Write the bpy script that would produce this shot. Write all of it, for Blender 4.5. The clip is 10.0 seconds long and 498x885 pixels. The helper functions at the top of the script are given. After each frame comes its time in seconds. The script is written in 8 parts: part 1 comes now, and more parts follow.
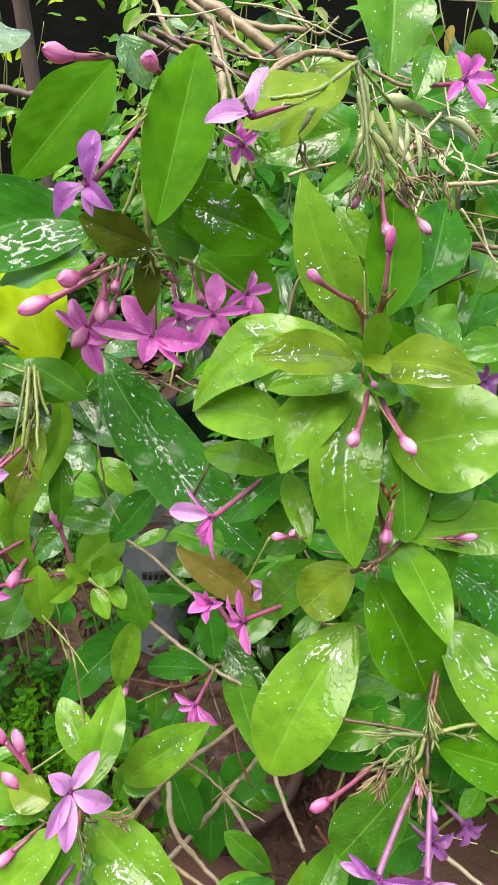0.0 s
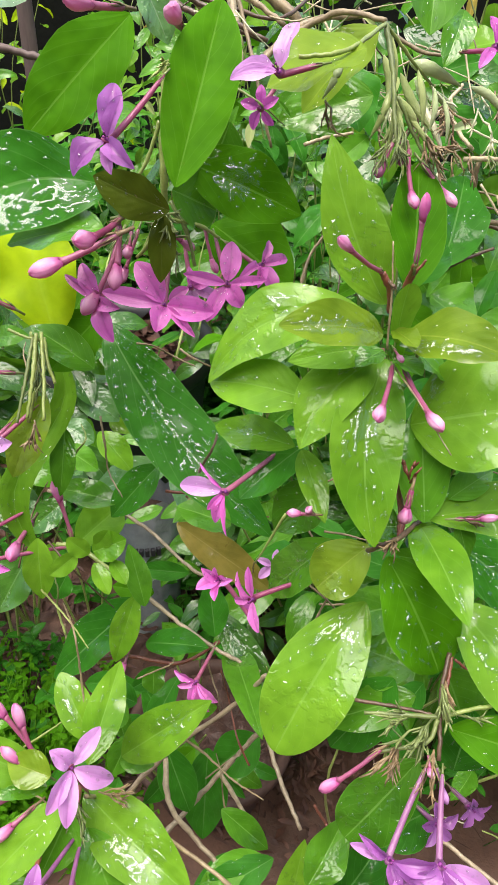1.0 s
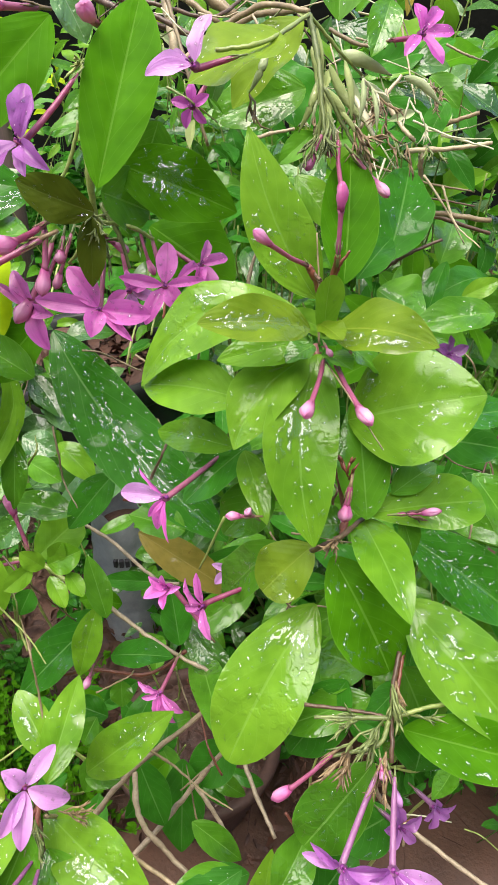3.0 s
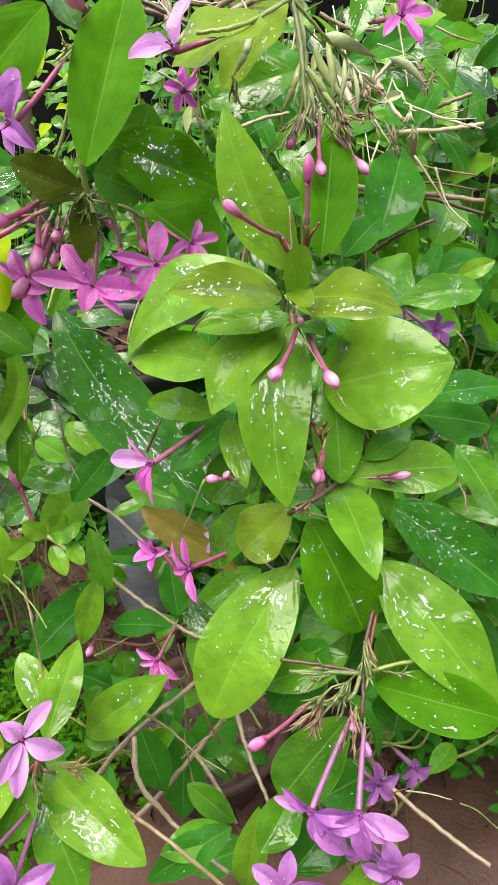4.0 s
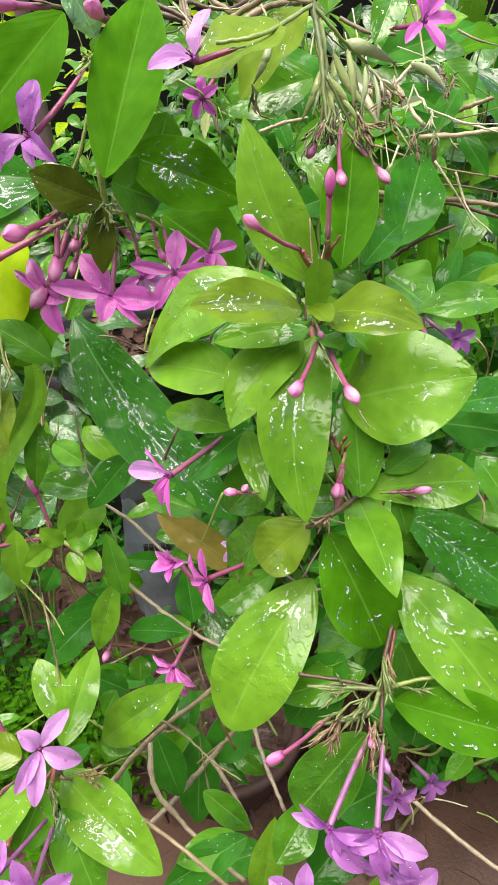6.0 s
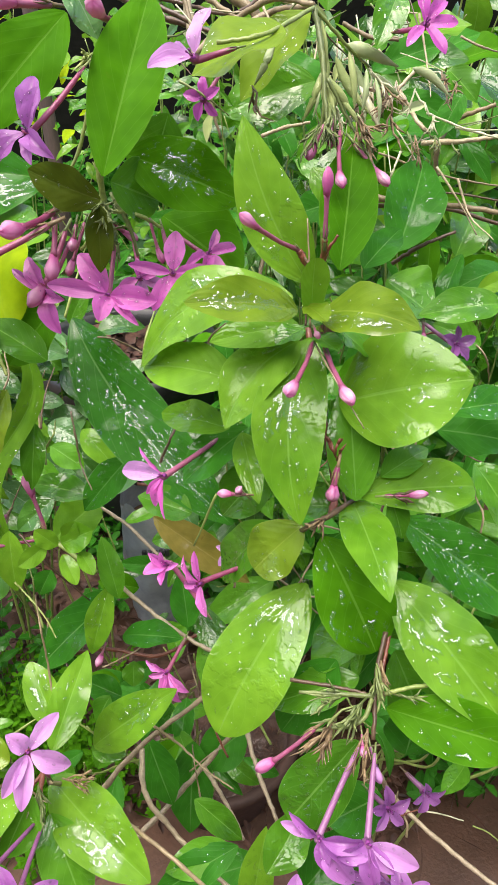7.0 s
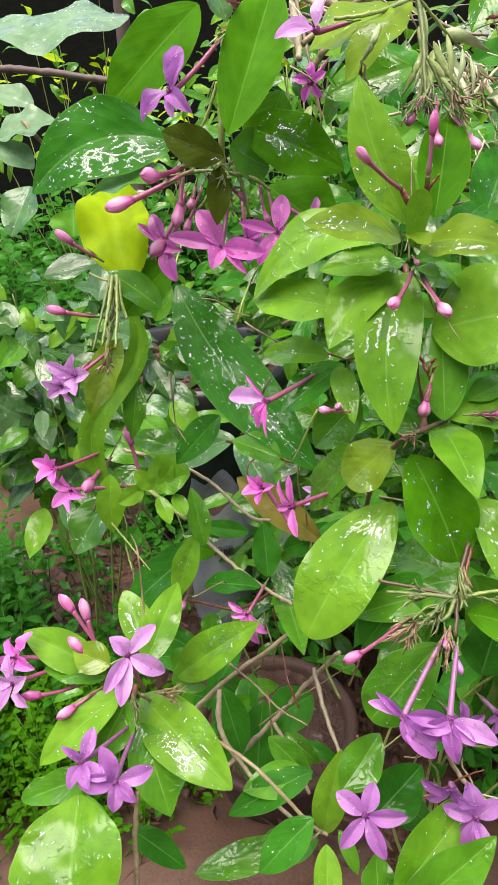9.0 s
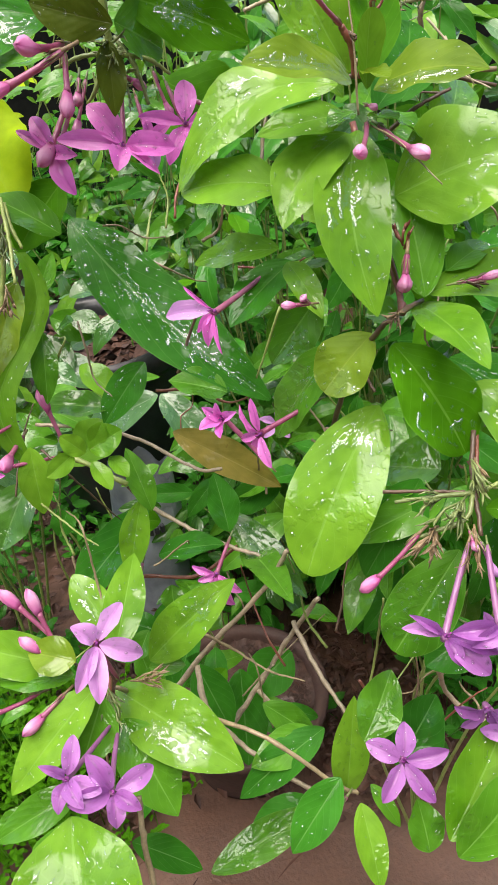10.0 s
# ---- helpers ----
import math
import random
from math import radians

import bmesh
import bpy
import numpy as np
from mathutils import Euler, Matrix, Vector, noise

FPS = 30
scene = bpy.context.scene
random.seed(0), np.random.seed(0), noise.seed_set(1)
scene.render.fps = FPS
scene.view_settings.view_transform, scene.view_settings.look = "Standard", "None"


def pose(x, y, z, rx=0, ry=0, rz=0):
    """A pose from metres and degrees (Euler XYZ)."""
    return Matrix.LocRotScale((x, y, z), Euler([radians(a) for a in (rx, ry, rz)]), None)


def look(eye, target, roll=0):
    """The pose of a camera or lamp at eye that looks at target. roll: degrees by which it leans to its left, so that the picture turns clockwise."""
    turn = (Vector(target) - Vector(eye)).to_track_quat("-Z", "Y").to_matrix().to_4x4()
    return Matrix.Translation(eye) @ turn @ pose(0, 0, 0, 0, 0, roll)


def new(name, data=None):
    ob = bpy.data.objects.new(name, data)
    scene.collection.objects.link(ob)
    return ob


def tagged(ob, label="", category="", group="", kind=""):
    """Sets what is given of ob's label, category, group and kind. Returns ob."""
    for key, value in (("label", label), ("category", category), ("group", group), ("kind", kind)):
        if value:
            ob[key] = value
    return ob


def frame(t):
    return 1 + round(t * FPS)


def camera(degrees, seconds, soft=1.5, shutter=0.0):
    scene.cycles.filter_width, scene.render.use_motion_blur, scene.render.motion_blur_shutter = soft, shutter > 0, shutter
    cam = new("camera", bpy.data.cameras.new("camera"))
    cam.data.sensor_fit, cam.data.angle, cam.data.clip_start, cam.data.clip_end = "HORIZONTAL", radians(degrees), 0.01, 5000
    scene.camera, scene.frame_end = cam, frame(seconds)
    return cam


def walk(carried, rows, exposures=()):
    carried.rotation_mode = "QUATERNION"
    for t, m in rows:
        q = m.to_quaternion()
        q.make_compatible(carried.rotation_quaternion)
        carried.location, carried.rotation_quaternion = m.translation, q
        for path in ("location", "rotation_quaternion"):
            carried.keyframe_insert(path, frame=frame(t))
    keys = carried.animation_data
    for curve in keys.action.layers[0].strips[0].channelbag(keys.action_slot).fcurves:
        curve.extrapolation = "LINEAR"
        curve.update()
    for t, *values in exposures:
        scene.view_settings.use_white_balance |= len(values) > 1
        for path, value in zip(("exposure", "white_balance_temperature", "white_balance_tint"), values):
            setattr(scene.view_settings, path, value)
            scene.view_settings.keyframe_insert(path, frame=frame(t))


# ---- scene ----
EXPO = [(0.0, 1.32, 6900, 16), (10.0, 1.32, 6900, 16)]
cam = camera(39.82, 10.0, soft=1.6)
ROWS = [
    (0.0, -0.0016, 0.0002, 0.9016, 56.70, -0.17, -0.31),
    (0.5, 0.0006, -0.0059, 0.9024, 56.53, -0.86, -0.87),
    (1.0, -0.0141, 0.0055, 0.8942, 55.11, -2.00, -0.43),
    (1.5, -0.0148, 0.0041, 0.9040, 56.05, -3.21, -0.83),
    (2.0, -0.0101, 0.0061, 0.9019, 55.27, -1.82, 0.68),
    (2.5, -0.0047, 0.0076, 0.8960, 55.04, 0.32, 0.49),
    (3.0, 0.0088, 0.0097, 0.8897, 55.57, -0.28, -2.46),
    (3.2, 0.0149, 0.0053, 0.8890, 55.15, 0.57, -1.50),
    (4.3, 0.0288, -0.0098, 0.8865, 55.31, 0.84, 0.14),
    (4.5, 0.0274, -0.0102, 0.8875, 55.39, 1.02, 0.80),
    (5.0, 0.0291, -0.0069, 0.8871, 55.18, 1.56, 0.74),
    (5.5, 0.0254, -0.0040, 0.8899, 55.02, 1.48, 0.66),
    (6.0, 0.0260, -0.0027, 0.8917, 54.89, 1.29, 0.53),
    (6.2, 0.0241, -0.0010, 0.8902, 54.54, 0.33, 0.41),
    (7.5, 0.0318, -0.0030, 0.8817, 56.33, 2.27, 2.75),
    (8.0, 0.0305, -0.0055, 0.8633, 54.46, 3.61, 5.57),
    (8.5, 0.0242, -0.0466, 0.8697, 57.98, 1.97, 5.59),
    (9.0, 0.0105, -0.0612, 0.8604, 59.06, 0.96, 6.24),
    (9.5, -0.0201, -0.0308, 0.8445, 57.68, 2.84, -0.88),
    (10.0, -0.0212, -0.0306, 0.8120, 56.92, 4.66, -6.03),
]
walk(cam, [(t, pose(x, y, z, rx, ry, rz)) for t, x, y, z, rx, ry, rz in ROWS], exposures=EXPO)

# ---------------------------------------------------------------- light
world = bpy.data.worlds.new("overcast")
scene.world = world
world.use_nodes = True
wn, wl = world.node_tree.nodes, world.node_tree.links
sky = wn.new("ShaderNodeTexSky")
sky.sky_type = "NISHITA"
sky.sun_disc = False
sky.sun_elevation, sky.sun_rotation = radians(80), radians(-60)
sky.air_density, sky.dust_density, sky.ozone_density = 1.0, 3.0, 1.0
wl.new(sky.outputs["Color"], wn["Background"].inputs["Color"])
wn["Background"].inputs["Strength"].default_value = 0.105
sun = new("sun", bpy.data.lights.new("sun", "SUN"))
sun.data.energy, sun.data.angle, sun.data.color = 2.6, radians(62), (1.0, 0.96, 0.9)
sun.matrix_world = look((-0.6, -1.0, 4.2), (0, 0.2, 0))

# ---------------------------------------------------------------- materials


def node_mat(name):
    m = bpy.data.materials.new(name)
    m.use_nodes = True
    n = m.node_tree.nodes
    return m, n, m.node_tree.links, n["Principled BSDF"]


def ramp(n, l, fac, stops):
    r = n.new("ShaderNodeValToRGB")
    while len(r.color_ramp.elements) < len(stops):
        r.color_ramp.elements.new(0.5)
    for e, (p, c) in zip(r.color_ramp.elements, stops):
        e.position, e.color = p, (*c, 1)
    l.new(fac, r.inputs["Fac"])
    return r.outputs["Color"]


def math_node(n, l, op, a, b=0.0, c=0.0):
    k = n.new("ShaderNodeMath")
    k.operation = op
    for i, v in enumerate((a, b, c)):
        if isinstance(v, (int, float)):
            k.inputs[i].default_value = v
        else:
            l.new(v, k.inputs[i])
    return k.outputs[0]


def noise_tex(n, l, coord, scale, detail=3.0, rough=0.55):
    t = n.new("ShaderNodeTexNoise")
    t.inputs["Scale"].default_value, t.inputs["Detail"].default_value, t.inputs["Roughness"].default_value = scale, detail, rough
    l.new(coord, t.inputs["Vector"])
    return t.outputs["Fac"]


def mix_col(n, l, fac, a, b, mode="MIX"):
    k = n.new("ShaderNodeMix")
    k.data_type, k.blend_type = "RGBA", mode
    for i, v in ((0, fac), (6, a), (7, b)):
        if isinstance(v, (int, float)):
            k.inputs[i].default_value = v
        elif isinstance(v, tuple):
            k.inputs[i].default_value = (*v, 1)
        else:
            l.new(v, k.inputs[i])
    return k.outputs[2]


def leaf_mat(name, dark, light, vein, through_col, wet=0.6, gloss=0.3, veins=0.5, spots=0.08, spec=0.12):
    """A leaf: blotched blade, pale midrib and side veins from the UV map, a wet uneven film, light passing through."""
    m, n, l, p = node_mat(name)
    tex, uv = n.new("ShaderNodeTexCoord"), n.new("ShaderNodeSeparateXYZ")
    l.new(tex.outputs["UV"], uv.inputs[0])
    u, v = uv.outputs[0], uv.outputs[1]
    geo = n.new("ShaderNodeObjectInfo")
    rnd = geo.outputs["Random"]
    isl = n.new("ShaderNodeNewGeometry").outputs["Random Per Island"]
    big = noise_tex(n, l, tex.outputs["Object"], 38, 3)
    fine = noise_tex(n, l, tex.outputs["Object"], 420, 2)
    both = math_node(n, l, "MULTIPLY_ADD", rnd, 0.35, math_node(n, l, "MULTIPLY_ADD", isl, 0.15, big))
    col = ramp(n, l, both, [(0.38, dark), (0.95, light)])
    col = mix_col(n, l, math_node(n, l, "MULTIPLY", fine, 0.3), col, tuple(c * 0.55 for c in dark))
    mid = ramp(n, l, noise_tex(n, l, tex.outputs["Object"], 105, 4, 0.65), [(0.36, (0.74, 0.78, 0.7)), (0.64, (1.12, 1.08, 1.1))])
    col = mix_col(n, l, 0.85, col, mid, "MULTIPLY")
    side = math_node(n, l, "ABSOLUTE", math_node(n, l, "SUBTRACT", u, 0.5))
    rib = math_node(n, l, "LESS_THAN", side, 0.016)
    ribs = math_node(n, l, "SMOOTH_MIN", math_node(n, l, "MULTIPLY", side, 40), 1.0, 0.3)
    saw = math_node(n, l, "FRACT", math_node(n, l, "MULTIPLY_ADD", v, 7.0, math_node(n, l, "MULTIPLY", math_node(n, l, "POWER", side, 1.25), -6.5)))
    line = math_node(n, l, "ABSOLUTE", math_node(n, l, "SUBTRACT", saw, 0.5))
    lateral = math_node(n, l, "LESS_THAN", line, 0.035)
    vmask = math_node(n, l, "MAXIMUM", math_node(n, l, "MULTIPLY", rib, 0.9), math_node(n, l, "MULTIPLY", lateral, 0.28))
    col = mix_col(n, l, math_node(n, l, "MULTIPLY", vmask, veins), col, vein)
    edge = math_node(n, l, "GREATER_THAN", side, 0.488)
    col = mix_col(n, l, math_node(n, l, "MULTIPLY", edge, 0.55 * veins), col, vein)
    speck = math_node(n, l, "GREATER_THAN", noise_tex(n, l, tex.outputs["Object"], 150, 2, 0.7), 0.72)
    col = mix_col(n, l, math_node(n, l, "MULTIPLY", speck, spots), col, (0.16, 0.11, 0.02))
    l.new(col, p.inputs["Base Color"])
    # water film: flat-topped puddles with round edges, in patches; gentle swelling of the blade between the side veins
    patch = noise_tex(n, l, tex.outputs["Object"], 42, 1.5)
    patch = math_node(n, l, "MULTIPLY_ADD", patch, 15.0, -7.6 + 2.4 * (wet - 0.7))
    patch = math_node(n, l, "MINIMUM", math_node(n, l, "MAXIMUM", patch, 0.0), 1.0)
    rip = noise_tex(n, l, tex.outputs["Object"], 250, 1.8, 0.45)
    pool = math_node(n, l, "MINIMUM", math_node(n, l, "MAXIMUM", math_node(n, l, "MULTIPLY_ADD", rip, 9.0, -4.6), 0.0), 1.0)
    pool = math_node(n, l, "MULTIPLY", pool, patch)
    quilt = math_node(n, l, "MULTIPLY", math_node(n, l, "COSINE", math_node(n, l, "MULTIPLY", saw, 6.2832)), math_node(n, l, "MULTIPLY", ribs, -0.055))
    height = math_node(n, l, "MULTIPLY_ADD", pool, 0.5 * wet, math_node(n, l, "MULTIPLY_ADD", ribs, 0.2, quilt))
    height = math_node(n, l, "MULTIPLY_ADD", big, 2.2, height)
    cell = n.new("ShaderNodeTexVoronoi")
    cell.feature = "DISTANCE_TO_EDGE"
    cell.inputs["Scale"].default_value = 520
    l.new(tex.outputs["Object"], cell.inputs["Vector"])
    net = math_node(n, l, "MINIMUM", math_node(n, l, "MULTIPLY", cell.outputs["Distance"], 5.0), 1.0)
    height = math_node(n, l, "MULTIPLY_ADD", net, 0.02, height)
    height = math_node(n, l, "MULTIPLY_ADD", fine, 0.15, height)
    bump = n.new("ShaderNodeBump")
    bump.inputs["Strength"].default_value, bump.inputs["Distance"].default_value = 0.6, 0.0009
    l.new(height, bump.inputs["Height"])
    l.new(bump.outputs[0], p.inputs["Normal"])
    l.new(math_node(n, l, "MULTIPLY_ADD", patch, -0.16, gloss + 0.17), p.inputs["Roughness"])
    p.inputs["Specular IOR Level"].default_value = spec
    l.new(math_node(n, l, "MULTIPLY", patch, min(1.0, 1.25 * wet)), p.inputs["Coat Weight"])
    p.inputs["Coat Roughness"].default_value = 0.04
    p.inputs["Coat IOR"].default_value = 1.6
    l.new(bump.outputs[0], p.inputs["Coat Normal"])
    t = n.new("ShaderNodeBsdfTranslucent")
    l.new(mix_col(n, l, 0.5, through_col, col), t.inputs["Color"])
    mixer = n.new("ShaderNodeMixShader")
    mixer.inputs[0].default_value = 0.28
    l.new(p.outputs[0], mixer.inputs[1])
    l.new(t.outputs[0], mixer.inputs[2])
    l.new(mixer.outputs[0], n["Material Output"].inputs["Surface"])
    return m


def petal_mat(name, a, b, through_col, tip=None):
    """Thin wet petal: faint veins along it, blotches, a tone that changes towards the tip."""
    m, n, l, p = node_mat(name)
    tex, uv = n.new("ShaderNodeTexCoord"), n.new("ShaderNodeSeparateXYZ")
    l.new(tex.outputs["UV"], uv.inputs[0])
    rnd = n.new("ShaderNodeObjectInfo").outputs["Random"]
    mp = n.new("ShaderNodeMapping")
    mp.inputs["Scale"].default_value = (16, 1.3, 1)
    l.new(tex.outputs["UV"], mp.inputs["Vector"])
    streak = noise_tex(n, l, mp.outputs[0], 1.0, 2)
    blot = noise_tex(n, l, tex.outputs["Object"], 150, 3)
    side = math_node(n, l, "ABSOLUTE", math_node(n, l, "SUBTRACT", uv.outputs[0], 0.5))
    f = math_node(n, l, "MULTIPLY_ADD", streak, 0.3, math_node(n, l, "MULTIPLY_ADD", rnd, 0.3, math_node(n, l, "MULTIPLY", blot, 0.6)))
    f = math_node(n, l, "MULTIPLY_ADD", side, 0.55, f)
    col = ramp(n, l, f, [(0.38, a), (0.95, b)])
    groove = math_node(n, l, "MAXIMUM", math_node(n, l, "MULTIPLY_ADD", side, -14.0, 1.0), 0.0)
    col = mix_col(n, l, math_node(n, l, "MULTIPLY", groove, 0.35), col, tuple(0.6 * c for c in a))
    if tip:
        along = math_node(n, l, "ABSOLUTE", math_node(n, l, "MULTIPLY_ADD", uv.outputs[1], 2.0, -0.95))
        col = mix_col(n, l, math_node(n, l, "MULTIPLY", math_node(n, l, "POWER", along, 1.2), 0.9), col, tip)
    l.new(col, p.inputs["Base Color"])
    bump = n.new("ShaderNodeBump")
    bump.inputs["Strength"].default_value, bump.inputs["Distance"].default_value = 0.7, 0.0009
    l.new(math_node(n, l, "MULTIPLY_ADD", streak, 0.5, blot), bump.inputs["Height"])
    l.new(bump.outputs[0], p.inputs["Normal"])
    p.inputs["Roughness"].default_value = 0.34
    p.inputs["Coat Weight"].default_value = 0.35
    p.inputs["Coat Roughness"].default_value = 0.12
    t = n.new("ShaderNodeBsdfTranslucent")
    t.inputs["Color"].default_value = (*through_col, 1)
    mixer = n.new("ShaderNodeMixShader")
    mixer.inputs[0].default_value = 0.35
    l.new(p.outputs[0], mixer.inputs[1])
    l.new(t.outputs[0], mixer.inputs[2])
    l.new(mixer.outputs[0], n["Material Output"].inputs["Surface"])
    return m


def plain_mat(name, a, b, scale, rough=0.6, bump_m=0.0008, fine=None, coat=0.0, stretch=None, lo=0.35, hi=0.7):
    """Two mixed tones at a real size, finer grain over them, and relief."""
    m, n, l, p = node_mat(name)
    tex = n.new("ShaderNodeTexCoord")
    coord = tex.outputs["Object"]
    if stretch:
        mp = n.new("ShaderNodeMapping")
        mp.inputs["Scale"].default_value = stretch
        l.new(coord, mp.inputs["Vector"])
        coord = mp.outputs[0]
    n1 = noise_tex(n, l, coord, scale, 4, 0.6)
    n2 = noise_tex(n, l, coord, fine or scale * 7, 3)
    rnd = n.new("ShaderNodeObjectInfo").outputs["Random"]
    isl = n.new("ShaderNodeNewGeometry").outputs["Random Per Island"]
    f = math_node(n, l, "MULTIPLY_ADD", n2, 0.3, math_node(n, l, "MULTIPLY_ADD", math_node(n, l, "ADD", rnd, isl), 0.12, math_node(n, l, "MULTIPLY", n1, 0.6)))
    l.new(ramp(n, l, f, [(lo, a), (hi, b)]), p.inputs["Base Color"])
    bump = n.new("ShaderNodeBump")
    bump.inputs["Strength"].default_value, bump.inputs["Distance"].default_value = 0.7, bump_m
    l.new(math_node(n, l, "MULTIPLY_ADD", n2, 0.6, n1), bump.inputs["Height"])
    l.new(bump.outputs[0], p.inputs["Normal"])
    l.new(math_node(n, l, "MULTIPLY_ADD", n1, 0.3, rough - 0.15), p.inputs["Roughness"])
    p.inputs["Coat Weight"].default_value = coat
    p.inputs["Coat Roughness"].default_value = 0.1
    return m


YOUNG = leaf_mat("young_leaf", (0.076, 0.245, 0.009), (0.182, 0.415, 0.027), (0.22, 0.44, 0.08), (0.255, 0.56, 0.038), wet=0.6, gloss=0.29, veins=0.4)
OLIVE = leaf_mat("olive_leaf", (0.092, 0.19, 0.008), (0.195, 0.34, 0.025), (0.30, 0.40, 0.06), (0.36, 0.48, 0.02), wet=0.7, gloss=0.27, veins=0.35)
MID = leaf_mat("mid_leaf", (0.040, 0.18, 0.008), (0.105, 0.34, 0.020), (0.20, 0.44, 0.08), (0.18, 0.50, 0.03), wet=0.8, gloss=0.22, veins=0.6, spec=0.15)
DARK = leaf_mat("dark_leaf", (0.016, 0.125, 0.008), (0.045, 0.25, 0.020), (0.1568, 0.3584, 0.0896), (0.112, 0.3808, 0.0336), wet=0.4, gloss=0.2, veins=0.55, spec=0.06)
OLD = leaf_mat("old_leaf", (0.030, 0.135, 0.003), (0.072, 0.265, 0.007), (0.17, 0.38, 0.05), (0.16, 0.46, 0.02), wet=0.0, gloss=0.30, veins=0.4, spec=0.03)
BRONZE = leaf_mat("bronze_leaf", (0.042, 0.075, 0.004), (0.09, 0.14, 0.010), (0.12, 0.15, 0.03), (0.12, 0.13, 0.01), wet=0.3, gloss=0.35, veins=0.4)
YELLOW = leaf_mat("yellow_leaf", (0.27, 0.46, 0.004), (0.43, 0.61, 0.008), (0.32, 0.50, 0.03), (0.50, 0.68, 0.01), wet=0.2, gloss=0.4, veins=0.25, spec=0.1)
TAN = leaf_mat("tan_leaf", (0.21, 0.19, 0.03), (0.40, 0.31, 0.07), (0.42, 0.36, 0.12), (0.4, 0.34, 0.06), wet=0.4, gloss=0.35, veins=0.4, spots=0.5)
GREY = leaf_mat("pale_leaf", (0.038, 0.15, 0.038), (0.15, 0.35, 0.11), (0.35, 0.50, 0.30), (0.20, 0.45, 0.14), wet=1.0, gloss=0.12, veins=0.5, spec=0.4, spots=0.03)
PALELEAF = leaf_mat("silvery_leaf", (0.09, 0.24, 0.10), (0.27, 0.44, 0.25), (0.4, 0.52, 0.38), (0.25, 0.38, 0.22), wet=0.6, gloss=0.22, veins=0.3)
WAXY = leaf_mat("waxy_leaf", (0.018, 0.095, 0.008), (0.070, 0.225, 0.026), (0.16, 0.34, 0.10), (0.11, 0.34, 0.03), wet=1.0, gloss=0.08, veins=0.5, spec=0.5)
PETAL = petal_mat("petal", (0.27, 0.06, 0.31), (0.50, 0.20, 0.56), (0.52, 0.16, 0.58))
PETAL_PINK = petal_mat("petal_pink", (0.52, 0.045, 0.40), (0.86, 0.26, 0.72), (0.9, 0.20, 0.72))
PETAL_DEEP = petal_mat("petal_deep", (0.42, 0.035, 0.36), (0.68, 0.15, 0.58), (0.66, 0.12, 0.56))
PETAL_PALE = petal_mat("petal_pale", (0.48, 0.17, 0.52), (0.76, 0.42, 0.80), (0.7, 0.32, 0.72))
BUD = petal_mat("bud", (0.62, 0.14, 0.40), (0.93, 0.58, 0.80), (0.7, 0.14, 0.42), tip=(0.56, 0.07, 0.32))
TUBE = petal_mat("flower_tube", (0.42, 0.08, 0.20), (0.74, 0.32, 0.48), (0.5, 0.08, 0.2))
TUBE_VIOLET = petal_mat("flower_tube_violet", (0.36, 0.12, 0.32), (0.62, 0.34, 0.56), (0.5, 0.2, 0.42))
THROAT = plain_mat("flower_throat", (0.10, 0.01, 0.12), (0.28, 0.04, 0.26), 300, 0.6, 0.0002)
CALYX = plain_mat("calyx", (0.045, 0.08, 0.02), (0.20, 0.26, 0.08), 90, 0.5, 0.0004, coat=0.2)
DRY = plain_mat("dry_calyx", (0.05, 0.028, 0.014), (0.30, 0.22, 0.11), 90, 0.6, 0.0005, coat=0.2)
POD = leaf_mat("pod", (0.24, 0.33, 0.10), (0.48, 0.58, 0.25), (0.42, 0.50, 0.2), (0.3, 0.35, 0.15), wet=0.5, gloss=0.3, veins=0.4)
CREAM = leaf_mat("cream_bract", (0.26, 0.38, 0.15), (0.60, 0.72, 0.42), (0.6, 0.6, 0.4), (0.5, 0.55, 0.3), wet=0.5, gloss=0.3, veins=0.3)
PALE = plain_mat("pale_bract", (0.42, 0.46, 0.26), (0.68, 0.68, 0.46), 120, 0.45, 0.0004, coat=0.3)
GREENSTEM = plain_mat("green_stem", (0.10, 0.17, 0.03), (0.30, 0.38, 0.10), 140, 0.45, 0.0004, coat=0.3)
STRAW = plain_mat("straw", (0.16, 0.12, 0.06), (0.52, 0.45, 0.28), 130, 0.55, 0.0005, coat=0.25)
TWIG = plain_mat("twig", (0.085, 0.062, 0.03), (0.30, 0.24, 0.13), 110, 0.55, 0.0006, coat=0.3)
BARETWIG = plain_mat("bare_twig", (0.15, 0.115, 0.07), (0.46, 0.38, 0.25), 110, 0.55, 0.0006, coat=0.25)
DARKTWIG = plain_mat("dark_twig", (0.035, 0.02, 0.012), (0.13, 0.08, 0.045), 110, 0.5, 0.0006, coat=0.3)
REDSTEM = plain_mat("red_stem", (0.10, 0.02, 0.015), (0.26, 0.09, 0.05), 140, 0.45, 0.0004, coat=0.3)
SOIL = plain_mat("soil", (0.015, 0.007, 0.004), (0.075, 0.035, 0.022), 22, 0.7, 0.006, fine=190, coat=0.15)
GROUND = plain_mat("wet_ground", (0.037, 0.017, 0.009), (0.098, 0.047, 0.026), 9, 0.62, 0.0025, fine=210, coat=0.05)
CLAY = plain_mat("clay_pot", (0.03, 0.015, 0.010), (0.085, 0.043, 0.030), 14, 0.75, 0.0012, fine=160, coat=0.03)
BLACKPOT = plain_mat("black_plastic", (0.008, 0.009, 0.01), (0.03, 0.032, 0.034), 30, 0.4, 0.0003, coat=0.2)
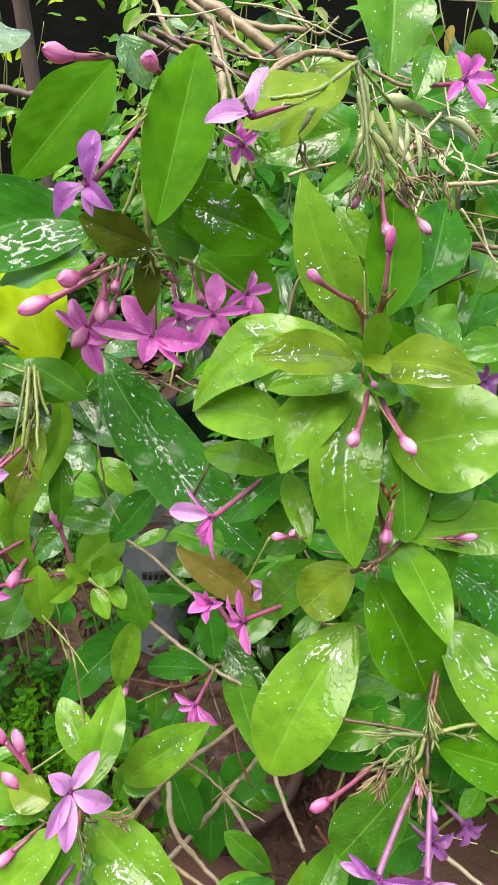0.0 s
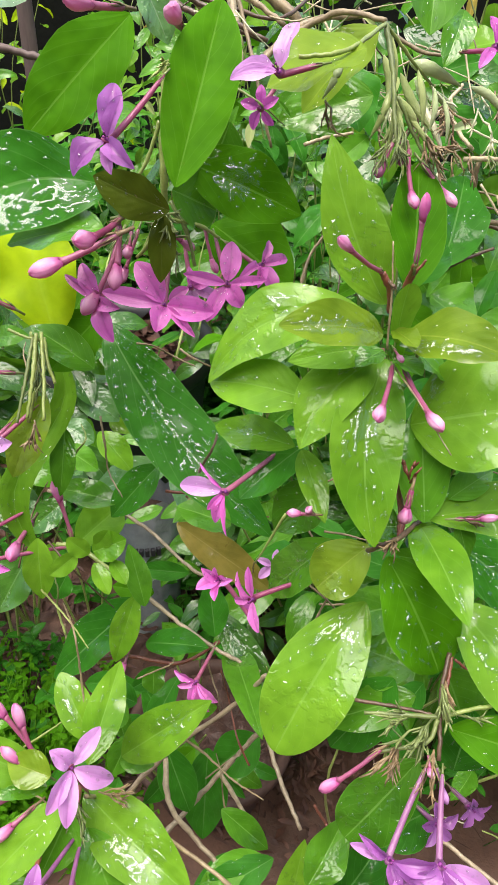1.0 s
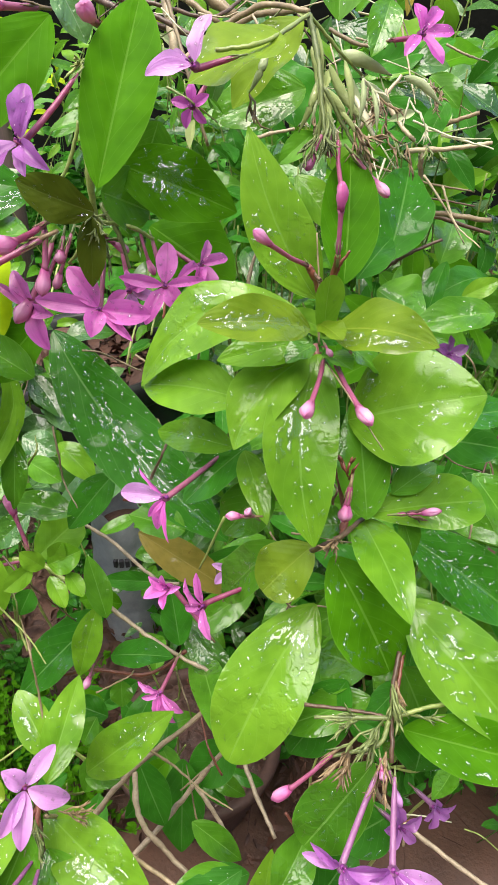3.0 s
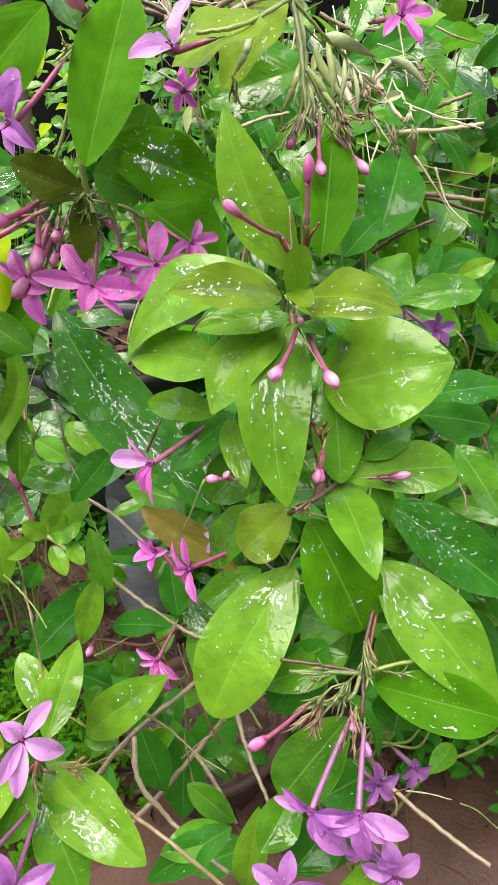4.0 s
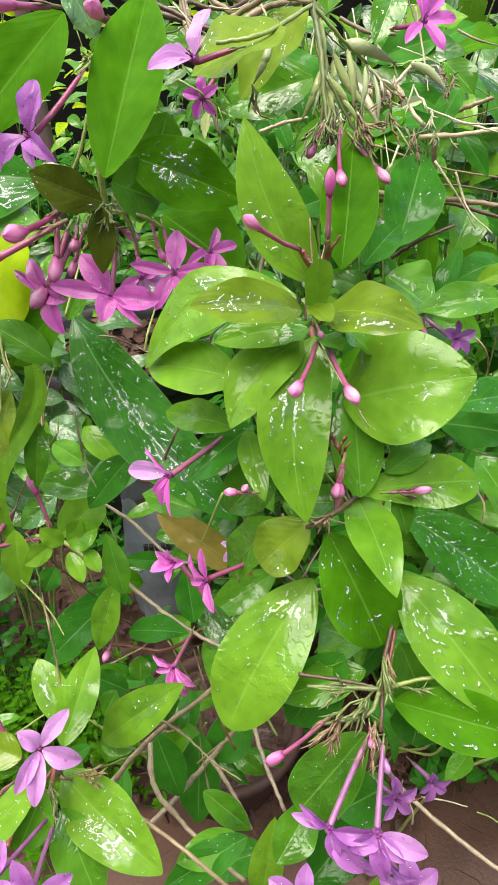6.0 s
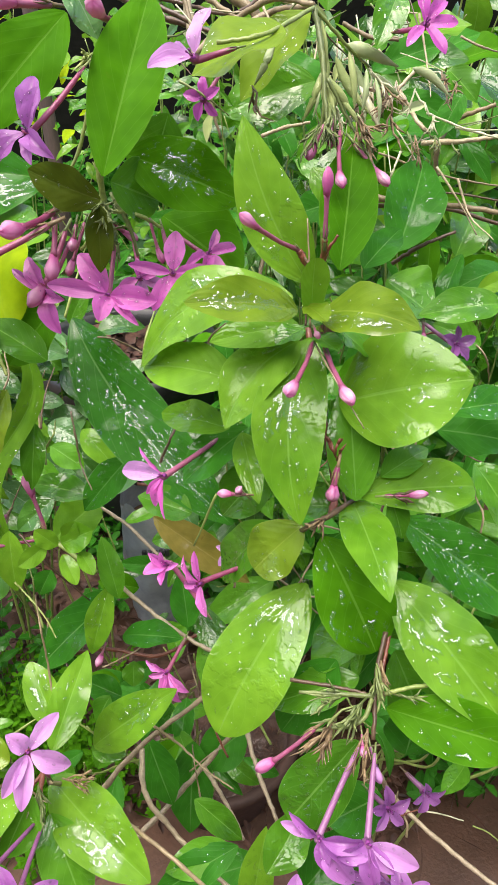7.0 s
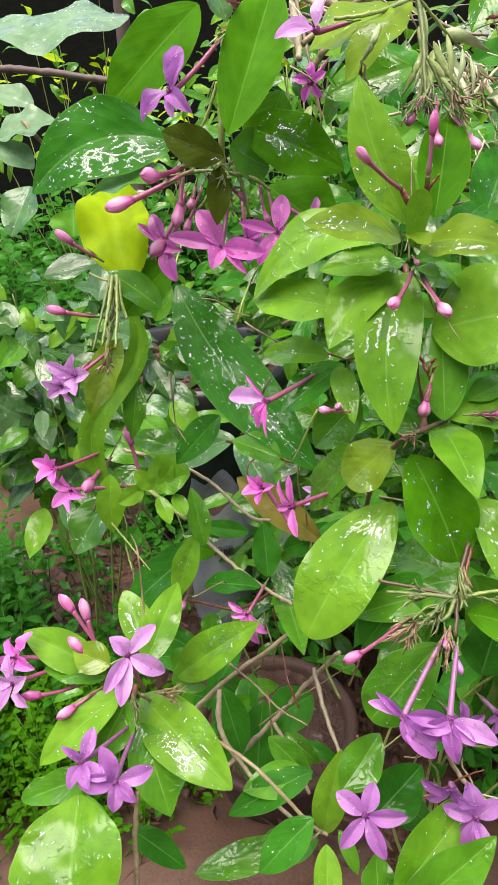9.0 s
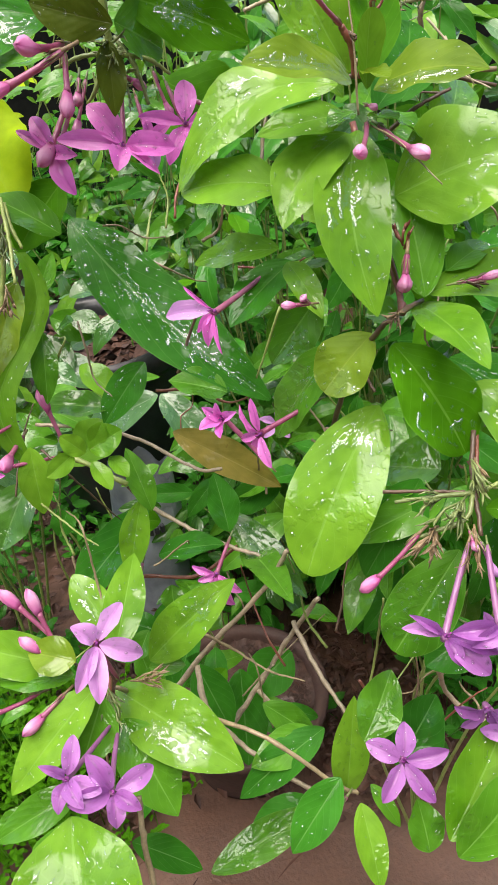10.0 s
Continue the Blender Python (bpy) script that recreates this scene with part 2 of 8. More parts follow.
GREYBAG = plain_mat("grey_bag", (0.15, 0.18, 0.20), (0.34, 0.38, 0.41), 18, 0.35, 0.004, fine=60, coat=0.4)
PRINT = plain_mat("dark_print", (0.015, 0.016, 0.02), (0.05, 0.05, 0.06), 60, 0.5, 0.0002)
LITTER = plain_mat("leaf_litter", (0.016, 0.006, 0.003), (0.085, 0.034, 0.017), 40, 0.7, 0.0008, coat=0.03)
# near-black on purpose: the shade between the plants is put into this colour
SHADE_BLACK = plain_mat("painted_shade", (0.003, 0.004, 0.003), (0.010, 0.011, 0.008), 5, 0.9, 0.006, fine=40)
POST = plain_mat("dark_post", (0.05, 0.035, 0.03), (0.14, 0.10, 0.085), 30, 0.6, 0.0012, stretch=(1, 1, 0.15))

WATER, wtn, wtl, wp = node_mat("rain_water")
wtn.remove(wp)
w_clear, w_gloss, w_mix = wtn.new("ShaderNodeBsdfTransparent"), wtn.new("ShaderNodeBsdfGlossy"), wtn.new("ShaderNodeMixShader")
w_clear.inputs["Color"].default_value = (0.93, 0.96, 0.93, 1)
w_gloss.inputs["Roughness"].default_value = 0.04
w_mix.inputs[0].default_value = 0.10
wtl.new(w_clear.outputs[0], w_mix.inputs[1])
wtl.new(w_gloss.outputs[0], w_mix.inputs[2])
wtl.new(w_mix.outputs[0], wtn["Material Output"].inputs["Surface"])

# ---------------------------------------------------------------- builders
rng = random.Random(7)


def link(name, bm_or_me, material, parent=None, label="", smooth=True):
    if isinstance(bm_or_me, bmesh.types.BMesh):
        me = bpy.data.meshes.new(name)
        bm_or_me.to_mesh(me)
        bm_or_me.free()
    else:
        me = bm_or_me
    if material and not me.materials:
        me.materials.append(material)
    if smooth:
        me.polygons.foreach_set("use_smooth", [True] * len(me.polygons))
    ob = new(name, me)
    if parent:
        ob.parent = parent
        if parent.type == "EMPTY":
            ob.matrix_parent_inverse = Matrix.Translation(-parent.location)
    if label:
        ob["label"] = label
    return ob


def thing(name, place, label, category, group="", kind=""):
    ob = new(name)
    ob.location = place
    ob.empty_display_size = 0.02
    return tagged(ob, label, category, group, kind)


def mesh_from(name, verts, faces, uvs=None):
    me = bpy.data.meshes.new(name)
    me.from_pydata(verts, [], faces)
    if uvs is not None:
        layer = me.uv_layers.new(name="UVMap")
        flat = []
        for f in faces:
            for i in f:
                flat += uvs[i]
        layer.data.foreach_set("uv", flat)
    me.update()
    return me


def axes(along, face):
    y = Vector(along).normalized()
    z = Vector(face)
    z = (z - y * z.dot(y)).normalized()
    return y.cross(z), y, z


def blade(base, tip, width, face, bend=0.06, fold=0.2, side=0.0, wave=0.1, belly=0.45, drop=0.0, rows=14, cols=8, seed=0, blunt=1.0, sway=0.0):
    """The surface of a leaf as a function of (u across -1..1, s along 0..1)."""
    base, tip = Vector(base), Vector(tip)
    long = (tip - base).length
    x, y, z = axes(tip - base, face)
    r = random.Random(seed)
    ph, k = r.uniform(0, 6.28), r.uniform(1.3, 2.4)
    a = 0.8
    b = a * (1 - belly) / belly * blunt
    peak = a / (a + b)
    top = peak**a * (1 - peak) ** b

    def at(u, s):
        h = 0.5 * width * (max(s, 1e-4) ** a * max(1 - s, 1e-4) ** b / top) ** 0.92
        arch = 4 * s * (1 - s)
        up = bend * long * arch - drop * long * s**3
        up += fold * h * abs(u) ** 1.3 - 0.04 * width * math.exp(-((u * 6) ** 2)) * arch
        up += wave * h * u * abs(u) * math.sin(6.28 * k * s + ph + (0.9 if u > 0 else 0))
        return base + y * (s * long) + x * (u * h * (1 - 0.12 * fold) + side * long * arch + sway * long * math.sin(6.28 * s)) + z * up

    return at


def blade_mesh(name, at, rows=18, cols=10):
    verts, faces, uvs = [], [], []
    for i in range(rows + 1):
        s = i / rows
        s = 0.004 + 0.992 * (0.5 - 0.5 * math.cos(math.pi * (0.12 + 0.88 * s)) - 0.035) / 0.965
        for j in range(cols + 1):
            u = 2 * j / cols - 1
            verts.append(at(u, s))
            uvs.append((u * 0.5 + 0.5, s))
    w = cols + 1
    for i in range(rows):
        for j in range(cols):
            faces.append((i * w + j, i * w + j + 1, (i + 1) * w + j + 1, (i + 1) * w + j))
    return verts, faces, uvs


def tube_data(points, radii, sides=7):
    pts = [Vector(p) for p in points]
    verts, faces = [], []
    ref = Vector((0.3, 0.2, 1)).normalized()
    for i, p in enumerate(pts):
        d = (pts[min(i + 1, len(pts) - 1)] - pts[max(i - 1, 0)]).normalized()
        if abs(d.dot(ref)) > 0.95:
            ref = Vector((1, 0.1, 0.2)).normalized()
        a = d.cross(ref).normalized()
        b = d.cross(a)
        for j in range(sides):
            t = 6.28319 * j / sides
            verts.append(p + (a * math.cos(t) + b * math.sin(t)) * radii[i])
    for i in range(len(pts) - 1):
        for j in range(sides):
            k = (j + 1) % sides
            faces.append((i * sides + j, i * sides + k, (i + 1) * sides + k, (i + 1) * sides + j))
    faces.append(tuple(range(sides))[::-1])
    faces.append(tuple((len(pts) - 1) * sides + j for j in range(sides)))
    return verts, faces


def spline(points, n):
    """A smooth line through a few points."""
    p = [Vector(q) for q in points]
    p = [2 * p[0] - p[1], *p, 2 * p[-1] - p[-2]]
    out = []
    for i in range(1, len(p) - 2):
        for k in range(n):
            t = k / n
            out.append(0.5 * (2 * p[i] + (p[i + 1] - p[i - 1]) * t + (2 * p[i - 1] - 5 * p[i] + 4 * p[i + 1] - p[i + 2]) * t**2 + (3 * p[i] - p[i - 1] - 3 * p[i + 1] + p[i + 2]) * t**3))
    return [*out, p[-2]]


def stem(parent, points, r0, r1, material=None, name="stem", label="", sides=8, knots=0.22, nodes=0.031):
    """A branch through a few points: tapering, slightly crooked, thicker at its leaf nodes."""
    line = spline(points, 9)
    run, radii, out = 0.0, [], []
    total = sum((b - a).length for a, b in zip(line, line[1:]))
    for i, p in enumerate(line):
        run += (p - line[i - 1]).length if i else 0
        f = run / max(total, 1e-6)
        swell = knots * math.exp(-(((run / nodes) % 1 - 0.5) / 0.09) ** 2)
        radii.append((r0 + (r1 - r0) * f) * (1 + swell + rng.uniform(-0.04, 0.04)))
        out.append(p + Vector([rng.uniform(-1, 1) for _ in range(3)]) * r0 * 0.22)
    v, f = tube_data(out, radii, sides)
    return link(name, mesh_from(name, v, f), material or TWIG, parent, label)


def drop_shapes():
    bm = bmesh.new()
    bmesh.ops.create_icosphere(bm, subdivisions=1, radius=1)
    v = [tuple(q.co) for q in bm.verts]
    f = [tuple(q.index for q in p.verts) for p in bm.faces]
    bm.free()
    return v, f


DROP_V, DROP_F = drop_shapes()


def beads(r, at, count, big):
    """Small uneven beads of rain standing on a blade."""
    verts, faces = [], []
    for _ in range(count):
        u, s = r.uniform(-0.8, 0.8), r.uniform(0.15, 0.9)
        p = at(u, s)
        du, ds = (at(u + 0.03, s) - p), (at(u, s + 0.02) - p)
        if du.length < 1e-7 or ds.length < 1e-7:
            continue
        nz = du.cross(ds).normalized()
        ax = du.normalized()
        ay = nz.cross(ax)
        t = r.uniform(0, 6.28)
        ax, ay = ax * math.cos(t) + ay * math.sin(t), ay * math.cos(t) - ax * math.sin(t)
        q = big * (0.3 + 0.7 * r.random() ** 2)
        lx, ly, lz = q * r.uniform(0.8, 1.1), q * r.uniform(0.8, 1.7), q * 0.5
        o = len(verts)
        for a, b, c in DROP_V:
            k = 1 + 0.25 * math.sin(a * 3 + t) * math.cos(b * 4)
            verts.append(p + ax * a * lx * k + ay * b * ly * k + nz * (c * lz + 0.15 * lz))
        faces += [tuple(i + o for i in f) for f in DROP_F]
    return verts, faces


def rainwater(leaf_ob, at, long, width, wet, pools, seed):
    """Rain on a blade: ragged drops and runs, merging into pools round the given (u, s, half width, half length) places."""
    step = 0.00040
    nu, ns = max(8, int(width / step)), max(8, int(long / step))
    thr = 0.47 - 0.20 * min(wet / 40, 1.0)
    z0, z1 = seed * 1.7, seed * 2.3 + 40
    verts, faces, index = [], [], {}

    def level(u, s):
        x, y = u * width * 0.5, s * long
        a = noise.noise((x / 0.0024, y / 0.0033, z0))
        b = noise.noise((x / 0.0012, y / 0.0014, z1))
        patchy = noise.noise((x / 0.014, y / 0.014, z1 + 9))
        pool = sum(math.exp(-(((u - pu) / ru) ** 2) - ((s - ps) / rs) ** 2) for pu, ps, ru, rs in pools)
        pool = min(pool, 1.5)
        return 0.85 * a + 0.36 * b + 0.22 * patchy + 0.62 * pool - thr

    grid = [[level(2 * j / nu - 1, i / ns) for j in range(nu + 1)] for i in range(ns + 1)]

    def point(i, j):
        if (i, j) not in index:
            u, s, h = 2 * j / nu - 1, i / ns, grid[i][j]
            p = at(u, s)
            nz = (at(u + 0.03, s) - p).cross(at(u, s + 0.02) - p).normalized()
            index[(i, j)] = len(verts)
            verts.append(p + nz * (0.00030 * (1 - math.exp(-h / 0.10)) + 0.00040 * min(h, 0.8) if h > 0 else -0.00020))
        return index[(i, j)]

    for i in range(int(ns * 0.06), int(ns * 0.95)):
        for j in range(2, nu - 2):
            if max(grid[i][j], grid[i + 1][j], grid[i][j + 1], grid[i + 1][j + 1]) > 0:
                faces.append((point(i, j), point(i, j + 1), point(i + 1, j + 1), point(i + 1, j)))
    if faces:
        link("rainwater", mesh_from("rainwater", verts, faces), WATER, leaf_ob, "clear rain drops")["kind"] = "stuff"


LEAF_SEED = [100]


def leaf(parent, base, tip, width, face, mat, bend=0.06, fold=0.2, side=0.0, wave=0.12, belly=0.45, drop=0.0, blunt=1.0, stalk=None, wet=0, pools=(), label="", sway=0.0):
    LEAF_SEED[0] += 1
    at = blade(base, tip, width, face, bend, fold, side, wave, belly, drop, seed=LEAF_SEED[0], blunt=blunt, sway=sway)
    v, f, uv = blade_mesh("leaf", at)
    if stalk:
        b, k = Vector(base), Vector(stalk)
        tv, tf = tube_data([k, (k + b) * 0.5 + Vector((0, 0, 0.001)), b, at(0, 0.12)], [0.0011, 0.0009, 0.0008, 0.0005], 6)
        o = len(v)
        v, f, uv = v + tv, f + [tuple(i + o for i in q) for q in tf], uv + [(0.5, 0.05)] * len(tv)
    ob = link("leaf", mesh_from("leaf", v, f, uv), mat, parent, label)
    if wet or pools:
        rainwater(ob, at, (Vector(tip) - Vector(base)).length, width, wet, pools, LEAF_SEED[0])
    return ob


def petal_mesh(length, width, seed, belly=0.5):
    at = blade((0, 0, 0), (0, length, 0), width, (0, 0, 1), 0.05, 0.36, 0.03, 0.16, belly, 0.14, seed=seed, blunt=0.95)
    v, f, uv = blade_mesh("petal", at, 11, 8)
    bv, bf = beads(random.Random(seed), at, 13, 0.0011 * length / 0.02)
    return mesh_from("petal", v, f, uv), mesh_from("rainwater", bv, bf)


PETALS = {}


def flower(parent, base, mouth, face, size, roll=0, kind="violet", petals=5, open_=1.0, angles=(), tilts=(), tints=(), scales=(), label=""):
    """A long thin tube that opens in five narrow-based lobes round a dark throat."""
    tube_m = TUBE_VIOLET if kind == "violet" else TUBE
    tones = {"violet": PETAL, "pink": PETAL_PINK, "pale": PETAL_PALE, "deep": PETAL_DEEP}
    base, mouth = Vector(base), Vector(mouth)
    n = Vector(face).normalized()
    mid = (base + mouth) * 0.5 - n * (mouth - base).length * 0.06
    line = spline([base, mid, mouth - n * 0.002, mouth], 4)
    rr = [0.0011 + 0.0007 * (i / (len(line) - 1)) ** 2 for i in range(len(line))]
    rr[-1] *= 1.25
    rr[0] *= 0.5
    rr[1] *= 0.8
    v, f = tube_data(line, rr, 8)
    tube = link("flower", mesh_from("flower", v, f, [(0.5, 0.5)] * len(v)), tube_m, parent, label)
    up = Vector((0.1, 0.2, 1)) if abs(n.z) < 0.9 else Vector((0, 1, 0.1))
    y, z = (up - n * up.dot(n)).normalized(), n
    x = y.cross(z)
    turn = Matrix((x, y, z)).transposed().to_4x4()
    for i in range(len(angles) or petals):
        mat = tones[tints[i] if tints else kind]
        wide, far = scales[i] if scales else (rng.uniform(0.82, 1.1), rng.uniform(0.9, 1.06))
        key = (round(size, 3), mat.name, i % 3)
        if key not in PETALS:
            PETALS[key] = petal_mesh(size * (0.94 + 0.05 * (i % 3)), size * ((0.50 if kind == "pink" else 0.54) + 0.04 * (i % 3)), 40 + i)
        a = radians(angles[i] - 90 if angles else roll + 360 * i / petals + rng.uniform(-9, 9))
        tilt = radians(tilts[i] if tilts else rng.uniform(-6, 32) + (1 - open_) * 55)
        m = Matrix.Translation(mouth) @ turn @ Matrix.Rotation(a, 4, "Z") @ Matrix.Rotation(tilt, 4, "X") @ Matrix.Rotation(radians(rng.uniform(-12, 12)), 4, "Y") @ Matrix.Translation((0, 0.0012, 0)) @ Matrix.Diagonal((wide, far, rng.uniform(0.6, 1.8), 1))
        ob = link("petal", PETALS[key][0], mat, tube)
        ob.matrix_basis = m
        if i % 3 < 2:
            wet = link("rainwater", PETALS[key][1], WATER, tube, "clear rain drops")
            wet.matrix_basis, wet["kind"] = m, "stuff"
    sepals(tube, base, mouth - base, 0.0016)
    tv, tf = tube_data([mouth - n * 0.001, mouth + n * 0.0006, mouth + n * 0.0009], [0.0011, 0.0009, 0.0003], 8)
    link("throat", mesh_from("throat", tv, tf), THROAT, tube)
    for i in range(2):
        d = (n + x * rng.uniform(-0.25, 0.25) + y * rng.uniform(-0.25, 0.25)).normalized()
        tv, tf = tube_data([mouth, mouth + d * 0.003, mouth + d * 0.0045], [0.00025, 0.00025, 0.0005], 5)
        link("stamen", mesh_from("stamen", tv, tf), THROAT, tube)
    return tube


def bud(parent, base, tip, r, kind="pink", label=""):
    """A closed flower: a thin stalked tube that swells to a pointed bud."""
    base, tip = Vector(base), Vector(tip)
    d = tip - base
    long = d.length
    sag = Vector((0, 0, -1)) * long * 0.04
    r *= 0.86
    head = min(0.62, 4.9 * r / long)
    fr = [(0.0, 0.3), (0.04, 0.42), (0.5 * (1 - head), 0.38), (1 - head, 0.42), (1 - 0.9 * head, 0.47), (1 - 0.78 * head, 0.58), (1 - 0.62 * head, 0.78), (1 - 0.47 * head, 0.95), (1 - 0.32 * head, 1.0), (1 - 0.18 * head, 0.84), (1 - 0.07 * head, 0.5), (1.0, 0.12)]
    side = d.cross(Vector((0.3, 0.1, 1))).normalized() * long * rng.uniform(-0.05, 0.05)
    pts = [base + d * s + (sag + side) * 4 * s * (1 - s) for s, _ in fr]
    v, f = tube_data(pts[:6], [q * r for _, q in fr[:6]], 9)
    uvs = [(0.5, 0.5)] * len(v)
    stalk = link("flower_bud", mesh_from("flower_bud", v, f, uvs), TUBE if kind == "pink" else TUBE_VIOLET, parent, label)
    v, f = tube_data(pts[5:], [q * r * rng.uniform(0.93, 1.06) for _, q in fr[5:]], 12)
    ctr = sum(v, Vector()) / len(v)
    v = [ctr + (q - ctr) * (1 + 0.10 * math.sin(2.5 * 6.2832 * (i % 12) / 12 + 0.5 * (i // 12))) for i, q in enumerate(v)]
    uvs = [((i % 12) / 12, (i // 12) / 7) for i in range(len(v))]
    link("bud_tip", mesh_from("bud_tip", v, f, uvs), BUD if kind == "pink" else PETAL_PALE, stalk)
    sepals(stalk, base, d, r * 0.9)
    return stalk


def sepals(parent, base, along, q):
    """The small calyx at the foot of a flower or bud: five narrow teeth on a short stalk."""
    along = Vector(along).normalized()
    x, y, z = axes(Vector((0.2, 0.9, 0.3)), along)
    v, f = tube_data([base - along * q * 2.2, base - along * q * 0.5, base + along * q * 0.3], [q * 0.25, q * 0.3, q * 0.42], 6)
    for i in range(5):
        a = 1.2566 * i + rng.uniform(-0.3, 0.3)
        o = (x * math.cos(a) + y * math.sin(a)) * q
        tv, tf = tube_data([base + o * 0.2, base + o * 0.55 + along * q * 1.2, base + o * 0.7 + along * q * rng.uniform(2.2, 3.4)], [q * 0.18, q * 0.16, q * 0.03], 4)
        k = len(v)
        v, f = v + tv, f + [tuple(m + k for m in g) for g in tf]
    link("calyx", mesh_from("calyx", v, f), CALYX if rng.random() < 0.6 else DRY, parent)


def calyces(parent, base, along, count, long, seed, material=None, spread=0.5, name="spent_calyx"):
    """A tuft where flowers have dropped: crooked little stalks, each ending in a cup with a few narrow pointed teeth."""
    r = random.Random(seed)
    base, along = Vector(base), Vector(along).normalized()
    verts, faces = [], []

    def add(pts, radii, sides=5):
        v, f = tube_data(pts, radii, sides)
        k = len(verts)
        verts.extend(v)
        faces.extend(tuple(i + k for i in g) for g in f)

    def jit(k):
        return Vector([r.uniform(-1, 1) for _ in range(3)]) * k

    for _ in range(max(2, int(count * 0.55))):
        d = (along + jit(spread)).normalized()
        o = base + along * r.uniform(0, 0.5) * long
        q = long * r.uniform(0.3, 0.75)
        e = o + d * q + Vector((0, 0, -1)) * q * r.uniform(0, 0.2)
        add([o, o.lerp(e, 0.5) + jit(q * 0.12), e], [0.00045, 0.0005, 0.0007], 5)
        for _ in range(r.choice((2, 3, 3, 4))):
            t = (d + jit(0.55)).normalized()
            w = long * r.uniform(0.22, 0.5)
            add([e - d * 0.0006, e + t * w * 0.5 + jit(w * 0.08), e + t * w + jit(w * 0.15)], [0.0006, 0.0005 * r.uniform(0.7, 1.3), 0.00012], 4)
    return link(name, mesh_from(name, verts, faces), material or CALYX, parent)


def pod(parent, points, width, material, name="seed_pod", label=""):
    """A long narrow pod or folded bract: a pointed, flattened, slightly twisted swelling on a thin stalk."""
    line = spline(points, 7)
    n = len(line) - 1
    v, f = tube_data(line, [0.5 * width * max(0.12, math.sin(math.pi * min(1, (i / n) * 1.02) ** 0.8) ** 0.7) * rng.uniform(0.92, 1.08) for i in range(n + 1)], 8)
    uv = [((i % 8) / 8, (i // 8) / n) for i in range(len(v))]
    flat = Vector((rng.uniform(-0.5, 0.5), 1, rng.uniform(-0.3, 0.3))).normalized()
    v = [q - flat * (q - line[i // 8]).dot(flat) * 0.4 for i, q in enumerate(v)]
    return link(name, mesh_from(name, v, f, uv), material, parent, label)


SHADE_BLACK.node_tree.nodes["Principled BSDF"].inputs["Specular IOR Level"].default_value = 0.1
# even beige for the unseen slab that holds back light behind the camera
LIGHT_BLOCK = plain_mat("light_block", (0.16, 0.14, 0.12), (0.26, 0.24, 0.20), 4, 0.85, 0.002, fine=60)


# ---------------------------------------------------------------- the setting


def ground_sheet():
    n = 90
    ax = np.linspace(-1, 1, n)
    ax = np.sign(ax) * (np.abs(ax) * 0.9 + np.abs(ax) ** 7 * 60)
    verts, faces = [], []
    for j in range(n):
        for i in range(n):
            x, y = ax[i], ax[j] + 0.4
            h = 0.012 * noise.noise((x * 6, y * 6, 0)) + 0.006 * noise.noise((x * 22, y * 22, 3))
            verts.append((x, y, h))
    for j in range(n - 1):
        for i in range(n - 1):
            k = j * n + i
            faces.append((k, k + 1, k + n + 1, k + n))
    return mesh_from("ground", verts, faces)


tagged(link("ground", ground_sheet(), GROUND), "wet reddish-brown bare earth", "ground", kind="structure")

# added backdrop slab; its black colour imitates the shaded gaps under the foliage
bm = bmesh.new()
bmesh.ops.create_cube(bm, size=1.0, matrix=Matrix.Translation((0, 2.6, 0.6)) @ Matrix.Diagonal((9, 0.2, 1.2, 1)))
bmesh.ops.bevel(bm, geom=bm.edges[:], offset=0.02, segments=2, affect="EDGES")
tagged(link("wall_back", bm, SHADE_BLACK, smooth=False), "near-black backdrop slab behind the plants, its colour standing in for deep shade", "wall", kind="structure")

# never in view: added behind the camera to cut off the low sky
bm = bmesh.new()
bmesh.ops.create_cube(bm, size=1.0, matrix=Matrix.Translation((0, -1.5, 1.15)) @ Matrix.Diagonal((7, 0.2, 2.3, 1)))
bmesh.ops.bevel(bm, geom=bm.edges[:], offset=0.02, segments=2, affect="EDGES")
tagged(link("wall_house", bm, LIGHT_BLOCK, smooth=False), "unseen upright slab behind the camera, added to block low sky light", "wall", kind="structure")

SHARED, SHARED_LONG = {}, 0.06


def shared_leaf(mat, k, ratio):
    key = (mat.name, k, ratio)
    if key not in SHARED:
        at = blade((0, 0, 0), (0, SHARED_LONG, 0), ratio * SHARED_LONG, (0, 0, 1), 0.03 + 0.05 * k, 0.15 + 0.08 * (k % 2), 0.03 * (k - 1), 0.12, 0.42 + 0.04 * k, 0.08 * k, seed=900 + k)
        v, f, uv = blade_mesh("leaf", at, 9, 6)
        SHARED[key] = mesh_from("leaf", v, f, uv)
    return SHARED[key]


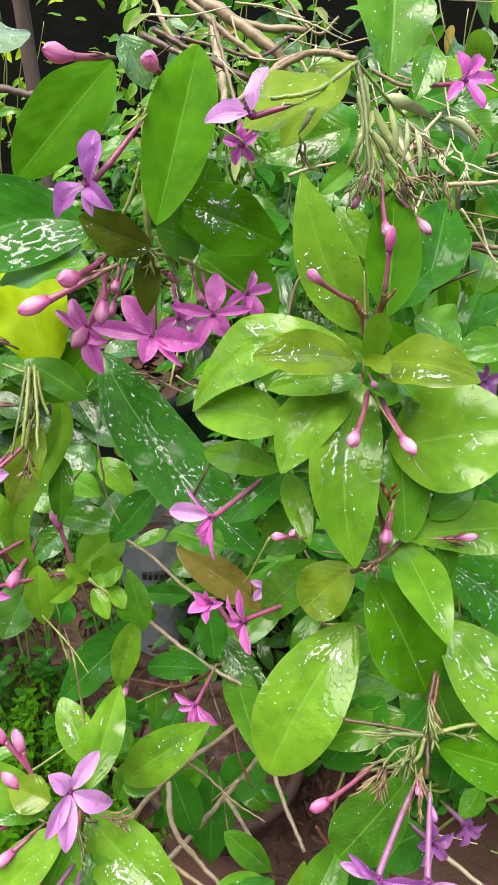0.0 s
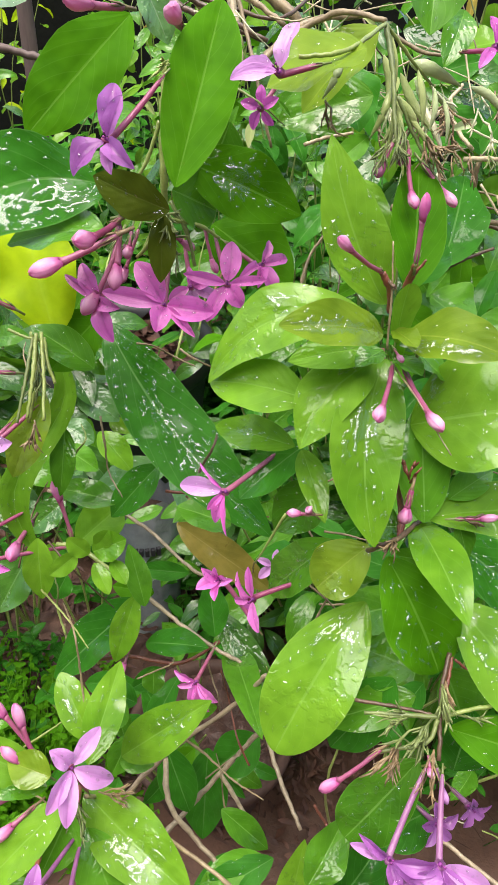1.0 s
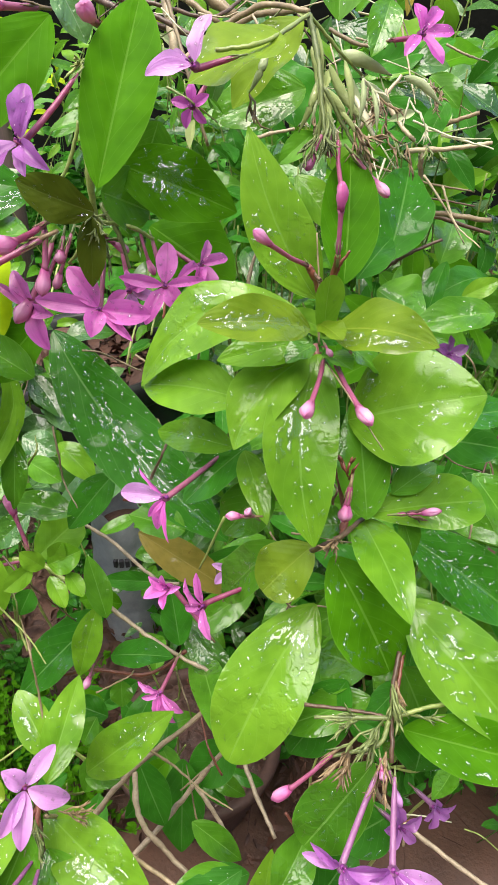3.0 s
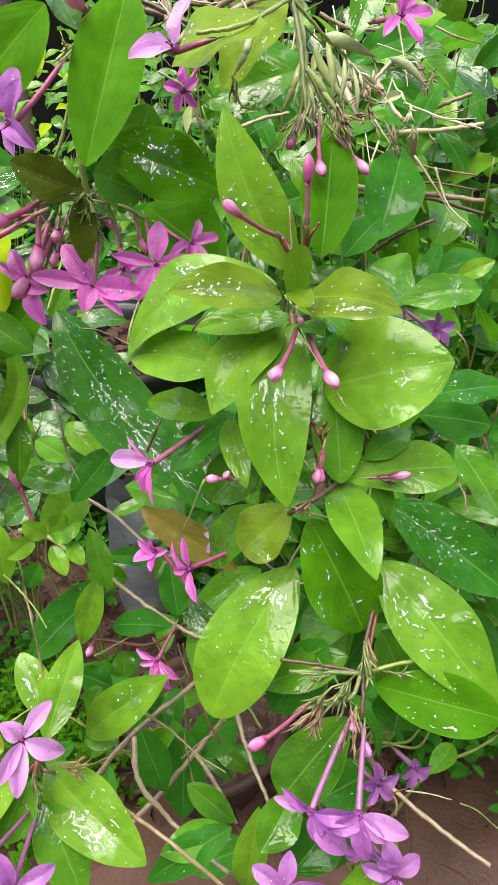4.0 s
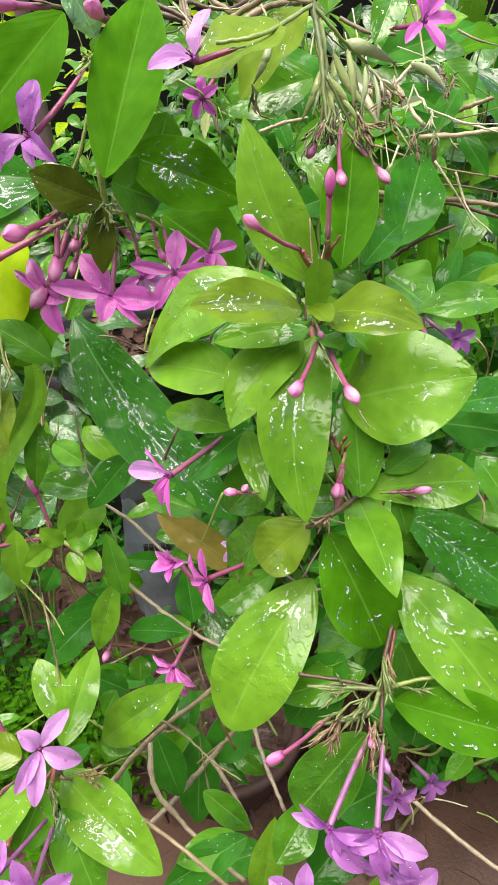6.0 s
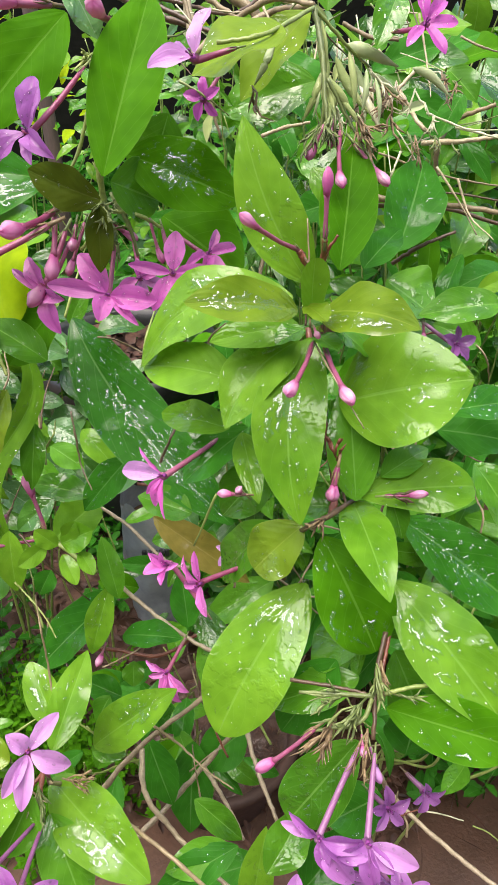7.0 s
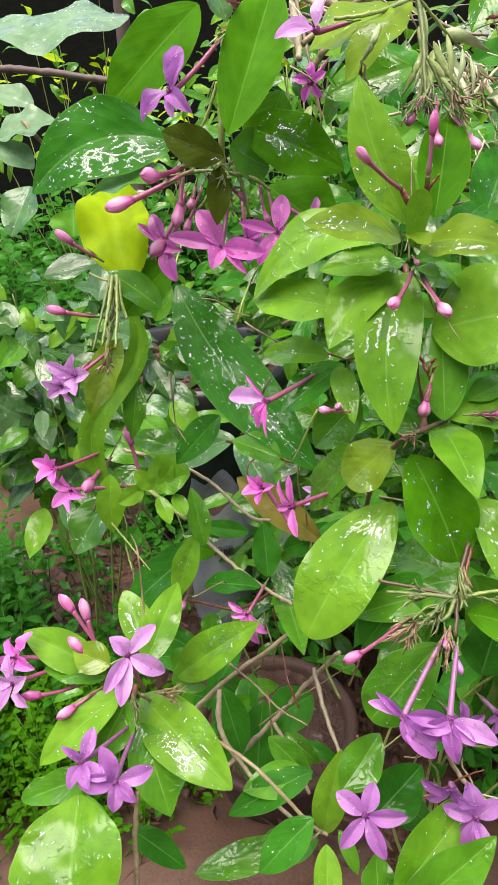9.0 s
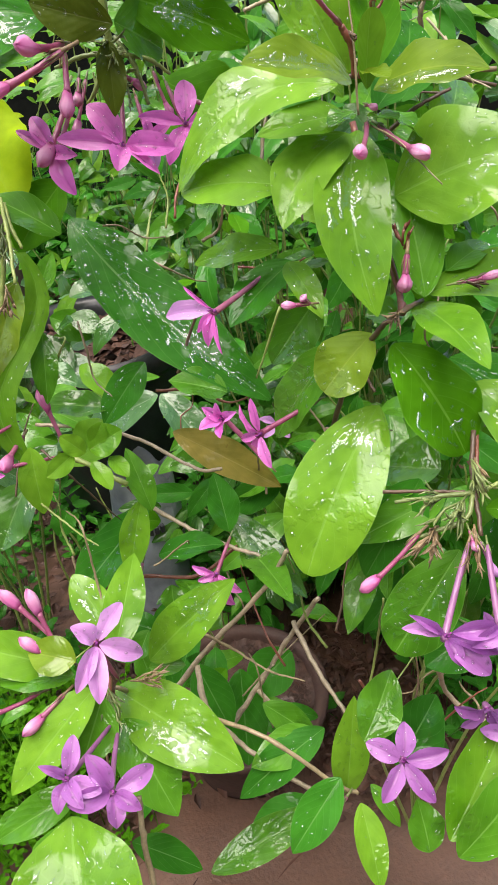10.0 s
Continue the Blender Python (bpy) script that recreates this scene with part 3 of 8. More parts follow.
def bush(name, centre, size, count, long, mats, seed, label, category="plant", ratio=0.42, root=None, stems=7, up=0.5, toward=0.55, stem_mat=None, group="", floor=0.0):
    """A loose leafy plant: stems from its root, leaves in an uneven cloud with gaps."""
    r = random.Random(seed)
    c = Vector(centre)
    root = Vector(root or (c.x, c.y + 0.05, 0.0))
    t = thing(name, root, label, category, group)
    tips = []
    for i in range(stems):
        e = c + Vector((r.gauss(0, 0.5) * size[0], r.gauss(0, 0.5) * size[1], r.gauss(0, 0.45) * size[2]))
        mid = root.lerp(e, 0.55) + Vector((r.uniform(-0.03, 0.03), r.uniform(-0.03, 0.03), 0.02))
        bow = root.lerp(e, 0.8) + Vector((r.uniform(-0.02, 0.02), r.uniform(-0.02, 0.02), 0.01))
        stem(t, [root, mid, bow, e], 0.0022, 0.0008, stem_mat or GREENSTEM)
        tips.append((mid, e))
    for i in range(count):
        a, b = tips[i % stems]
        p = a.lerp(b, r.uniform(0.25, 1.05))
        out = Vector((r.gauss(0, 1), r.gauss(0, 1), r.gauss(0, 0.6)))
        out.normalize()
        p = p + Vector((out.x * size[0], out.y * size[1], out.z * size[2])) * r.uniform(0.1, 0.55)
        face = Vector((r.gauss(0, 0.45), -toward + r.gauss(0, 0.4), up + 0.4 + r.gauss(0, 0.3)))
        x, y, z = axes(out + Vector((0, -0.2, -0.25)), face)
        q = long * r.uniform(0.55, 1.2) / SHARED_LONG
        if p.z < floor:
            continue
        m = Matrix((x, y, z)).transposed().to_4x4()
        k = r.randrange(3)
        mat = r.choice(mats)
        ob = link("leaf", shared_leaf(mat, k, ratio), mat, t)
        ob.matrix_basis = Matrix.Translation(p) @ m @ Matrix.Diagonal((q * r.uniform(0.8, 1.15), q, q, 1))
    return t


# ---------------------------------------------------------------- the shrub
shrub = thing("flowering_shrub", (-0.02, 0.49, 0.10), "wet flowering shrub with glossy green leaves and violet-pink star flowers", "shrub")

# upper rosette
leaf(shrub, (0.0466, 0.2627, 0.7837), (0.0202, 0.2796, 0.8437), 0.0247, (0.04, -0.96, 0.29), YOUNG, bend=0.08, fold=0.14, wet=6, pools=[(-0.6, 0.48, 0.3, 0.1), (-0.6, 0.24, 0.35, 0.07)], side=-0.06, belly=0.42)
leaf(shrub, (0.0403, 0.2549, 0.7815), (-0.0246, 0.2595, 0.7473), 0.0270, (-0.39, -0.66, 0.65), YOUNG, bend=0.12, fold=0.06, side=0.165, wet=3, pools=[(0.5, 0.45, 0.2, 0.1)])
leaf(shrub, (0.0413, 0.2367, 0.7834), (0.0010, 0.2196, 0.7936), 0.0183, (0.42, -0.56, 0.71), OLIVE, bend=0.1, fold=0.22, belly=0.5, wet=8, pools=[(0.0, 0.5, 0.3, 0.36), (0.0, 0.5, 0.24, 0.29), (-0.3, 0.62, 0.3, 0.2)])
leaf(shrub, (0.0504, 0.2419, 0.7799), (0.0827, 0.2160, 0.7852), 0.0223, (-0.46, -0.41, 0.79), OLIVE, bend=0.1, fold=0.16, wet=3, pools=[(0.45, 0.5, 0.28, 0.34), (0.45, 0.5, 0.22, 0.27), (0.6, 0.25, 0.25, 0.12)], side=-0.04)
leaf(shrub, (0.0462, 0.2349, 0.7806), (0.0465, 0.2314, 0.8054), 0.0111, (0.26, -0.96, -0.14), YOUNG, fold=0.3, bend=-0.03, belly=0.55, blunt=0.7, wet=7)
leaf(shrub, (0.0442, 0.2342, 0.7866), (0.0509, 0.2234, 0.7849), 0.0105, (-0.03, -0.18, 0.98), OLIVE, fold=0.2, belly=0.5, wet=7)
leaf(shrub, (0.0484, 0.2405, 0.7710), (0.0562, 0.2284, 0.7707), 0.0118, (0.04, -0.00, 1.00), MID, fold=0.2, wet=7)
leaf(shrub, (0.0442, 0.2451, 0.7726), (0.0327, 0.2366, 0.7694), 0.0115, (-0.09, -0.24, 0.97), MID, fold=0.2, wet=7)
leaf(shrub, (0.0476, 0.2533, 0.7648), (0.0428, 0.2017, 0.7086), 0.0295, (-0.04, -0.74, 0.68), YOUNG, bend=0.1, fold=0.12, wet=8, pools=[(0.1, 0.38, 0.35, 0.1), (0.1, 0.38, 0.28, 0.08), (0.5, 0.52, 0.25, 0.06), (-0.1, 0.55, 0.12, 0.1)], side=0.09, belly=0.46)
leaf(shrub, (0.0428, 0.2506, 0.7646), (0.0129, 0.2271, 0.7370), 0.0254, (-0.22, -0.61, 0.76), YOUNG, bend=0.1, fold=0.1, wet=3, pools=[(0.3, 0.2, 0.3, 0.08)], side=0.09)
leaf(shrub, (0.0427, 0.2512, 0.7709), (0.0070, 0.2422, 0.7680), 0.0163, (0.09, -0.61, 0.79), YOUNG, bend=0.06, fold=0.1, wet=7)
leaf(shrub, (0.0182, 0.2459, 0.7481), (-0.0238, 0.2621, 0.7468), 0.0239, (-0.25, -0.59, 0.77), YOUNG, bend=0.08, fold=0.1, belly=0.5, wet=5, side=0.03)
leaf(shrub, (0.0136, 0.2479, 0.7237), (-0.0220, 0.2842, 0.7094), 0.0170, (-0.59, -0.28, 0.75), YOUNG, bend=0.06, fold=0.2, wet=8, pools=[(0.0, 0.5, 0.2, 0.3)])
leaf(shrub, (0.0589, 0.2400, 0.7416), (0.1087, 0.2289, 0.7589), 0.0475, (-0.37, -0.66, 0.65), YOUNG, bend=0.1, fold=0.08, belly=0.43, wet=14, pools=[(0.2, 0.62, 0.22, 0.08), (-0.6, 0.2, 0.2, 0.08)], blunt=0.85)
leaf(shrub, (0.0606, 0.2822, 0.7817), (0.0697, 0.3406, 0.8220), 0.0271, (0.13, -0.58, 0.81), OLD, bend=0.05, wet=0, belly=0.45)
leaf(shrub, (0.0583, 0.2500, 0.7702), (0.0708, 0.2436, 0.7605), 0.0165, (0.48, -0.30, 0.82), MID, wet=7)

# buds and short spikes of the upper rosette
bud(shrub, (0.0417, 0.2555, 0.8000), (0.0203, 0.2334, 0.8200), 0.0026, 'pink')
bud(shrub, (0.0504, 0.2436, 0.8080), (0.0504, 0.2454, 0.8322), 0.0025, 'pink')
bud(shrub, (0.0475, 0.2392, 0.7692), (0.0364, 0.2059, 0.7653), 0.0028, 'pink')
bud(shrub, (0.0518, 0.2387, 0.7682), (0.0596, 0.2038, 0.7631), 0.0030, 'pink')
stem(shrub, [(0.0473, 0.2583, 0.7827), (0.0453, 0.2557, 0.7931), (0.0417, 0.2555, 0.8000)], 0.0010, 0.0012, REDSTEM, name='flower_stalk')
calyces(shrub, (0.0428, 0.2546, 0.7987), (0.51, -0.81, -0.30), 3, 0.0050, 51, DARKTWIG, spread=0.3)
stem(shrub, [(0.0490, 0.2558, 0.7825), (0.0507, 0.2508, 0.7981), (0.0504, 0.2436, 0.8080)], 0.0011, 0.0011, REDSTEM, name='flower_stalk')
stem(shrub, [(0.0499, 0.2555, 0.7873), (0.0517, 0.2491, 0.8009), (0.0556, 0.2490, 0.8077)], 0.0009, 0.0005, REDSTEM, name='flower_stalk')
stem(shrub, [(0.0468, 0.2498, 0.7704), (0.0458, 0.2531, 0.7929), (0.0449, 0.2594, 0.8108)], 0.0005, 0.0003, TWIG, name='flower_stalk')
stem(shrub, [(0.0475, 0.2426, 0.7688), (0.0536, 0.2199, 0.7655), (0.0640, 0.2022, 0.7536)], 0.0004, 0.0002, TWIG, name='dry_style')
bud(shrub, (0.0474, 0.2410, 0.7753), (0.0489, 0.2313, 0.7752), 0.0015, 'pink')
stem(shrub, [(0.0461, 0.2572, 0.7671), (0.0579, 0.2305, 0.7104), (0.0563, 0.2137, 0.7037)], 0.0014, 0.0014, REDSTEM, label='reddish young stem')

# middle shoots
leaf(shrub, (0.0664, 0.2185, 0.7073), (0.0630, 0.2479, 0.7506), 0.0219, (-0.08, -0.83, 0.56), MID, bend=0.05, fold=0.1, wet=7, belly=0.42)
leaf(shrub, (0.0679, 0.2225, 0.7072), (0.1160, 0.2257, 0.7099), 0.0242, (-0.02, -0.46, 0.89), YOUNG, bend=0.07, fold=0.1, wet=8, belly=0.55, blunt=0.7)
leaf(shrub, (0.0660, 0.2275, 0.7009), (0.0747, 0.1723, 0.6975), 0.0206, (-0.14, -0.08, 0.99), YOUNG, bend=0.08, fold=0.2, wet=6, pools=[(-0.2, 0.8, 0.4, 0.08)])
leaf(shrub, (0.0182, 0.2602, 0.7136), (0.0265, 0.2242, 0.7007), 0.0132, (-0.12, -0.36, 0.93), YOUNG, bend=0.08, fold=0.15, wet=7)
leaf(shrub, (0.0452, 0.2181, 0.6948), (0.0242, 0.2137, 0.6731), 0.0252, (-0.46, -0.67, 0.58), OLIVE, bend=0.1, fold=0.1, belly=0.5, wet=5, blunt=0.75)
leaf(shrub, (0.0530, 0.2162, 0.6903), (0.0752, 0.1859, 0.6533), 0.0325, (0.10, -0.74, 0.66), OLD, bend=0.12, fold=0.1, belly=0.5, wet=4, pools=[(0.4, 0.2, 0.25, 0.06)], blunt=0.75)
leaf(shrub, (0.0478, 0.2157, 0.6629), (0.0083, 0.1762, 0.6089), 0.0378, (-0.23, -0.70, 0.68), YOUNG, bend=0.10, fold=0.06, belly=0.48, blunt=0.75, side=0.02, wet=8, pools=[(0.0, 0.2, 0.4, 0.08), (0.45, 0.26, 0.25, 0.12), (-0.35, 0.22, 0.25, 0.06)])
leaf(shrub, (-0.0110, 0.3286, 0.4912), (0.0069, 0.2205, 0.5464), 0.0226, (-0.19, 0.42, 0.89), MID, bend=0.05, wet=4)
leaf(shrub, (0.0836, 0.2076, 0.6726), (0.1280, 0.1587, 0.6354), 0.0331, (-0.02, -0.62, 0.79), YOUNG, bend=0.08, fold=0.1, wet=22, pools=[(0.45, 0.3, 0.2, 0.08), (-0.2, 0.35, 0.2, 0.1)])
leaf(shrub, (0.0788, 0.1708, 0.6371), (0.1271, 0.1539, 0.6372), 0.0246, (-0.20, -0.57, 0.80), OLD, bend=0.1, fold=0.12, belly=0.52, blunt=0.8, wet=5, pools=[(0.75, 0.55, 0.2, 0.12)])
leaf(shrub, (0.0771, 0.2262, 0.7140), (0.0985, 0.2400, 0.7190), 0.0135, (0.03, -0.39, 0.92), MID, wet=4)
leaf(shrub, (0.0807, 0.2219, 0.7076), (0.0865, 0.2141, 0.6907), 0.0108, (0.35, -0.80, 0.49), MID, wet=7)
leaf(shrub, (0.0600, 0.2252, 0.6990), (0.0439, 0.2249, 0.6993), 0.0176, (0.02, -0.31, 0.95), MID, wet=7)
leaf(shrub, (0.0710, 0.1918, 0.6291), (0.0300, 0.1889, 0.6124), 0.0195, (-0.28, -0.55, 0.79), MID, wet=7)
bud(shrub, (0.0767, 0.2147, 0.7132), (0.0935, 0.2124, 0.7163), 0.0021, 'pink')
bud(shrub, (0.0577, 0.2170, 0.7260), (0.0550, 0.2107, 0.7135), 0.0032, 'pink')
calyces(shrub, (0.0791, 0.2150, 0.7135), (0.81, -0.57, 0.14), 6, 0.0080, 2, DARKTWIG)
calyces(shrub, (0.0574, 0.2199, 0.7267), (-0.19, 0.19, 0.96), 8, 0.0100, 3, REDSTEM)
calyces(shrub, (0.0560, 0.2120, 0.7065), (-0.69, -0.72, 0.02), 12, 0.0120, 4, DRY)
stem(shrub, [(0.0676, 0.2258, 0.7032), (0.0548, 0.2114, 0.7056), (0.0464, 0.2124, 0.6986), (0.0401, 0.2384, 0.6661), (0.0399, 0.2934, 0.5873)], 0.0010, 0.0016, DARKTWIG)
flower(shrub, (0.0153, 0.2742, 0.7084), (-0.0163, 0.2424, 0.7022), (-0.36, -0.8, 0.48), 0.0168, 20, 'pink', angles=(187, 268, 292, 147, 244), tilts=(4, 12, 20, 8, 25), tints=('pale', 'pink', 'pink', 'pink', 'pink'), scales=((1.1, 1.35), (0.62, 0.8), (0.25, 1.05), (0.22, 1.02), (0.4, 0.6)))
flower(shrub, (0.0256, 0.2346, 0.6576), (-0.0022, 0.2316, 0.6455), (-0.54, -0.83, 0.15), 0.0170, 70, 'pink', angles=(106, 122, 262, 300, 200), tilts=(0, 20, 0, 20, 20), scales=((0.55, 1.0), (0.3, 0.9), (0.6, 0.6), (0.7, 0.95), (0.5, 0.5)))
flower(shrub, (0.0011, 0.2255, 0.6313), (-0.0174, 0.2388, 0.6512), (-0.48, -0.59, 0.65), 0.0117, 0, 'pink', open_=0.3)
bud(shrub, (0.0208, 0.2195, 0.7099), (0.0094, 0.2196, 0.7105), 0.0021, 'pink')
bud(shrub, (0.0208, 0.2195, 0.7099), (0.0173, 0.2195, 0.7135), 0.0021, 'pink')
stem(shrub, [(0.0089, 0.2193, 0.7101), (-0.0022, 0.2220, 0.6792)], 0.0006, 0.0004, GREENSTEM, name='dry_style')

# lower shoot with the spent flower spike
stem(shrub, [(0.0789, 0.1899, 0.6612), (0.0752, 0.1784, 0.6517), (0.0737, 0.1711, 0.6465), (0.0721, 0.1574, 0.6356)], 0.0011, 0.0009, DARKTWIG)
stem(shrub, [(0.0807, 0.1906, 0.6587), (0.0773, 0.1790, 0.6509), (0.0755, 0.1710, 0.6428)], 0.0010, 0.0006, REDSTEM)
calyces(shrub, (0.0762, 0.1811, 0.6556), (0.10, -0.86, -0.50), 8, 0.0120, 61, DRY, spread=0.3)
calyces(shrub, (0.0740, 0.1797, 0.6573), (0.00, -0.87, -0.49), 14, 0.0140, 5, CALYX, spread=0.35)
calyces(shrub, (0.0717, 0.1704, 0.6474), (-0.69, -0.71, -0.11), 16, 0.0180, 6, CALYX, spread=0.45)
calyces(shrub, (0.0626, 0.1715, 0.6459), (-0.89, -0.40, 0.22), 14, 0.0140, 7, CALYX, spread=0.4)
calyces(shrub, (0.0576, 0.1636, 0.6380), (-0.59, -0.81, -0.05), 18, 0.0150, 8, DRY, spread=0.45)
calyces(shrub, (0.0698, 0.1600, 0.6394), (-0.20, -0.83, -0.52), 12, 0.0160, 9, DRY, spread=0.3)
calyces(shrub, (0.0789, 0.1711, 0.6464), (0.91, -0.28, 0.31), 5, 0.0140, 10, CALYX, spread=0.2)
stem(shrub, [(0.0729, 0.1698, 0.6464), (0.0578, 0.1706, 0.6464), (0.0428, 0.1725, 0.6445)], 0.0011, 0.0007, CALYX, name='flower_stalk')
stem(shrub, [(0.0729, 0.1698, 0.6464), (0.0604, 0.1732, 0.6466), (0.0393, 0.1767, 0.6472)], 0.0006, 0.0008, DARKTWIG, name='flower_stalk', knots=0.6, nodes=0.008)
stem(shrub, [(0.0764, 0.1702, 0.6469), (0.0857, 0.1717, 0.6487), (0.0988, 0.1738, 0.6495)], 0.0010, 0.0007, GREENSTEM, name='flower_stalk')
stem(shrub, [(0.0720, 0.1685, 0.6463), (0.0665, 0.1619, 0.6405), (0.0483, 0.1615, 0.6353)], 0.0010, 0.0008, CALYX, name='flower_stalk')
bud(shrub, (0.0494, 0.1615, 0.6371), (0.0253, 0.1542, 0.6186), 0.0028, 'pink')
flower(shrub, (0.0659, 0.1543, 0.6365), (0.0495, 0.1283, 0.6180), (-0.08, -0.62, 0.78), 0.0180, 0, 'violet', angles=(172, 322, 346, 154, 296), tilts=(6, 8, 14, 20, 25), scales=((0.5, 0.82), (1.0, 1.0), (0.6, 0.9), (0.38, 0.75), (0.6, 0.55)), tints=('pale', 'violet', 'violet', 'violet', 'violet'))
flower(shrub, (0.0720, 0.1519, 0.6364), (0.0667, 0.1236, 0.6245), (-0.08, -0.62, 0.78), 0.0185, 0, 'violet', angles=(350, 288, 192, 326, 220), tilts=(6, 8, 12, 22, 20), scales=((0.85, 1.08), (0.72, 0.82), (0.65, 0.8), (0.6, 0.7), (0.7, 0.6)), tints=('pale', 'violet', 'violet', 'violet', 'violet'))
flower(shrub, (0.0772, 0.1735, 0.5706), (0.0857, 0.1660, 0.5682), (0.22, -0.74, 0.63), 0.0101, 0, 'violet', open_=0.7)
flower(shrub, (0.0969, 0.1840, 0.5676), (0.1046, 0.1763, 0.5649), (0.32, -0.91, 0.26), 0.0094, 20, 'violet', open_=0.6)
flower(shrub, (0.0180, 0.2852, 0.6114), (0.0112, 0.2789, 0.6203), (-0.08, -0.61, 0.79), 0.0090, 0, 'pale')
stem(shrub, [(0.1597, 0.3109, 0.2911), (0.1794, 0.3095, 0.2883), (0.2000, 0.3064, 0.2831)], 0.0007, 0.0005, PALE, name='dry_stalk')
bud(shrub, (0.0706, 0.1549, 0.6355), (0.0741, 0.1449, 0.6261), 0.0020, 'pale')
bud(shrub, (0.0674, 0.1581, 0.6385), (0.0679, 0.1505, 0.6346), 0.0018, 'pink')
leaf(shrub, (0.0684, 0.1660, 0.6218), (0.0396, 0.1529, 0.5822), 0.0277, (-0.40, -0.74, 0.54), MID, bend=0.08, fold=0.1, belly=0.5, wet=7, blunt=0.75)
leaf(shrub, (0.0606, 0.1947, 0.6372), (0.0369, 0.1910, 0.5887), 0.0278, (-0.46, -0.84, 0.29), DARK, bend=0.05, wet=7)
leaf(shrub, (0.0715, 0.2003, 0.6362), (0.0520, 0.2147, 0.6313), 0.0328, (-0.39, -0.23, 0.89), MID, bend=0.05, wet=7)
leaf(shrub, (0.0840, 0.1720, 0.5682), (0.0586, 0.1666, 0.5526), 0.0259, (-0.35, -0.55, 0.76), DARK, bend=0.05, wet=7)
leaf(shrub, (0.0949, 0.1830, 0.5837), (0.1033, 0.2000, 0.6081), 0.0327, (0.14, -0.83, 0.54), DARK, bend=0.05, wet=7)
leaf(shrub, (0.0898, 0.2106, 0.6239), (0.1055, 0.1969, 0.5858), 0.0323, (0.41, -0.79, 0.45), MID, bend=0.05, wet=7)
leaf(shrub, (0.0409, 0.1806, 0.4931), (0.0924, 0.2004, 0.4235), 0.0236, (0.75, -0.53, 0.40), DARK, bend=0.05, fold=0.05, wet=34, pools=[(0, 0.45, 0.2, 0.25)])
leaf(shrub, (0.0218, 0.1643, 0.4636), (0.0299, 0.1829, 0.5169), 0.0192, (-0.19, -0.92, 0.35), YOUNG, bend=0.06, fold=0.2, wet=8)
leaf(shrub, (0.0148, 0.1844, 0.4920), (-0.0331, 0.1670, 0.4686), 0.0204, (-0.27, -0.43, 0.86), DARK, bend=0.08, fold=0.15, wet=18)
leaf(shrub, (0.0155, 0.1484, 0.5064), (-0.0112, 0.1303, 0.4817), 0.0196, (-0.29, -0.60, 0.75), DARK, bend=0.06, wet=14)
leaf(shrub, (0.0227, 0.1392, 0.4994), (0.0249, 0.1101, 0.4799), 0.0149, (0.07, -0.55, 0.83), YOUNG, wet=5)
leaf(shrub, (0.0557, 0.1155, 0.5022), (0.0985, 0.1591, 0.5271), 0.0271, (0.07, -0.54, 0.84), YOUNG, wet=6)
leaf(shrub, (0.0588, 0.1116, 0.4952), (0.1002, 0.1301, 0.5370), 0.0254, (-0.18, -0.82, 0.54), MID, wet=6)
leaf(shrub, (0.0301, 0.1630, 0.5083), (0.0509, 0.1913, 0.5218), 0.0241, (0.25, -0.56, 0.79), MID)
leaf(shrub, (0.0489, 0.1185, 0.4891), (0.0470, 0.1340, 0.5055), 0.0180, (0.19, -0.70, 0.69), MID, wet=7)
leaf(shrub, (0.0290, 0.1465, 0.5006), (0.0398, 0.1328, 0.4854), 0.0085, (0.31, -0.58, 0.75), MID, wet=7)
leaf(shrub, (0.0117, 0.1845, 0.4891), (-0.0254, 0.1753, 0.4812), 0.0208, (-0.10, -0.39, 0.91), MID)
flower(shrub, (0.0539, 0.1363, 0.5078), (0.0405, 0.1370, 0.5312), (-0.05, -0.49, 0.87), 0.0180, 0, 'violet', angles=(88, 160, 14, 244, 310), tilts=(12, 10, 14, 2, 4), scales=((0.95, 0.85), (0.95, 0.9), (0.75, 1.0), (0.85, 1.05), (0.8, 1.05)))
flower(shrub, (0.0698, 0.1336, 0.5003), (0.0936, 0.1421, 0.5291), (-0.03, -0.56, 0.83), 0.0160, 30, 'violet', angles=(45, 175, 268, 300, 110), tilts=(5, 0, 0, 20, 10))
flower(shrub, (0.0913, 0.1477, 0.5290), (0.0826, 0.1518, 0.5376), (-0.09, -1.00, 0.01), 0.0145, 0, 'violet', open_=0.8)
bud(shrub, (0.0173, 0.1437, 0.4982), (0.0067, 0.1344, 0.4947), 0.0026, 'pink')
stem(shrub, [(0.0234, 0.1472, 0.4931), (0.0127, 0.1499, 0.4997), (-0.0203, 0.1657, 0.5226), (-0.0738, 0.2070, 0.5044), (-0.0865, 0.1975, 0.5301)], 0.0010, 0.0012, TWIG)

# large dark wet leaf
leaf(shrub, (-0.0932, 0.3985, 0.7091), (0.0108, 0.2983, 0.6239), 0.0438, (0.02, -0.64, 0.77), DARK, bend=0.05, fold=0.12, belly=0.48, wet=28, side=0.055, pools=[(0.0, 0.7, 0.26, 0.14), (0.0, 0.7, 0.21, 0.11), (0.05, 0.92, 0.3, 0.05), (0.0, 0.45, 0.2, 0.1)])
leaf(shrub, (0.0215, 0.2689, 0.7110), (-0.0099, 0.2531, 0.6893), 0.0231, (-0.34, -0.46, 0.82), DARK, bend=0.06, wet=8)
leaf(shrub, (0.0308, 0.2590, 0.6963), (0.0081, 0.2565, 0.6671), 0.0251, (-0.36, -0.86, 0.36), MID, wet=7)
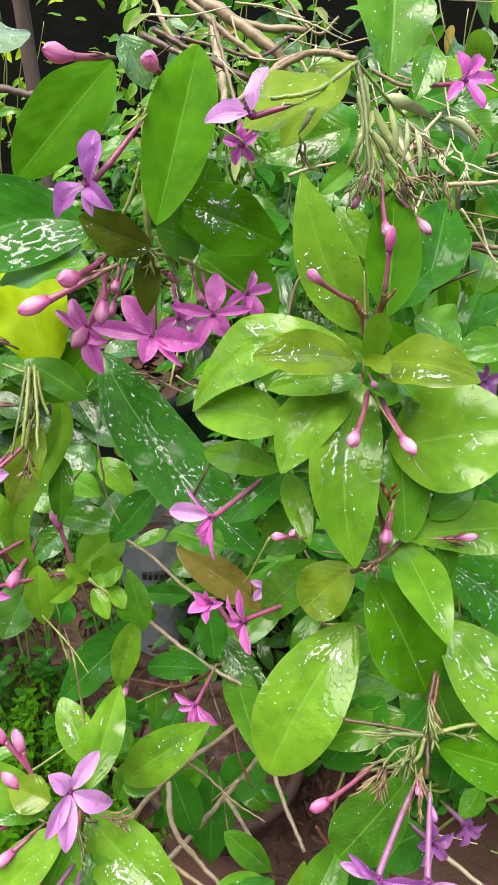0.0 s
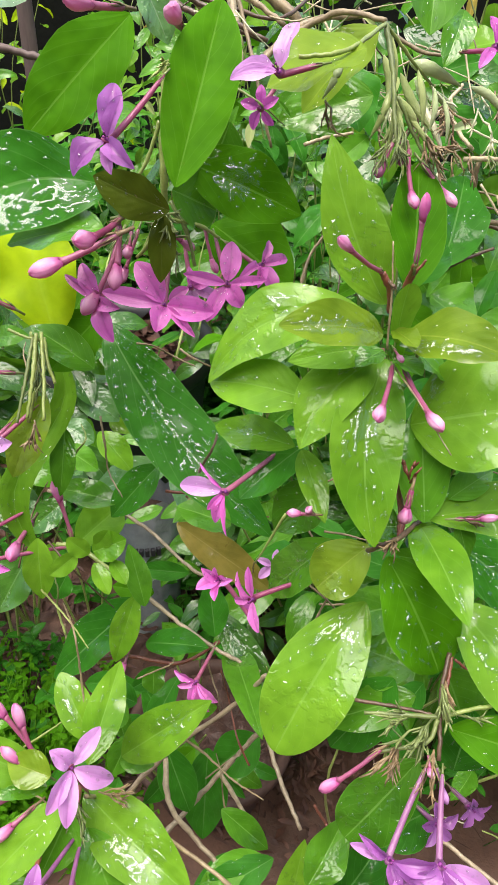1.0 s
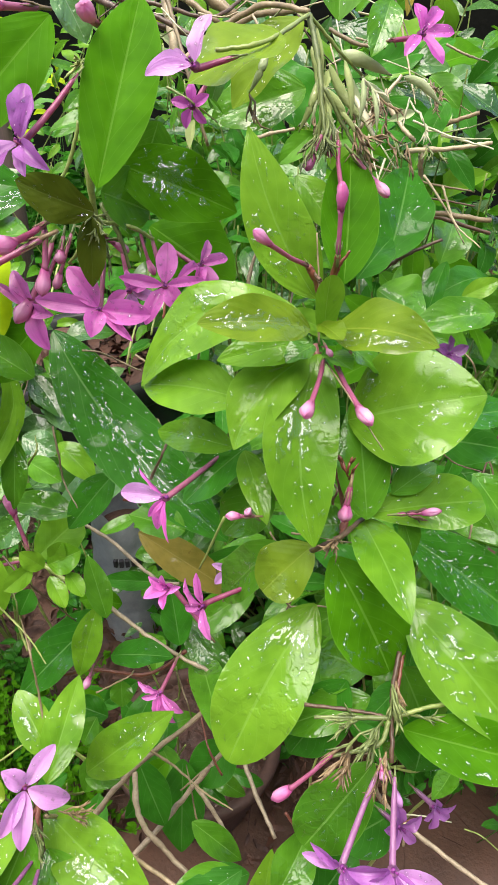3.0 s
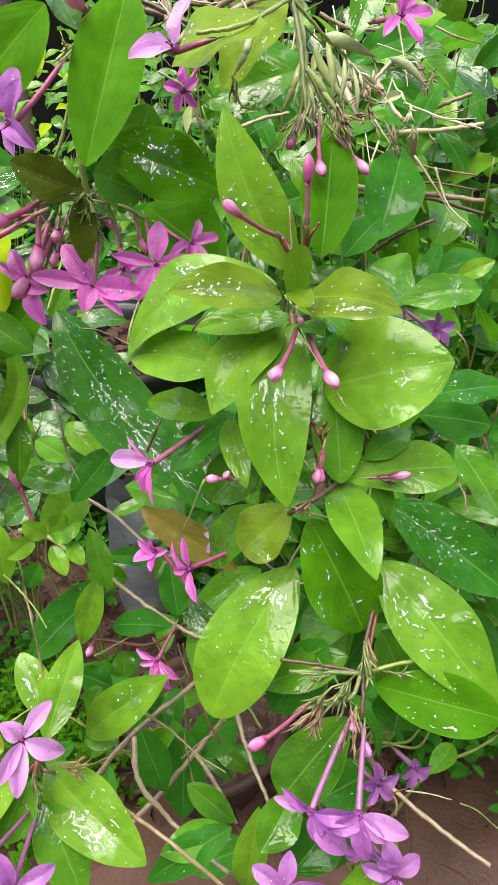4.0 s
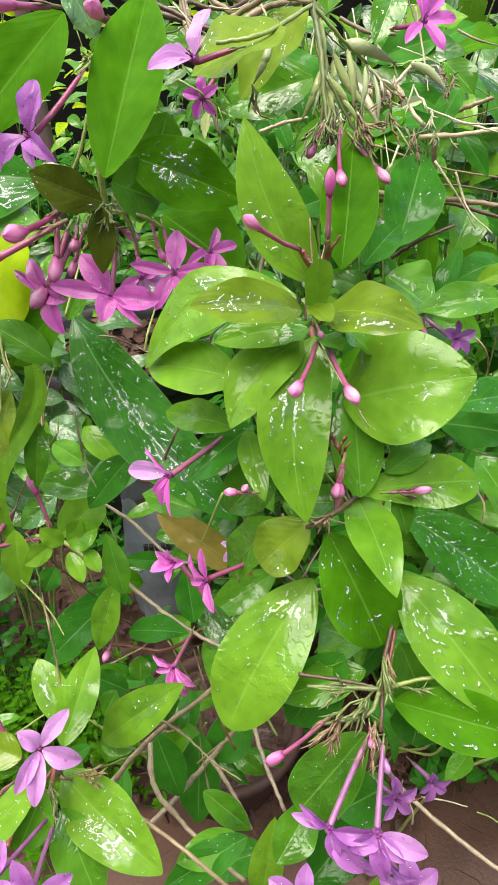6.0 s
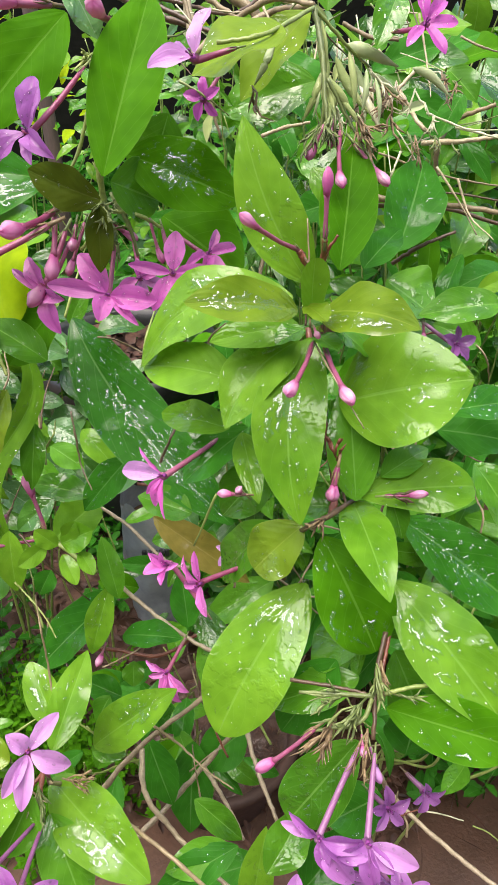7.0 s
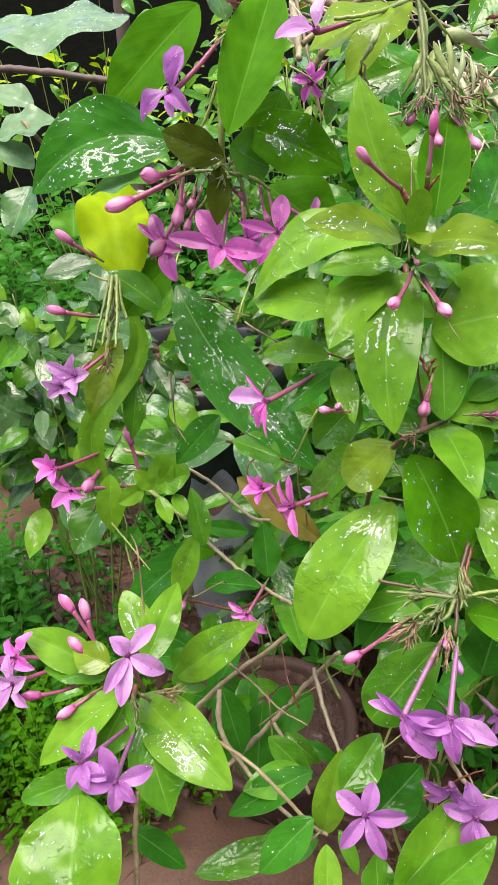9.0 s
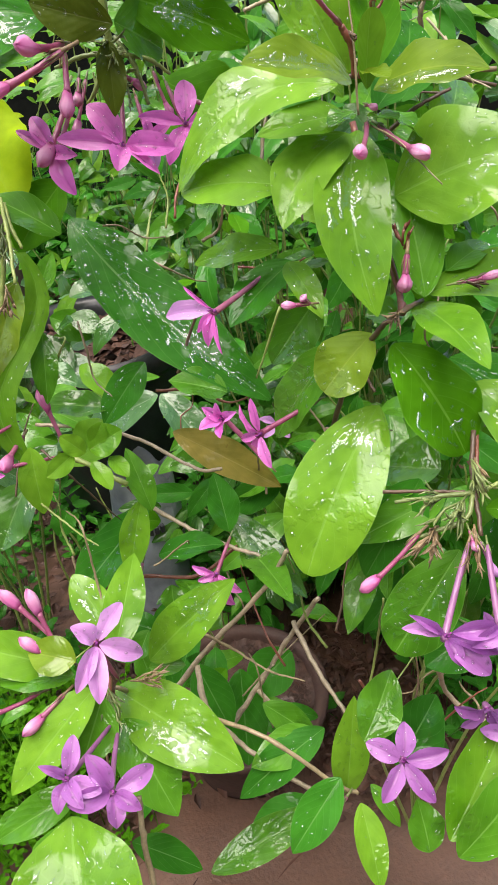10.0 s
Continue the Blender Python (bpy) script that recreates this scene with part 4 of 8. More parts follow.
leaf(shrub, (0.0330, 0.2283, 0.6869), (0.0071, 0.2496, 0.6307), 0.0230, (-0.85, -0.49, 0.21), MID, wet=7, pools=[(0.0, 0.5, 0.35, 0.3)])
leaf(shrub, (-0.0130, 0.2987, 0.6323), (-0.0441, 0.3039, 0.6409), 0.0226, (0.20, -0.35, 0.92), MID)

# upper flower cluster
leaf(shrub, (-0.0399, 0.3001, 0.8167), (-0.0225, 0.3608, 0.8811), 0.0311, (0.23, -0.74, 0.63), OLD, bend=0.05, fold=0.15, belly=0.5, wet=0)
leaf(shrub, (-0.0648, 0.3769, 0.8734), (-0.1098, 0.3407, 0.8268), 0.0341, (0.24, -0.86, 0.44), OLD, bend=0.05, fold=0.1, belly=0.5, wet=0)
leaf(shrub, (-0.0715, 0.3216, 0.8108), (-0.1445, 0.2997, 0.7887), 0.0429, (0.11, -0.86, 0.50), DARK, bend=0.1, fold=0.1, belly=0.45, wet=24, side=0.15, pools=[(-0.5, 0.4, 0.5, 0.4)])
leaf(shrub, (-0.0382, 0.3473, 0.8163), (0.0181, 0.3494, 0.7926), 0.0350, (0.23, -0.85, 0.48), OLD, bend=0.06, fold=0.1, wet=2, pools=[(-0.1, 0.42, 0.45, 0.16), (-0.1, 0.42, 0.36, 0.13), (0.2, 0.36, 0.35, 0.12), (0.1, 0.72, 0.25, 0.06)])
leaf(shrub, (-0.0442, 0.3334, 0.8070), (-0.0241, 0.3489, 0.7934), 0.0325, (0.71, -0.62, 0.33), MID, wet=7)
leaf(shrub, (-0.0426, 0.3027, 0.8065), (-0.0765, 0.3150, 0.8167), 0.0199, (-0.32, -0.94, 0.08), BRONZE, bend=0.06, fold=0.1, wet=7)
leaf(shrub, (-0.0473, 0.3169, 0.8009), (-0.0485, 0.3087, 0.7714), 0.0133, (0.22, -0.94, 0.25), BRONZE, wet=7)
leaf(shrub, (-0.0270, 0.3752, 0.7789), (0.0164, 0.3563, 0.7498), 0.0468, (0.23, -0.62, 0.75), OLD)
leaf(shrub, (-0.0182, 0.3632, 0.8316), (-0.0300, 0.3666, 0.8017), 0.0259, (-0.03, -0.99, -0.10), MID, wet=7)
leaf(shrub, (-0.0711, 0.3023, 0.7979), (-0.1176, 0.3130, 0.7860), 0.0283, (-0.30, -0.32, 0.90), MID)

# yellow leaf
leaf(shrub, (-0.1302, 0.3817, 0.7805), (-0.1066, 0.3288, 0.7325), 0.0452, (0.04, -0.66, 0.75), YELLOW, bend=0.05, fold=0.3, belly=0.42, blunt=0.66, wave=0.3)
leaf(shrub, (-0.0848, 0.3162, 0.7213), (-0.1164, 0.3225, 0.7414), 0.0202, (0.33, -0.61, 0.72), MID, fold=0.2, wet=7)
leaf(shrub, (-0.0832, 0.3404, 0.7409), (-0.1121, 0.3325, 0.7104), 0.0307, (-0.25, -0.85, 0.46), OLD, fold=0.2)
flower(shrub, (-0.0437, 0.3100, 0.8572), (-0.0642, 0.2863, 0.8373), (-0.15, -0.8, 0.57), 0.0195, 0, 'deep', tints=('violet',) * 5, angles=(92, 232, 322, 290, 70), tilts=(8, 6, 10, 12, 30), scales=((0.95, 1.12), (1.0, 0.9), (0.65, 0.66), (0.5, 0.72), (0.6, 0.8)))
flower(shrub, (-0.0458, 0.3379, 0.7801), (-0.0476, 0.3133, 0.7588), (0.05, -0.86, 0.5), 0.024, 0, 'pink', angles=(130, -2, 176, 262, 320), tilts=(8, 10, 5, 35, 15), scales=((1.08, 1.0), (1.0, 0.95), (0.68, 1.15), (0.9, 0.62), (0.38, 0.85)))
flower(shrub, (-0.0251, 0.3553, 0.7798), (-0.0178, 0.3322, 0.7626), (0.1, -0.87, 0.48), 0.0205, 0, 'pink', angles=(90, 12, 176, 245, 308), tilts=(6, 14, 14, 6, 10), scales=((1.1, 1.02), (0.5, 0.9), (0.55, 1.0), (0.85, 1.05), (0.9, 0.6)))
flower(shrub, (-0.0200, 0.3630, 0.7736), (-0.0010, 0.3480, 0.7669), (0.42, -0.62, 0.67), 0.0175, 0, 'pink', angles=(62, 16, 290, 208, 250), tilts=(10, 5, 8, 12, 20), scales=((0.6, 0.85), (0.75, 0.95), (0.95, 0.8), (0.6, 0.9), (0.7, 0.7)))
flower(shrub, (-0.0686, 0.3400, 0.7786), (-0.0796, 0.3176, 0.7582), (-0.2, -0.9, 0.35), 0.019, 0, 'pink', angles=(124, 152, 298, 222, 352), tilts=(8, 12, 10, 30, 30), scales=((0.95, 1.0), (0.5, 1.0), (0.95, 1.0), (0.8, 0.5), (0.7, 0.6)))
flower(shrub, (-0.0408, 0.3559, 0.7747), (-0.0367, 0.3419, 0.7566), (0.05, -0.94, 0.3), 0.015, 0, 'pink', angles=(100, 350, 215, 285, 30), tilts=(20, 10, 20, 10, 20), scales=((0.7, 0.6), (0.8, 1.0), (0.7, 0.8), (1.0, 0.95), (0.7, 0.8)), tints=('pink', 'pale', 'pink', 'pale', 'pink'))
bud(shrub, (-0.0646, 0.3046, 0.8014), (-0.0765, 0.2677, 0.8038), 0.0041, 'pink')
bud(shrub, (-0.0632, 0.2913, 0.7995), (-0.0990, 0.2784, 0.7862), 0.0043, 'pink')
bud(shrub, (-0.0650, 0.3057, 0.7991), (-0.0670, 0.2901, 0.7752), 0.0036, 'pink')
bud(shrub, (-0.0709, 0.3390, 0.7823), (-0.0865, 0.3093, 0.7547), 0.0040, 'pink')
bud(shrub, (-0.0645, 0.3367, 0.7861), (-0.0669, 0.3291, 0.7752), 0.0028, 'pink')
bud(shrub, (-0.0504, 0.3361, 0.7847), (-0.0499, 0.3305, 0.7766), 0.0028, 'pink')
bud(shrub, (-0.0465, 0.3327, 0.7885), (-0.0340, 0.3328, 0.7793), 0.0028, 'pink')
bud(shrub, (-0.0301, 0.3505, 0.7849), (-0.0234, 0.3401, 0.7650), 0.0024, 'pink')
bud(shrub, (-0.0622, 0.3453, 0.7847), (-0.0702, 0.3280, 0.7630), 0.0026, 'pink')
stem(shrub, [(-0.0447, 0.3329, 0.8590), (-0.0467, 0.3313, 0.8392), (-0.0472, 0.3259, 0.8138), (-0.0467, 0.3292, 0.7922)], 0.0018, 0.0014, GREENSTEM)
stem(shrub, [(-0.0473, 0.3188, 0.8388), (-0.0511, 0.3172, 0.8277), (-0.0571, 0.3152, 0.8164)], 0.0009, 0.0007, GREENSTEM, name='flower_stalk')
stem(shrub, [(-0.0467, 0.3292, 0.7922), (-0.0447, 0.3275, 0.7861), (-0.0462, 0.3297, 0.7753)], 0.0011, 0.0008, CALYX, name='flower_stalk')
stem(shrub, [(-0.0467, 0.3300, 0.7933), (-0.0523, 0.3278, 0.7868), (-0.0618, 0.3295, 0.7756)], 0.0011, 0.0008, GREENSTEM, name='flower_stalk')
stem(shrub, [(-0.0481, 0.3308, 0.7945), (-0.0592, 0.3332, 0.7949), (-0.0744, 0.3398, 0.7910)], 0.0011, 0.0008, CALYX, name='flower_stalk')
stem(shrub, [(-0.0453, 0.3308, 0.7944), (-0.0322, 0.3316, 0.7916), (-0.0221, 0.3365, 0.7842)], 0.0011, 0.0008, GREENSTEM, name='flower_stalk')
stem(shrub, [(-0.0453, 0.3355, 0.8012), (-0.0378, 0.3300, 0.7894), (-0.0335, 0.3283, 0.7728)], 0.0011, 0.0008, CALYX, name='flower_stalk')
stem(shrub, [(-0.0494, 0.3354, 0.8013), (-0.0523, 0.3313, 0.7920), (-0.0589, 0.3312, 0.7779)], 0.0011, 0.0008, GREENSTEM, name='flower_stalk')
stem(shrub, [(-0.0439, 0.3324, 0.7967), (-0.0385, 0.3311, 0.7911), (-0.0363, 0.3339, 0.7810)], 0.0011, 0.0008, CALYX, name='flower_stalk')
calyces(shrub, (-0.0469, 0.3287, 0.8003), (0.01, -0.95, -0.32), 26, 0.0160, 11, CALYX, spread=0.6)
calyces(shrub, (-0.0451, 0.3319, 0.7873), (0.31, -0.88, -0.37), 14, 0.0140, 12, CALYX, spread=0.6)
calyces(shrub, (-0.0435, 0.3278, 0.8605), (0.01, -1.00, -0.04), 8, 0.0130, 13, GREENSTEM, spread=0.4)
bud(shrub, (-0.0638, 0.3484, 0.8772), (-0.0826, 0.3179, 0.8817), 0.0046, 'pink')
bud(shrub, (-0.0403, 0.3535, 0.8707), (-0.0412, 0.3265, 0.8788), 0.0046, 'pink')
leaf(shrub, (-0.0553, 0.3492, 0.8858), (-0.0452, 0.3468, 0.8640), 0.0175, (0.51, -0.80, 0.32), GREY, wet=7)

# top of the shrub
flower(shrub, (0.0178, 0.3070, 0.8632), (0.0009, 0.3034, 0.8604), (-0.48, -0.66, 0.58), 0.0180, 10, 'pale', angles=(186, 86, 205), tilts=(5, 10, 25))
flower(shrub, (0.0059, 0.3973, 0.8449), (-0.0031, 0.3897, 0.8341), (-0.19, -0.98, 0.07), 0.0100, 10, 'deep')
flower(shrub, (0.0883, 0.3696, 0.8638), (0.0999, 0.3575, 0.8674), (0.12, -0.72, 0.68), 0.0150, 0, 'deep', angles=(58, 8, 304, 236, 104), tilts=(6, 8, 6, 8, 12), scales=((0.8, 1.15), (0.8, 0.95), (0.8, 1.0), (0.7, 1.0), (0.6, 0.9)))
leaf(shrub, (0.0376, 0.3286, 0.8674), (-0.0029, 0.3285, 0.8512), 0.0463, (-0.35, -0.33, 0.88), OLIVE, fold=0.1, bend=0.08, wet=7)
leaf(shrub, (0.0499, 0.3809, 0.8722), (0.0166, 0.3725, 0.8348), 0.0290, (-0.49, -0.65, 0.58), OLIVE, wet=7)
leaf(shrub, (0.0546, 0.3960, 0.8411), (0.0057, 0.3962, 0.8257), 0.0339, (-0.19, -0.79, 0.58), MID, wet=8)
leaf(shrub, (0.0391, 0.4276, 0.8522), (0.0513, 0.4065, 0.8211), 0.0341, (0.25, -0.75, 0.61), DARK)
leaf(shrub, (0.0532, 0.3040, 0.9093), (0.0501, 0.2762, 0.8760), 0.0287, (0.09, -0.77, 0.63), MID, bend=0.06, wet=7)
leaf(shrub, (0.0925, 0.3918, 0.8795), (0.0802, 0.3655, 0.8575), 0.0166, (0.17, -0.68, 0.72), MID, wet=7)
stem(shrub, [(-0.0081, 0.3755, 0.8535), (0.0115, 0.3846, 0.8676), (0.0328, 0.3788, 0.8772), (0.0507, 0.3654, 0.8752)], 0.0017, 0.0012, TWIG)
stem(shrub, [(0.0094, 0.3166, 0.8643), (0.0286, 0.3240, 0.8667), (0.0507, 0.3646, 0.8741)], 0.0009, 0.0010, GREENSTEM, name='flower_stalk')
stem(shrub, [(0.0507, 0.3646, 0.8741), (0.0541, 0.3545, 0.8587), (0.0567, 0.3372, 0.8324), (0.0601, 0.3329, 0.8258)], 0.0014, 0.0007, CALYX)
stem(shrub, [(0.0507, 0.3646, 0.8741), (0.0691, 0.3711, 0.8568), (0.0809, 0.3829, 0.8476)], 0.0009, 0.0007, GREENSTEM, name='flower_stalk')
stem(shrub, [(0.0567, 0.3473, 0.8477), (0.0669, 0.3424, 0.8313), (0.0803, 0.3292, 0.8113)], 0.0009, 0.0006, CALYX, name='flower_stalk')
calyces(shrub, (0.0231, 0.3352, 0.8472), (-0.00, -0.86, -0.51), 5, 0.0200, 15, DRY, spread=0.12)
calyces(shrub, (0.0580, 0.3415, 0.8390), (-0.00, -0.86, -0.51), 16, 0.0220, 16, CALYX, spread=0.3)
calyces(shrub, (0.0696, 0.3439, 0.8336), (0.30, -0.88, -0.38), 18, 0.0220, 17, DRY, spread=0.4)
calyces(shrub, (0.0866, 0.3797, 0.8428), (0.10, -0.85, -0.52), 20, 0.0200, 18, DRY, spread=0.5)
calyces(shrub, (0.0528, 0.3358, 0.8302), (-0.30, -0.87, -0.38), 10, 0.0160, 19, CALYX, spread=0.4)
pod(shrub, [(0.0668, 0.3779, 0.8579), (0.0766, 0.3740, 0.8559), (0.0933, 0.3777, 0.8488)], 0.0067, CREAM, name='bract')
pod(shrub, [(0.1033, 0.3940, 0.8466), (0.1118, 0.3885, 0.8436), (0.1222, 0.3858, 0.8343)], 0.0044, CREAM, name='bract')
bud(shrub, (0.0554, 0.3358, 0.8302), (0.0472, 0.3223, 0.8187), 0.0031, 'pink')
bud(shrub, (0.0593, 0.3372, 0.8324), (0.0581, 0.3251, 0.8231), 0.0023, 'pink')
bud(shrub, (0.0690, 0.3334, 0.8231), (0.0843, 0.3186, 0.8080), 0.0031, 'pink')
bud(shrub, (0.0627, 0.3343, 0.8280), (0.0617, 0.2999, 0.8120), 0.0030, 'pink')
stem(shrub, [(-0.0406, 0.5018, 0.8998), (-0.0130, 0.4884, 0.8797), (0.0111, 0.4788, 0.8653)], 0.0020, 0.0015, TWIG)
stem(shrub, [(-0.0552, 0.4672, 0.8833), (-0.0322, 0.4599, 0.8724), (0.0007, 0.4507, 0.8588)], 0.0018, 0.0012, DARKTWIG)
stem(shrub, [(-0.0197, 0.4471, 0.8896), (-0.0135, 0.4351, 0.8713), (-0.0057, 0.4179, 0.8453), (0.0038, 0.4078, 0.8117)], 0.0012, 0.0008, TWIG)

# thicker branches and dry flower heads at the top
stem(shrub, [(-0.0530, 0.5658, 0.9060), (-0.0141, 0.5422, 0.8887), (0.0199, 0.5275, 0.8667), (0.0319, 0.5272, 0.8482)], 0.0045, 0.0032, TWIG)
stem(shrub, [(-0.0439, 0.5996, 0.9029), (-0.0029, 0.5741, 0.8828), (0.0414, 0.5706, 0.8779)], 0.003, 0.0024, TWIG)
stem(shrub, [(-0.0223, 0.5157, 0.8847), (-0.0176, 0.4904, 0.8644), (-0.0140, 0.4758, 0.8423)], 0.003, 0.0022, STRAW)
stem(shrub, [(-0.0065, 0.4948, 0.8349), (0.0063, 0.4937, 0.8515), (0.0298, 0.5035, 0.8667), (0.0559, 0.4820, 0.8707)], 0.0024, 0.0018, TWIG)
stem(shrub, [(-0.0708, 0.5352, 0.8774), (-0.0397, 0.5153, 0.8657), (0.0009, 0.5080, 0.8550)], 0.0022, 0.0016, DARKTWIG)
stem(shrub, [(-0.0552, 0.4780, 0.8998), (-0.0453, 0.4654, 0.8806), (-0.0296, 0.4676, 0.8661)], 0.0016, 0.0012, STRAW)
stem(shrub, [(0.0238, 0.3911, 0.7295), (0.0291, 0.4049, 0.7493), (0.0396, 0.4148, 0.7633)], 0.0012, 0.0008, TWIG)
stem(shrub, [(0.0806, 0.4352, 0.7736), (0.1177, 0.4331, 0.7691), (0.1486, 0.4428, 0.7644), (0.1811, 0.4407, 0.7602)], 0.002, 0.0016, TWIG)
stem(shrub, [(0.0836, 0.4414, 0.7649), (0.1366, 0.4528, 0.7618), (0.1846, 0.4462, 0.7503)], 0.0016, 0.0012, DARKTWIG)
stem(shrub, [(0.1087, 0.4213, 0.7348), (0.1245, 0.4181, 0.7472), (0.1458, 0.4234, 0.7541)], 0.0014, 0.001, DARKTWIG)
stem(shrub, [(0.1361, 0.4528, 0.7795), (0.1348, 0.4524, 0.7964), (0.1462, 0.4626, 0.8108), (0.1677, 0.4574, 0.8201)], 0.0016, 0.0012, TWIG)
stem(shrub, [(0.1091, 0.4609, 0.8274), (0.1188, 0.4393, 0.8133), (0.1245, 0.4361, 0.8085)], 0.0016, 0.0012, STRAW)
stem(shrub, [(0.0919, 0.4399, 0.8152), (0.1072, 0.4506, 0.8302), (0.1174, 0.4575, 0.8397)], 0.0014, 0.001, STRAW)
stem(shrub, [(0.1227, 0.4434, 0.8016), (0.1503, 0.4448, 0.8025), (0.1745, 0.4471, 0.8049)], 0.0016, 0.0012, STRAW)
stem(shrub, [(0.0715, 0.4486, 0.8639), (0.0875, 0.4443, 0.8570), (0.1035, 0.4436, 0.8554)], 0.0012, 0.0009, TWIG)
stem(shrub, [(0.0398, 0.4581, 0.8611), (0.0462, 0.4451, 0.8421), (0.0592, 0.4359, 0.8283)], 0.0012, 0.0009, STRAW)
stem(shrub, [(0.0261, 0.4549, 0.8042), (0.0403, 0.4581, 0.8083), (0.0562, 0.4603, 0.8109)], 0.0012, 0.0009, STRAW)
calyces(shrub, (0.0620, 0.3877, 0.8484), (-0.19, -0.75, -0.60), 4, 0.0141, 80, PALE, spread=0.35)
calyces(shrub, (0.0833, 0.3839, 0.8193), (-0.14, -0.75, -0.60), 6, 0.0157, 81, DRY, spread=0.35)
calyces(shrub, (0.0817, 0.4054, 0.8396), (-0.28, -0.75, -0.60), 6, 0.0188, 82, DRY, spread=0.35)
calyces(shrub, (0.0615, 0.4014, 0.8392), (0.37, -0.75, -0.60), 6, 0.0145, 83, PALE, spread=0.35)
calyces(shrub, (0.0643, 0.3746, 0.8383), (-0.13, -0.75, -0.60), 6, 0.0145, 84, PALE, spread=0.35)
calyces(shrub, (0.0788, 0.3863, 0.8521), (0.19, -0.75, -0.60), 6, 0.0191, 85, PALE, spread=0.35)
calyces(shrub, (0.0604, 0.3751, 0.8369), (0.02, -0.75, -0.60), 5, 0.0158, 86, PALE, spread=0.35)
calyces(shrub, (0.0593, 0.4017, 0.8317), (0.06, -0.75, -0.60), 7, 0.0182, 87, DRY, spread=0.35)
calyces(shrub, (0.0839, 0.3863, 0.8444), (-0.16, -0.75, -0.60), 7, 0.0157, 88, STRAW, spread=0.35)
calyces(shrub, (0.0686, 0.3844, 0.8286), (-0.16, -0.75, -0.60), 6, 0.0146, 89, PALE, spread=0.35)
calyces(shrub, (0.0764, 0.3907, 0.8407), (0.30, -0.75, -0.60), 4, 0.0160, 90, DRY, spread=0.35)
calyces(shrub, (0.0979, 0.4070, 0.8399), (-0.10, -0.75, -0.60), 6, 0.0141, 91, STRAW, spread=0.35)
calyces(shrub, (0.1059, 0.3887, 0.8190), (0.18, -0.75, -0.60), 4, 0.0158, 92, DRY, spread=0.35)
calyces(shrub, (0.0894, 0.3660, 0.8306), (0.10, -0.75, -0.60), 6, 0.0143, 93, DRY, spread=0.35)
calyces(shrub, (0.1127, 0.3777, 0.8292), (-0.15, -0.75, -0.60), 5, 0.0147, 94, PALE, spread=0.35)
calyces(shrub, (0.1005, 0.3694, 0.8423), (0.04, -0.75, -0.60), 5, 0.0159, 95, PALE, spread=0.35)
pod(shrub, [(0.0542, 0.3791, 0.8606), (0.0573, 0.3690, 0.8494), (0.0555, 0.3605, 0.8371)], 0.0048, POD)
pod(shrub, [(0.0624, 0.3745, 0.8537), (0.0683, 0.3656, 0.8424), (0.0786, 0.3580, 0.8309)], 0.0046, POD)
pod(shrub, [(0.0582, 0.3686, 0.8471), (0.0607, 0.3605, 0.8370), (0.0538, 0.3527, 0.8259)], 0.0052, POD)
pod(shrub, [(0.0720, 0.3845, 0.8502), (0.0774, 0.3754, 0.8385), (0.0777, 0.3655, 0.8259)], 0.004, CREAM)
pod(shrub, [(0.0746, 0.3725, 0.8414), (0.0809, 0.3654, 0.8310), (0.0856, 0.3591, 0.8217)], 0.0036, PALE)
pod(shrub, [(0.0826, 0.3874, 0.8452), (0.0898, 0.3839, 0.8398), (0.0955, 0.3815, 0.8362)], 0.004, CREAM)

# lower flowering shoot
leaf(shrub, (-0.0897, 0.2066, 0.5181), (-0.0283, 0.1577, 0.5089), 0.0350, (-0.19, -0.41, 0.89), YOUNG, bend=0.08, fold=0.15, belly=0.47, wet=8, pools=[(0.45, 0.62, 0.45, 0.16), (0.3, 0.42, 0.3, 0.1), (-0.1, 0.7, 0.3, 0.08)])
leaf(shrub, (-0.0846, 0.1860, 0.5203), (-0.0624, 0.1516, 0.4883), 0.0281, (0.16, -0.61, 0.77), MID)
leaf(shrub, (-0.0884, 0.2271, 0.5314), (-0.1092, 0.2554, 0.5555), 0.0203, (0.10, -0.60, 0.79), YOUNG, fold=0.1, belly=0.5, wet=14, pools=[(-0.4, 0.55, 0.35, 0.25)])
leaf(shrub, (-0.0864, 0.2087, 0.5397), (-0.0748, 0.2600, 0.5610), 0.0215, (0.22, -0.42, 0.88), YOUNG, fold=0.15, wet=8)
leaf(shrub, (-0.1053, 0.1953, 0.5497), (-0.1560, 0.2089, 0.5628), 0.0227, (0.08, -0.52, 0.85), YOUNG, bend=0.08)
leaf(shrub, (-0.1021, 0.1906, 0.5510), (-0.1395, 0.1924, 0.5517), 0.0177, (0.01, -0.19, 0.98), MID)
leaf(shrub, (-0.0994, 0.1907, 0.5603), (-0.1217, 0.1966, 0.5648), 0.0189, (0.03, -0.53, 0.85), OLIVE)
leaf(shrub, (-0.0926, 0.1842, 0.5482), (-0.1320, 0.1525, 0.5230), 0.0238, (-0.15, -0.50, 0.86), YOUNG, wet=14)
leaf(shrub, (-0.0906, 0.1853, 0.5399), (-0.1035, 0.1644, 0.5176), 0.0252, (0.08, -0.75, 0.66), MID)
leaf(shrub, (-0.1091, 0.1712, 0.4911), (-0.1532, 0.1579, 0.4778), 0.0186, (-0.14, -0.44, 0.89), MID)
leaf(shrub, (-0.0899, 0.0775, 0.5266), (-0.0972, 0.1247, 0.5477), 0.0532, (-0.05, -0.42, 0.91), YOUNG, bend=0.08, wet=16)
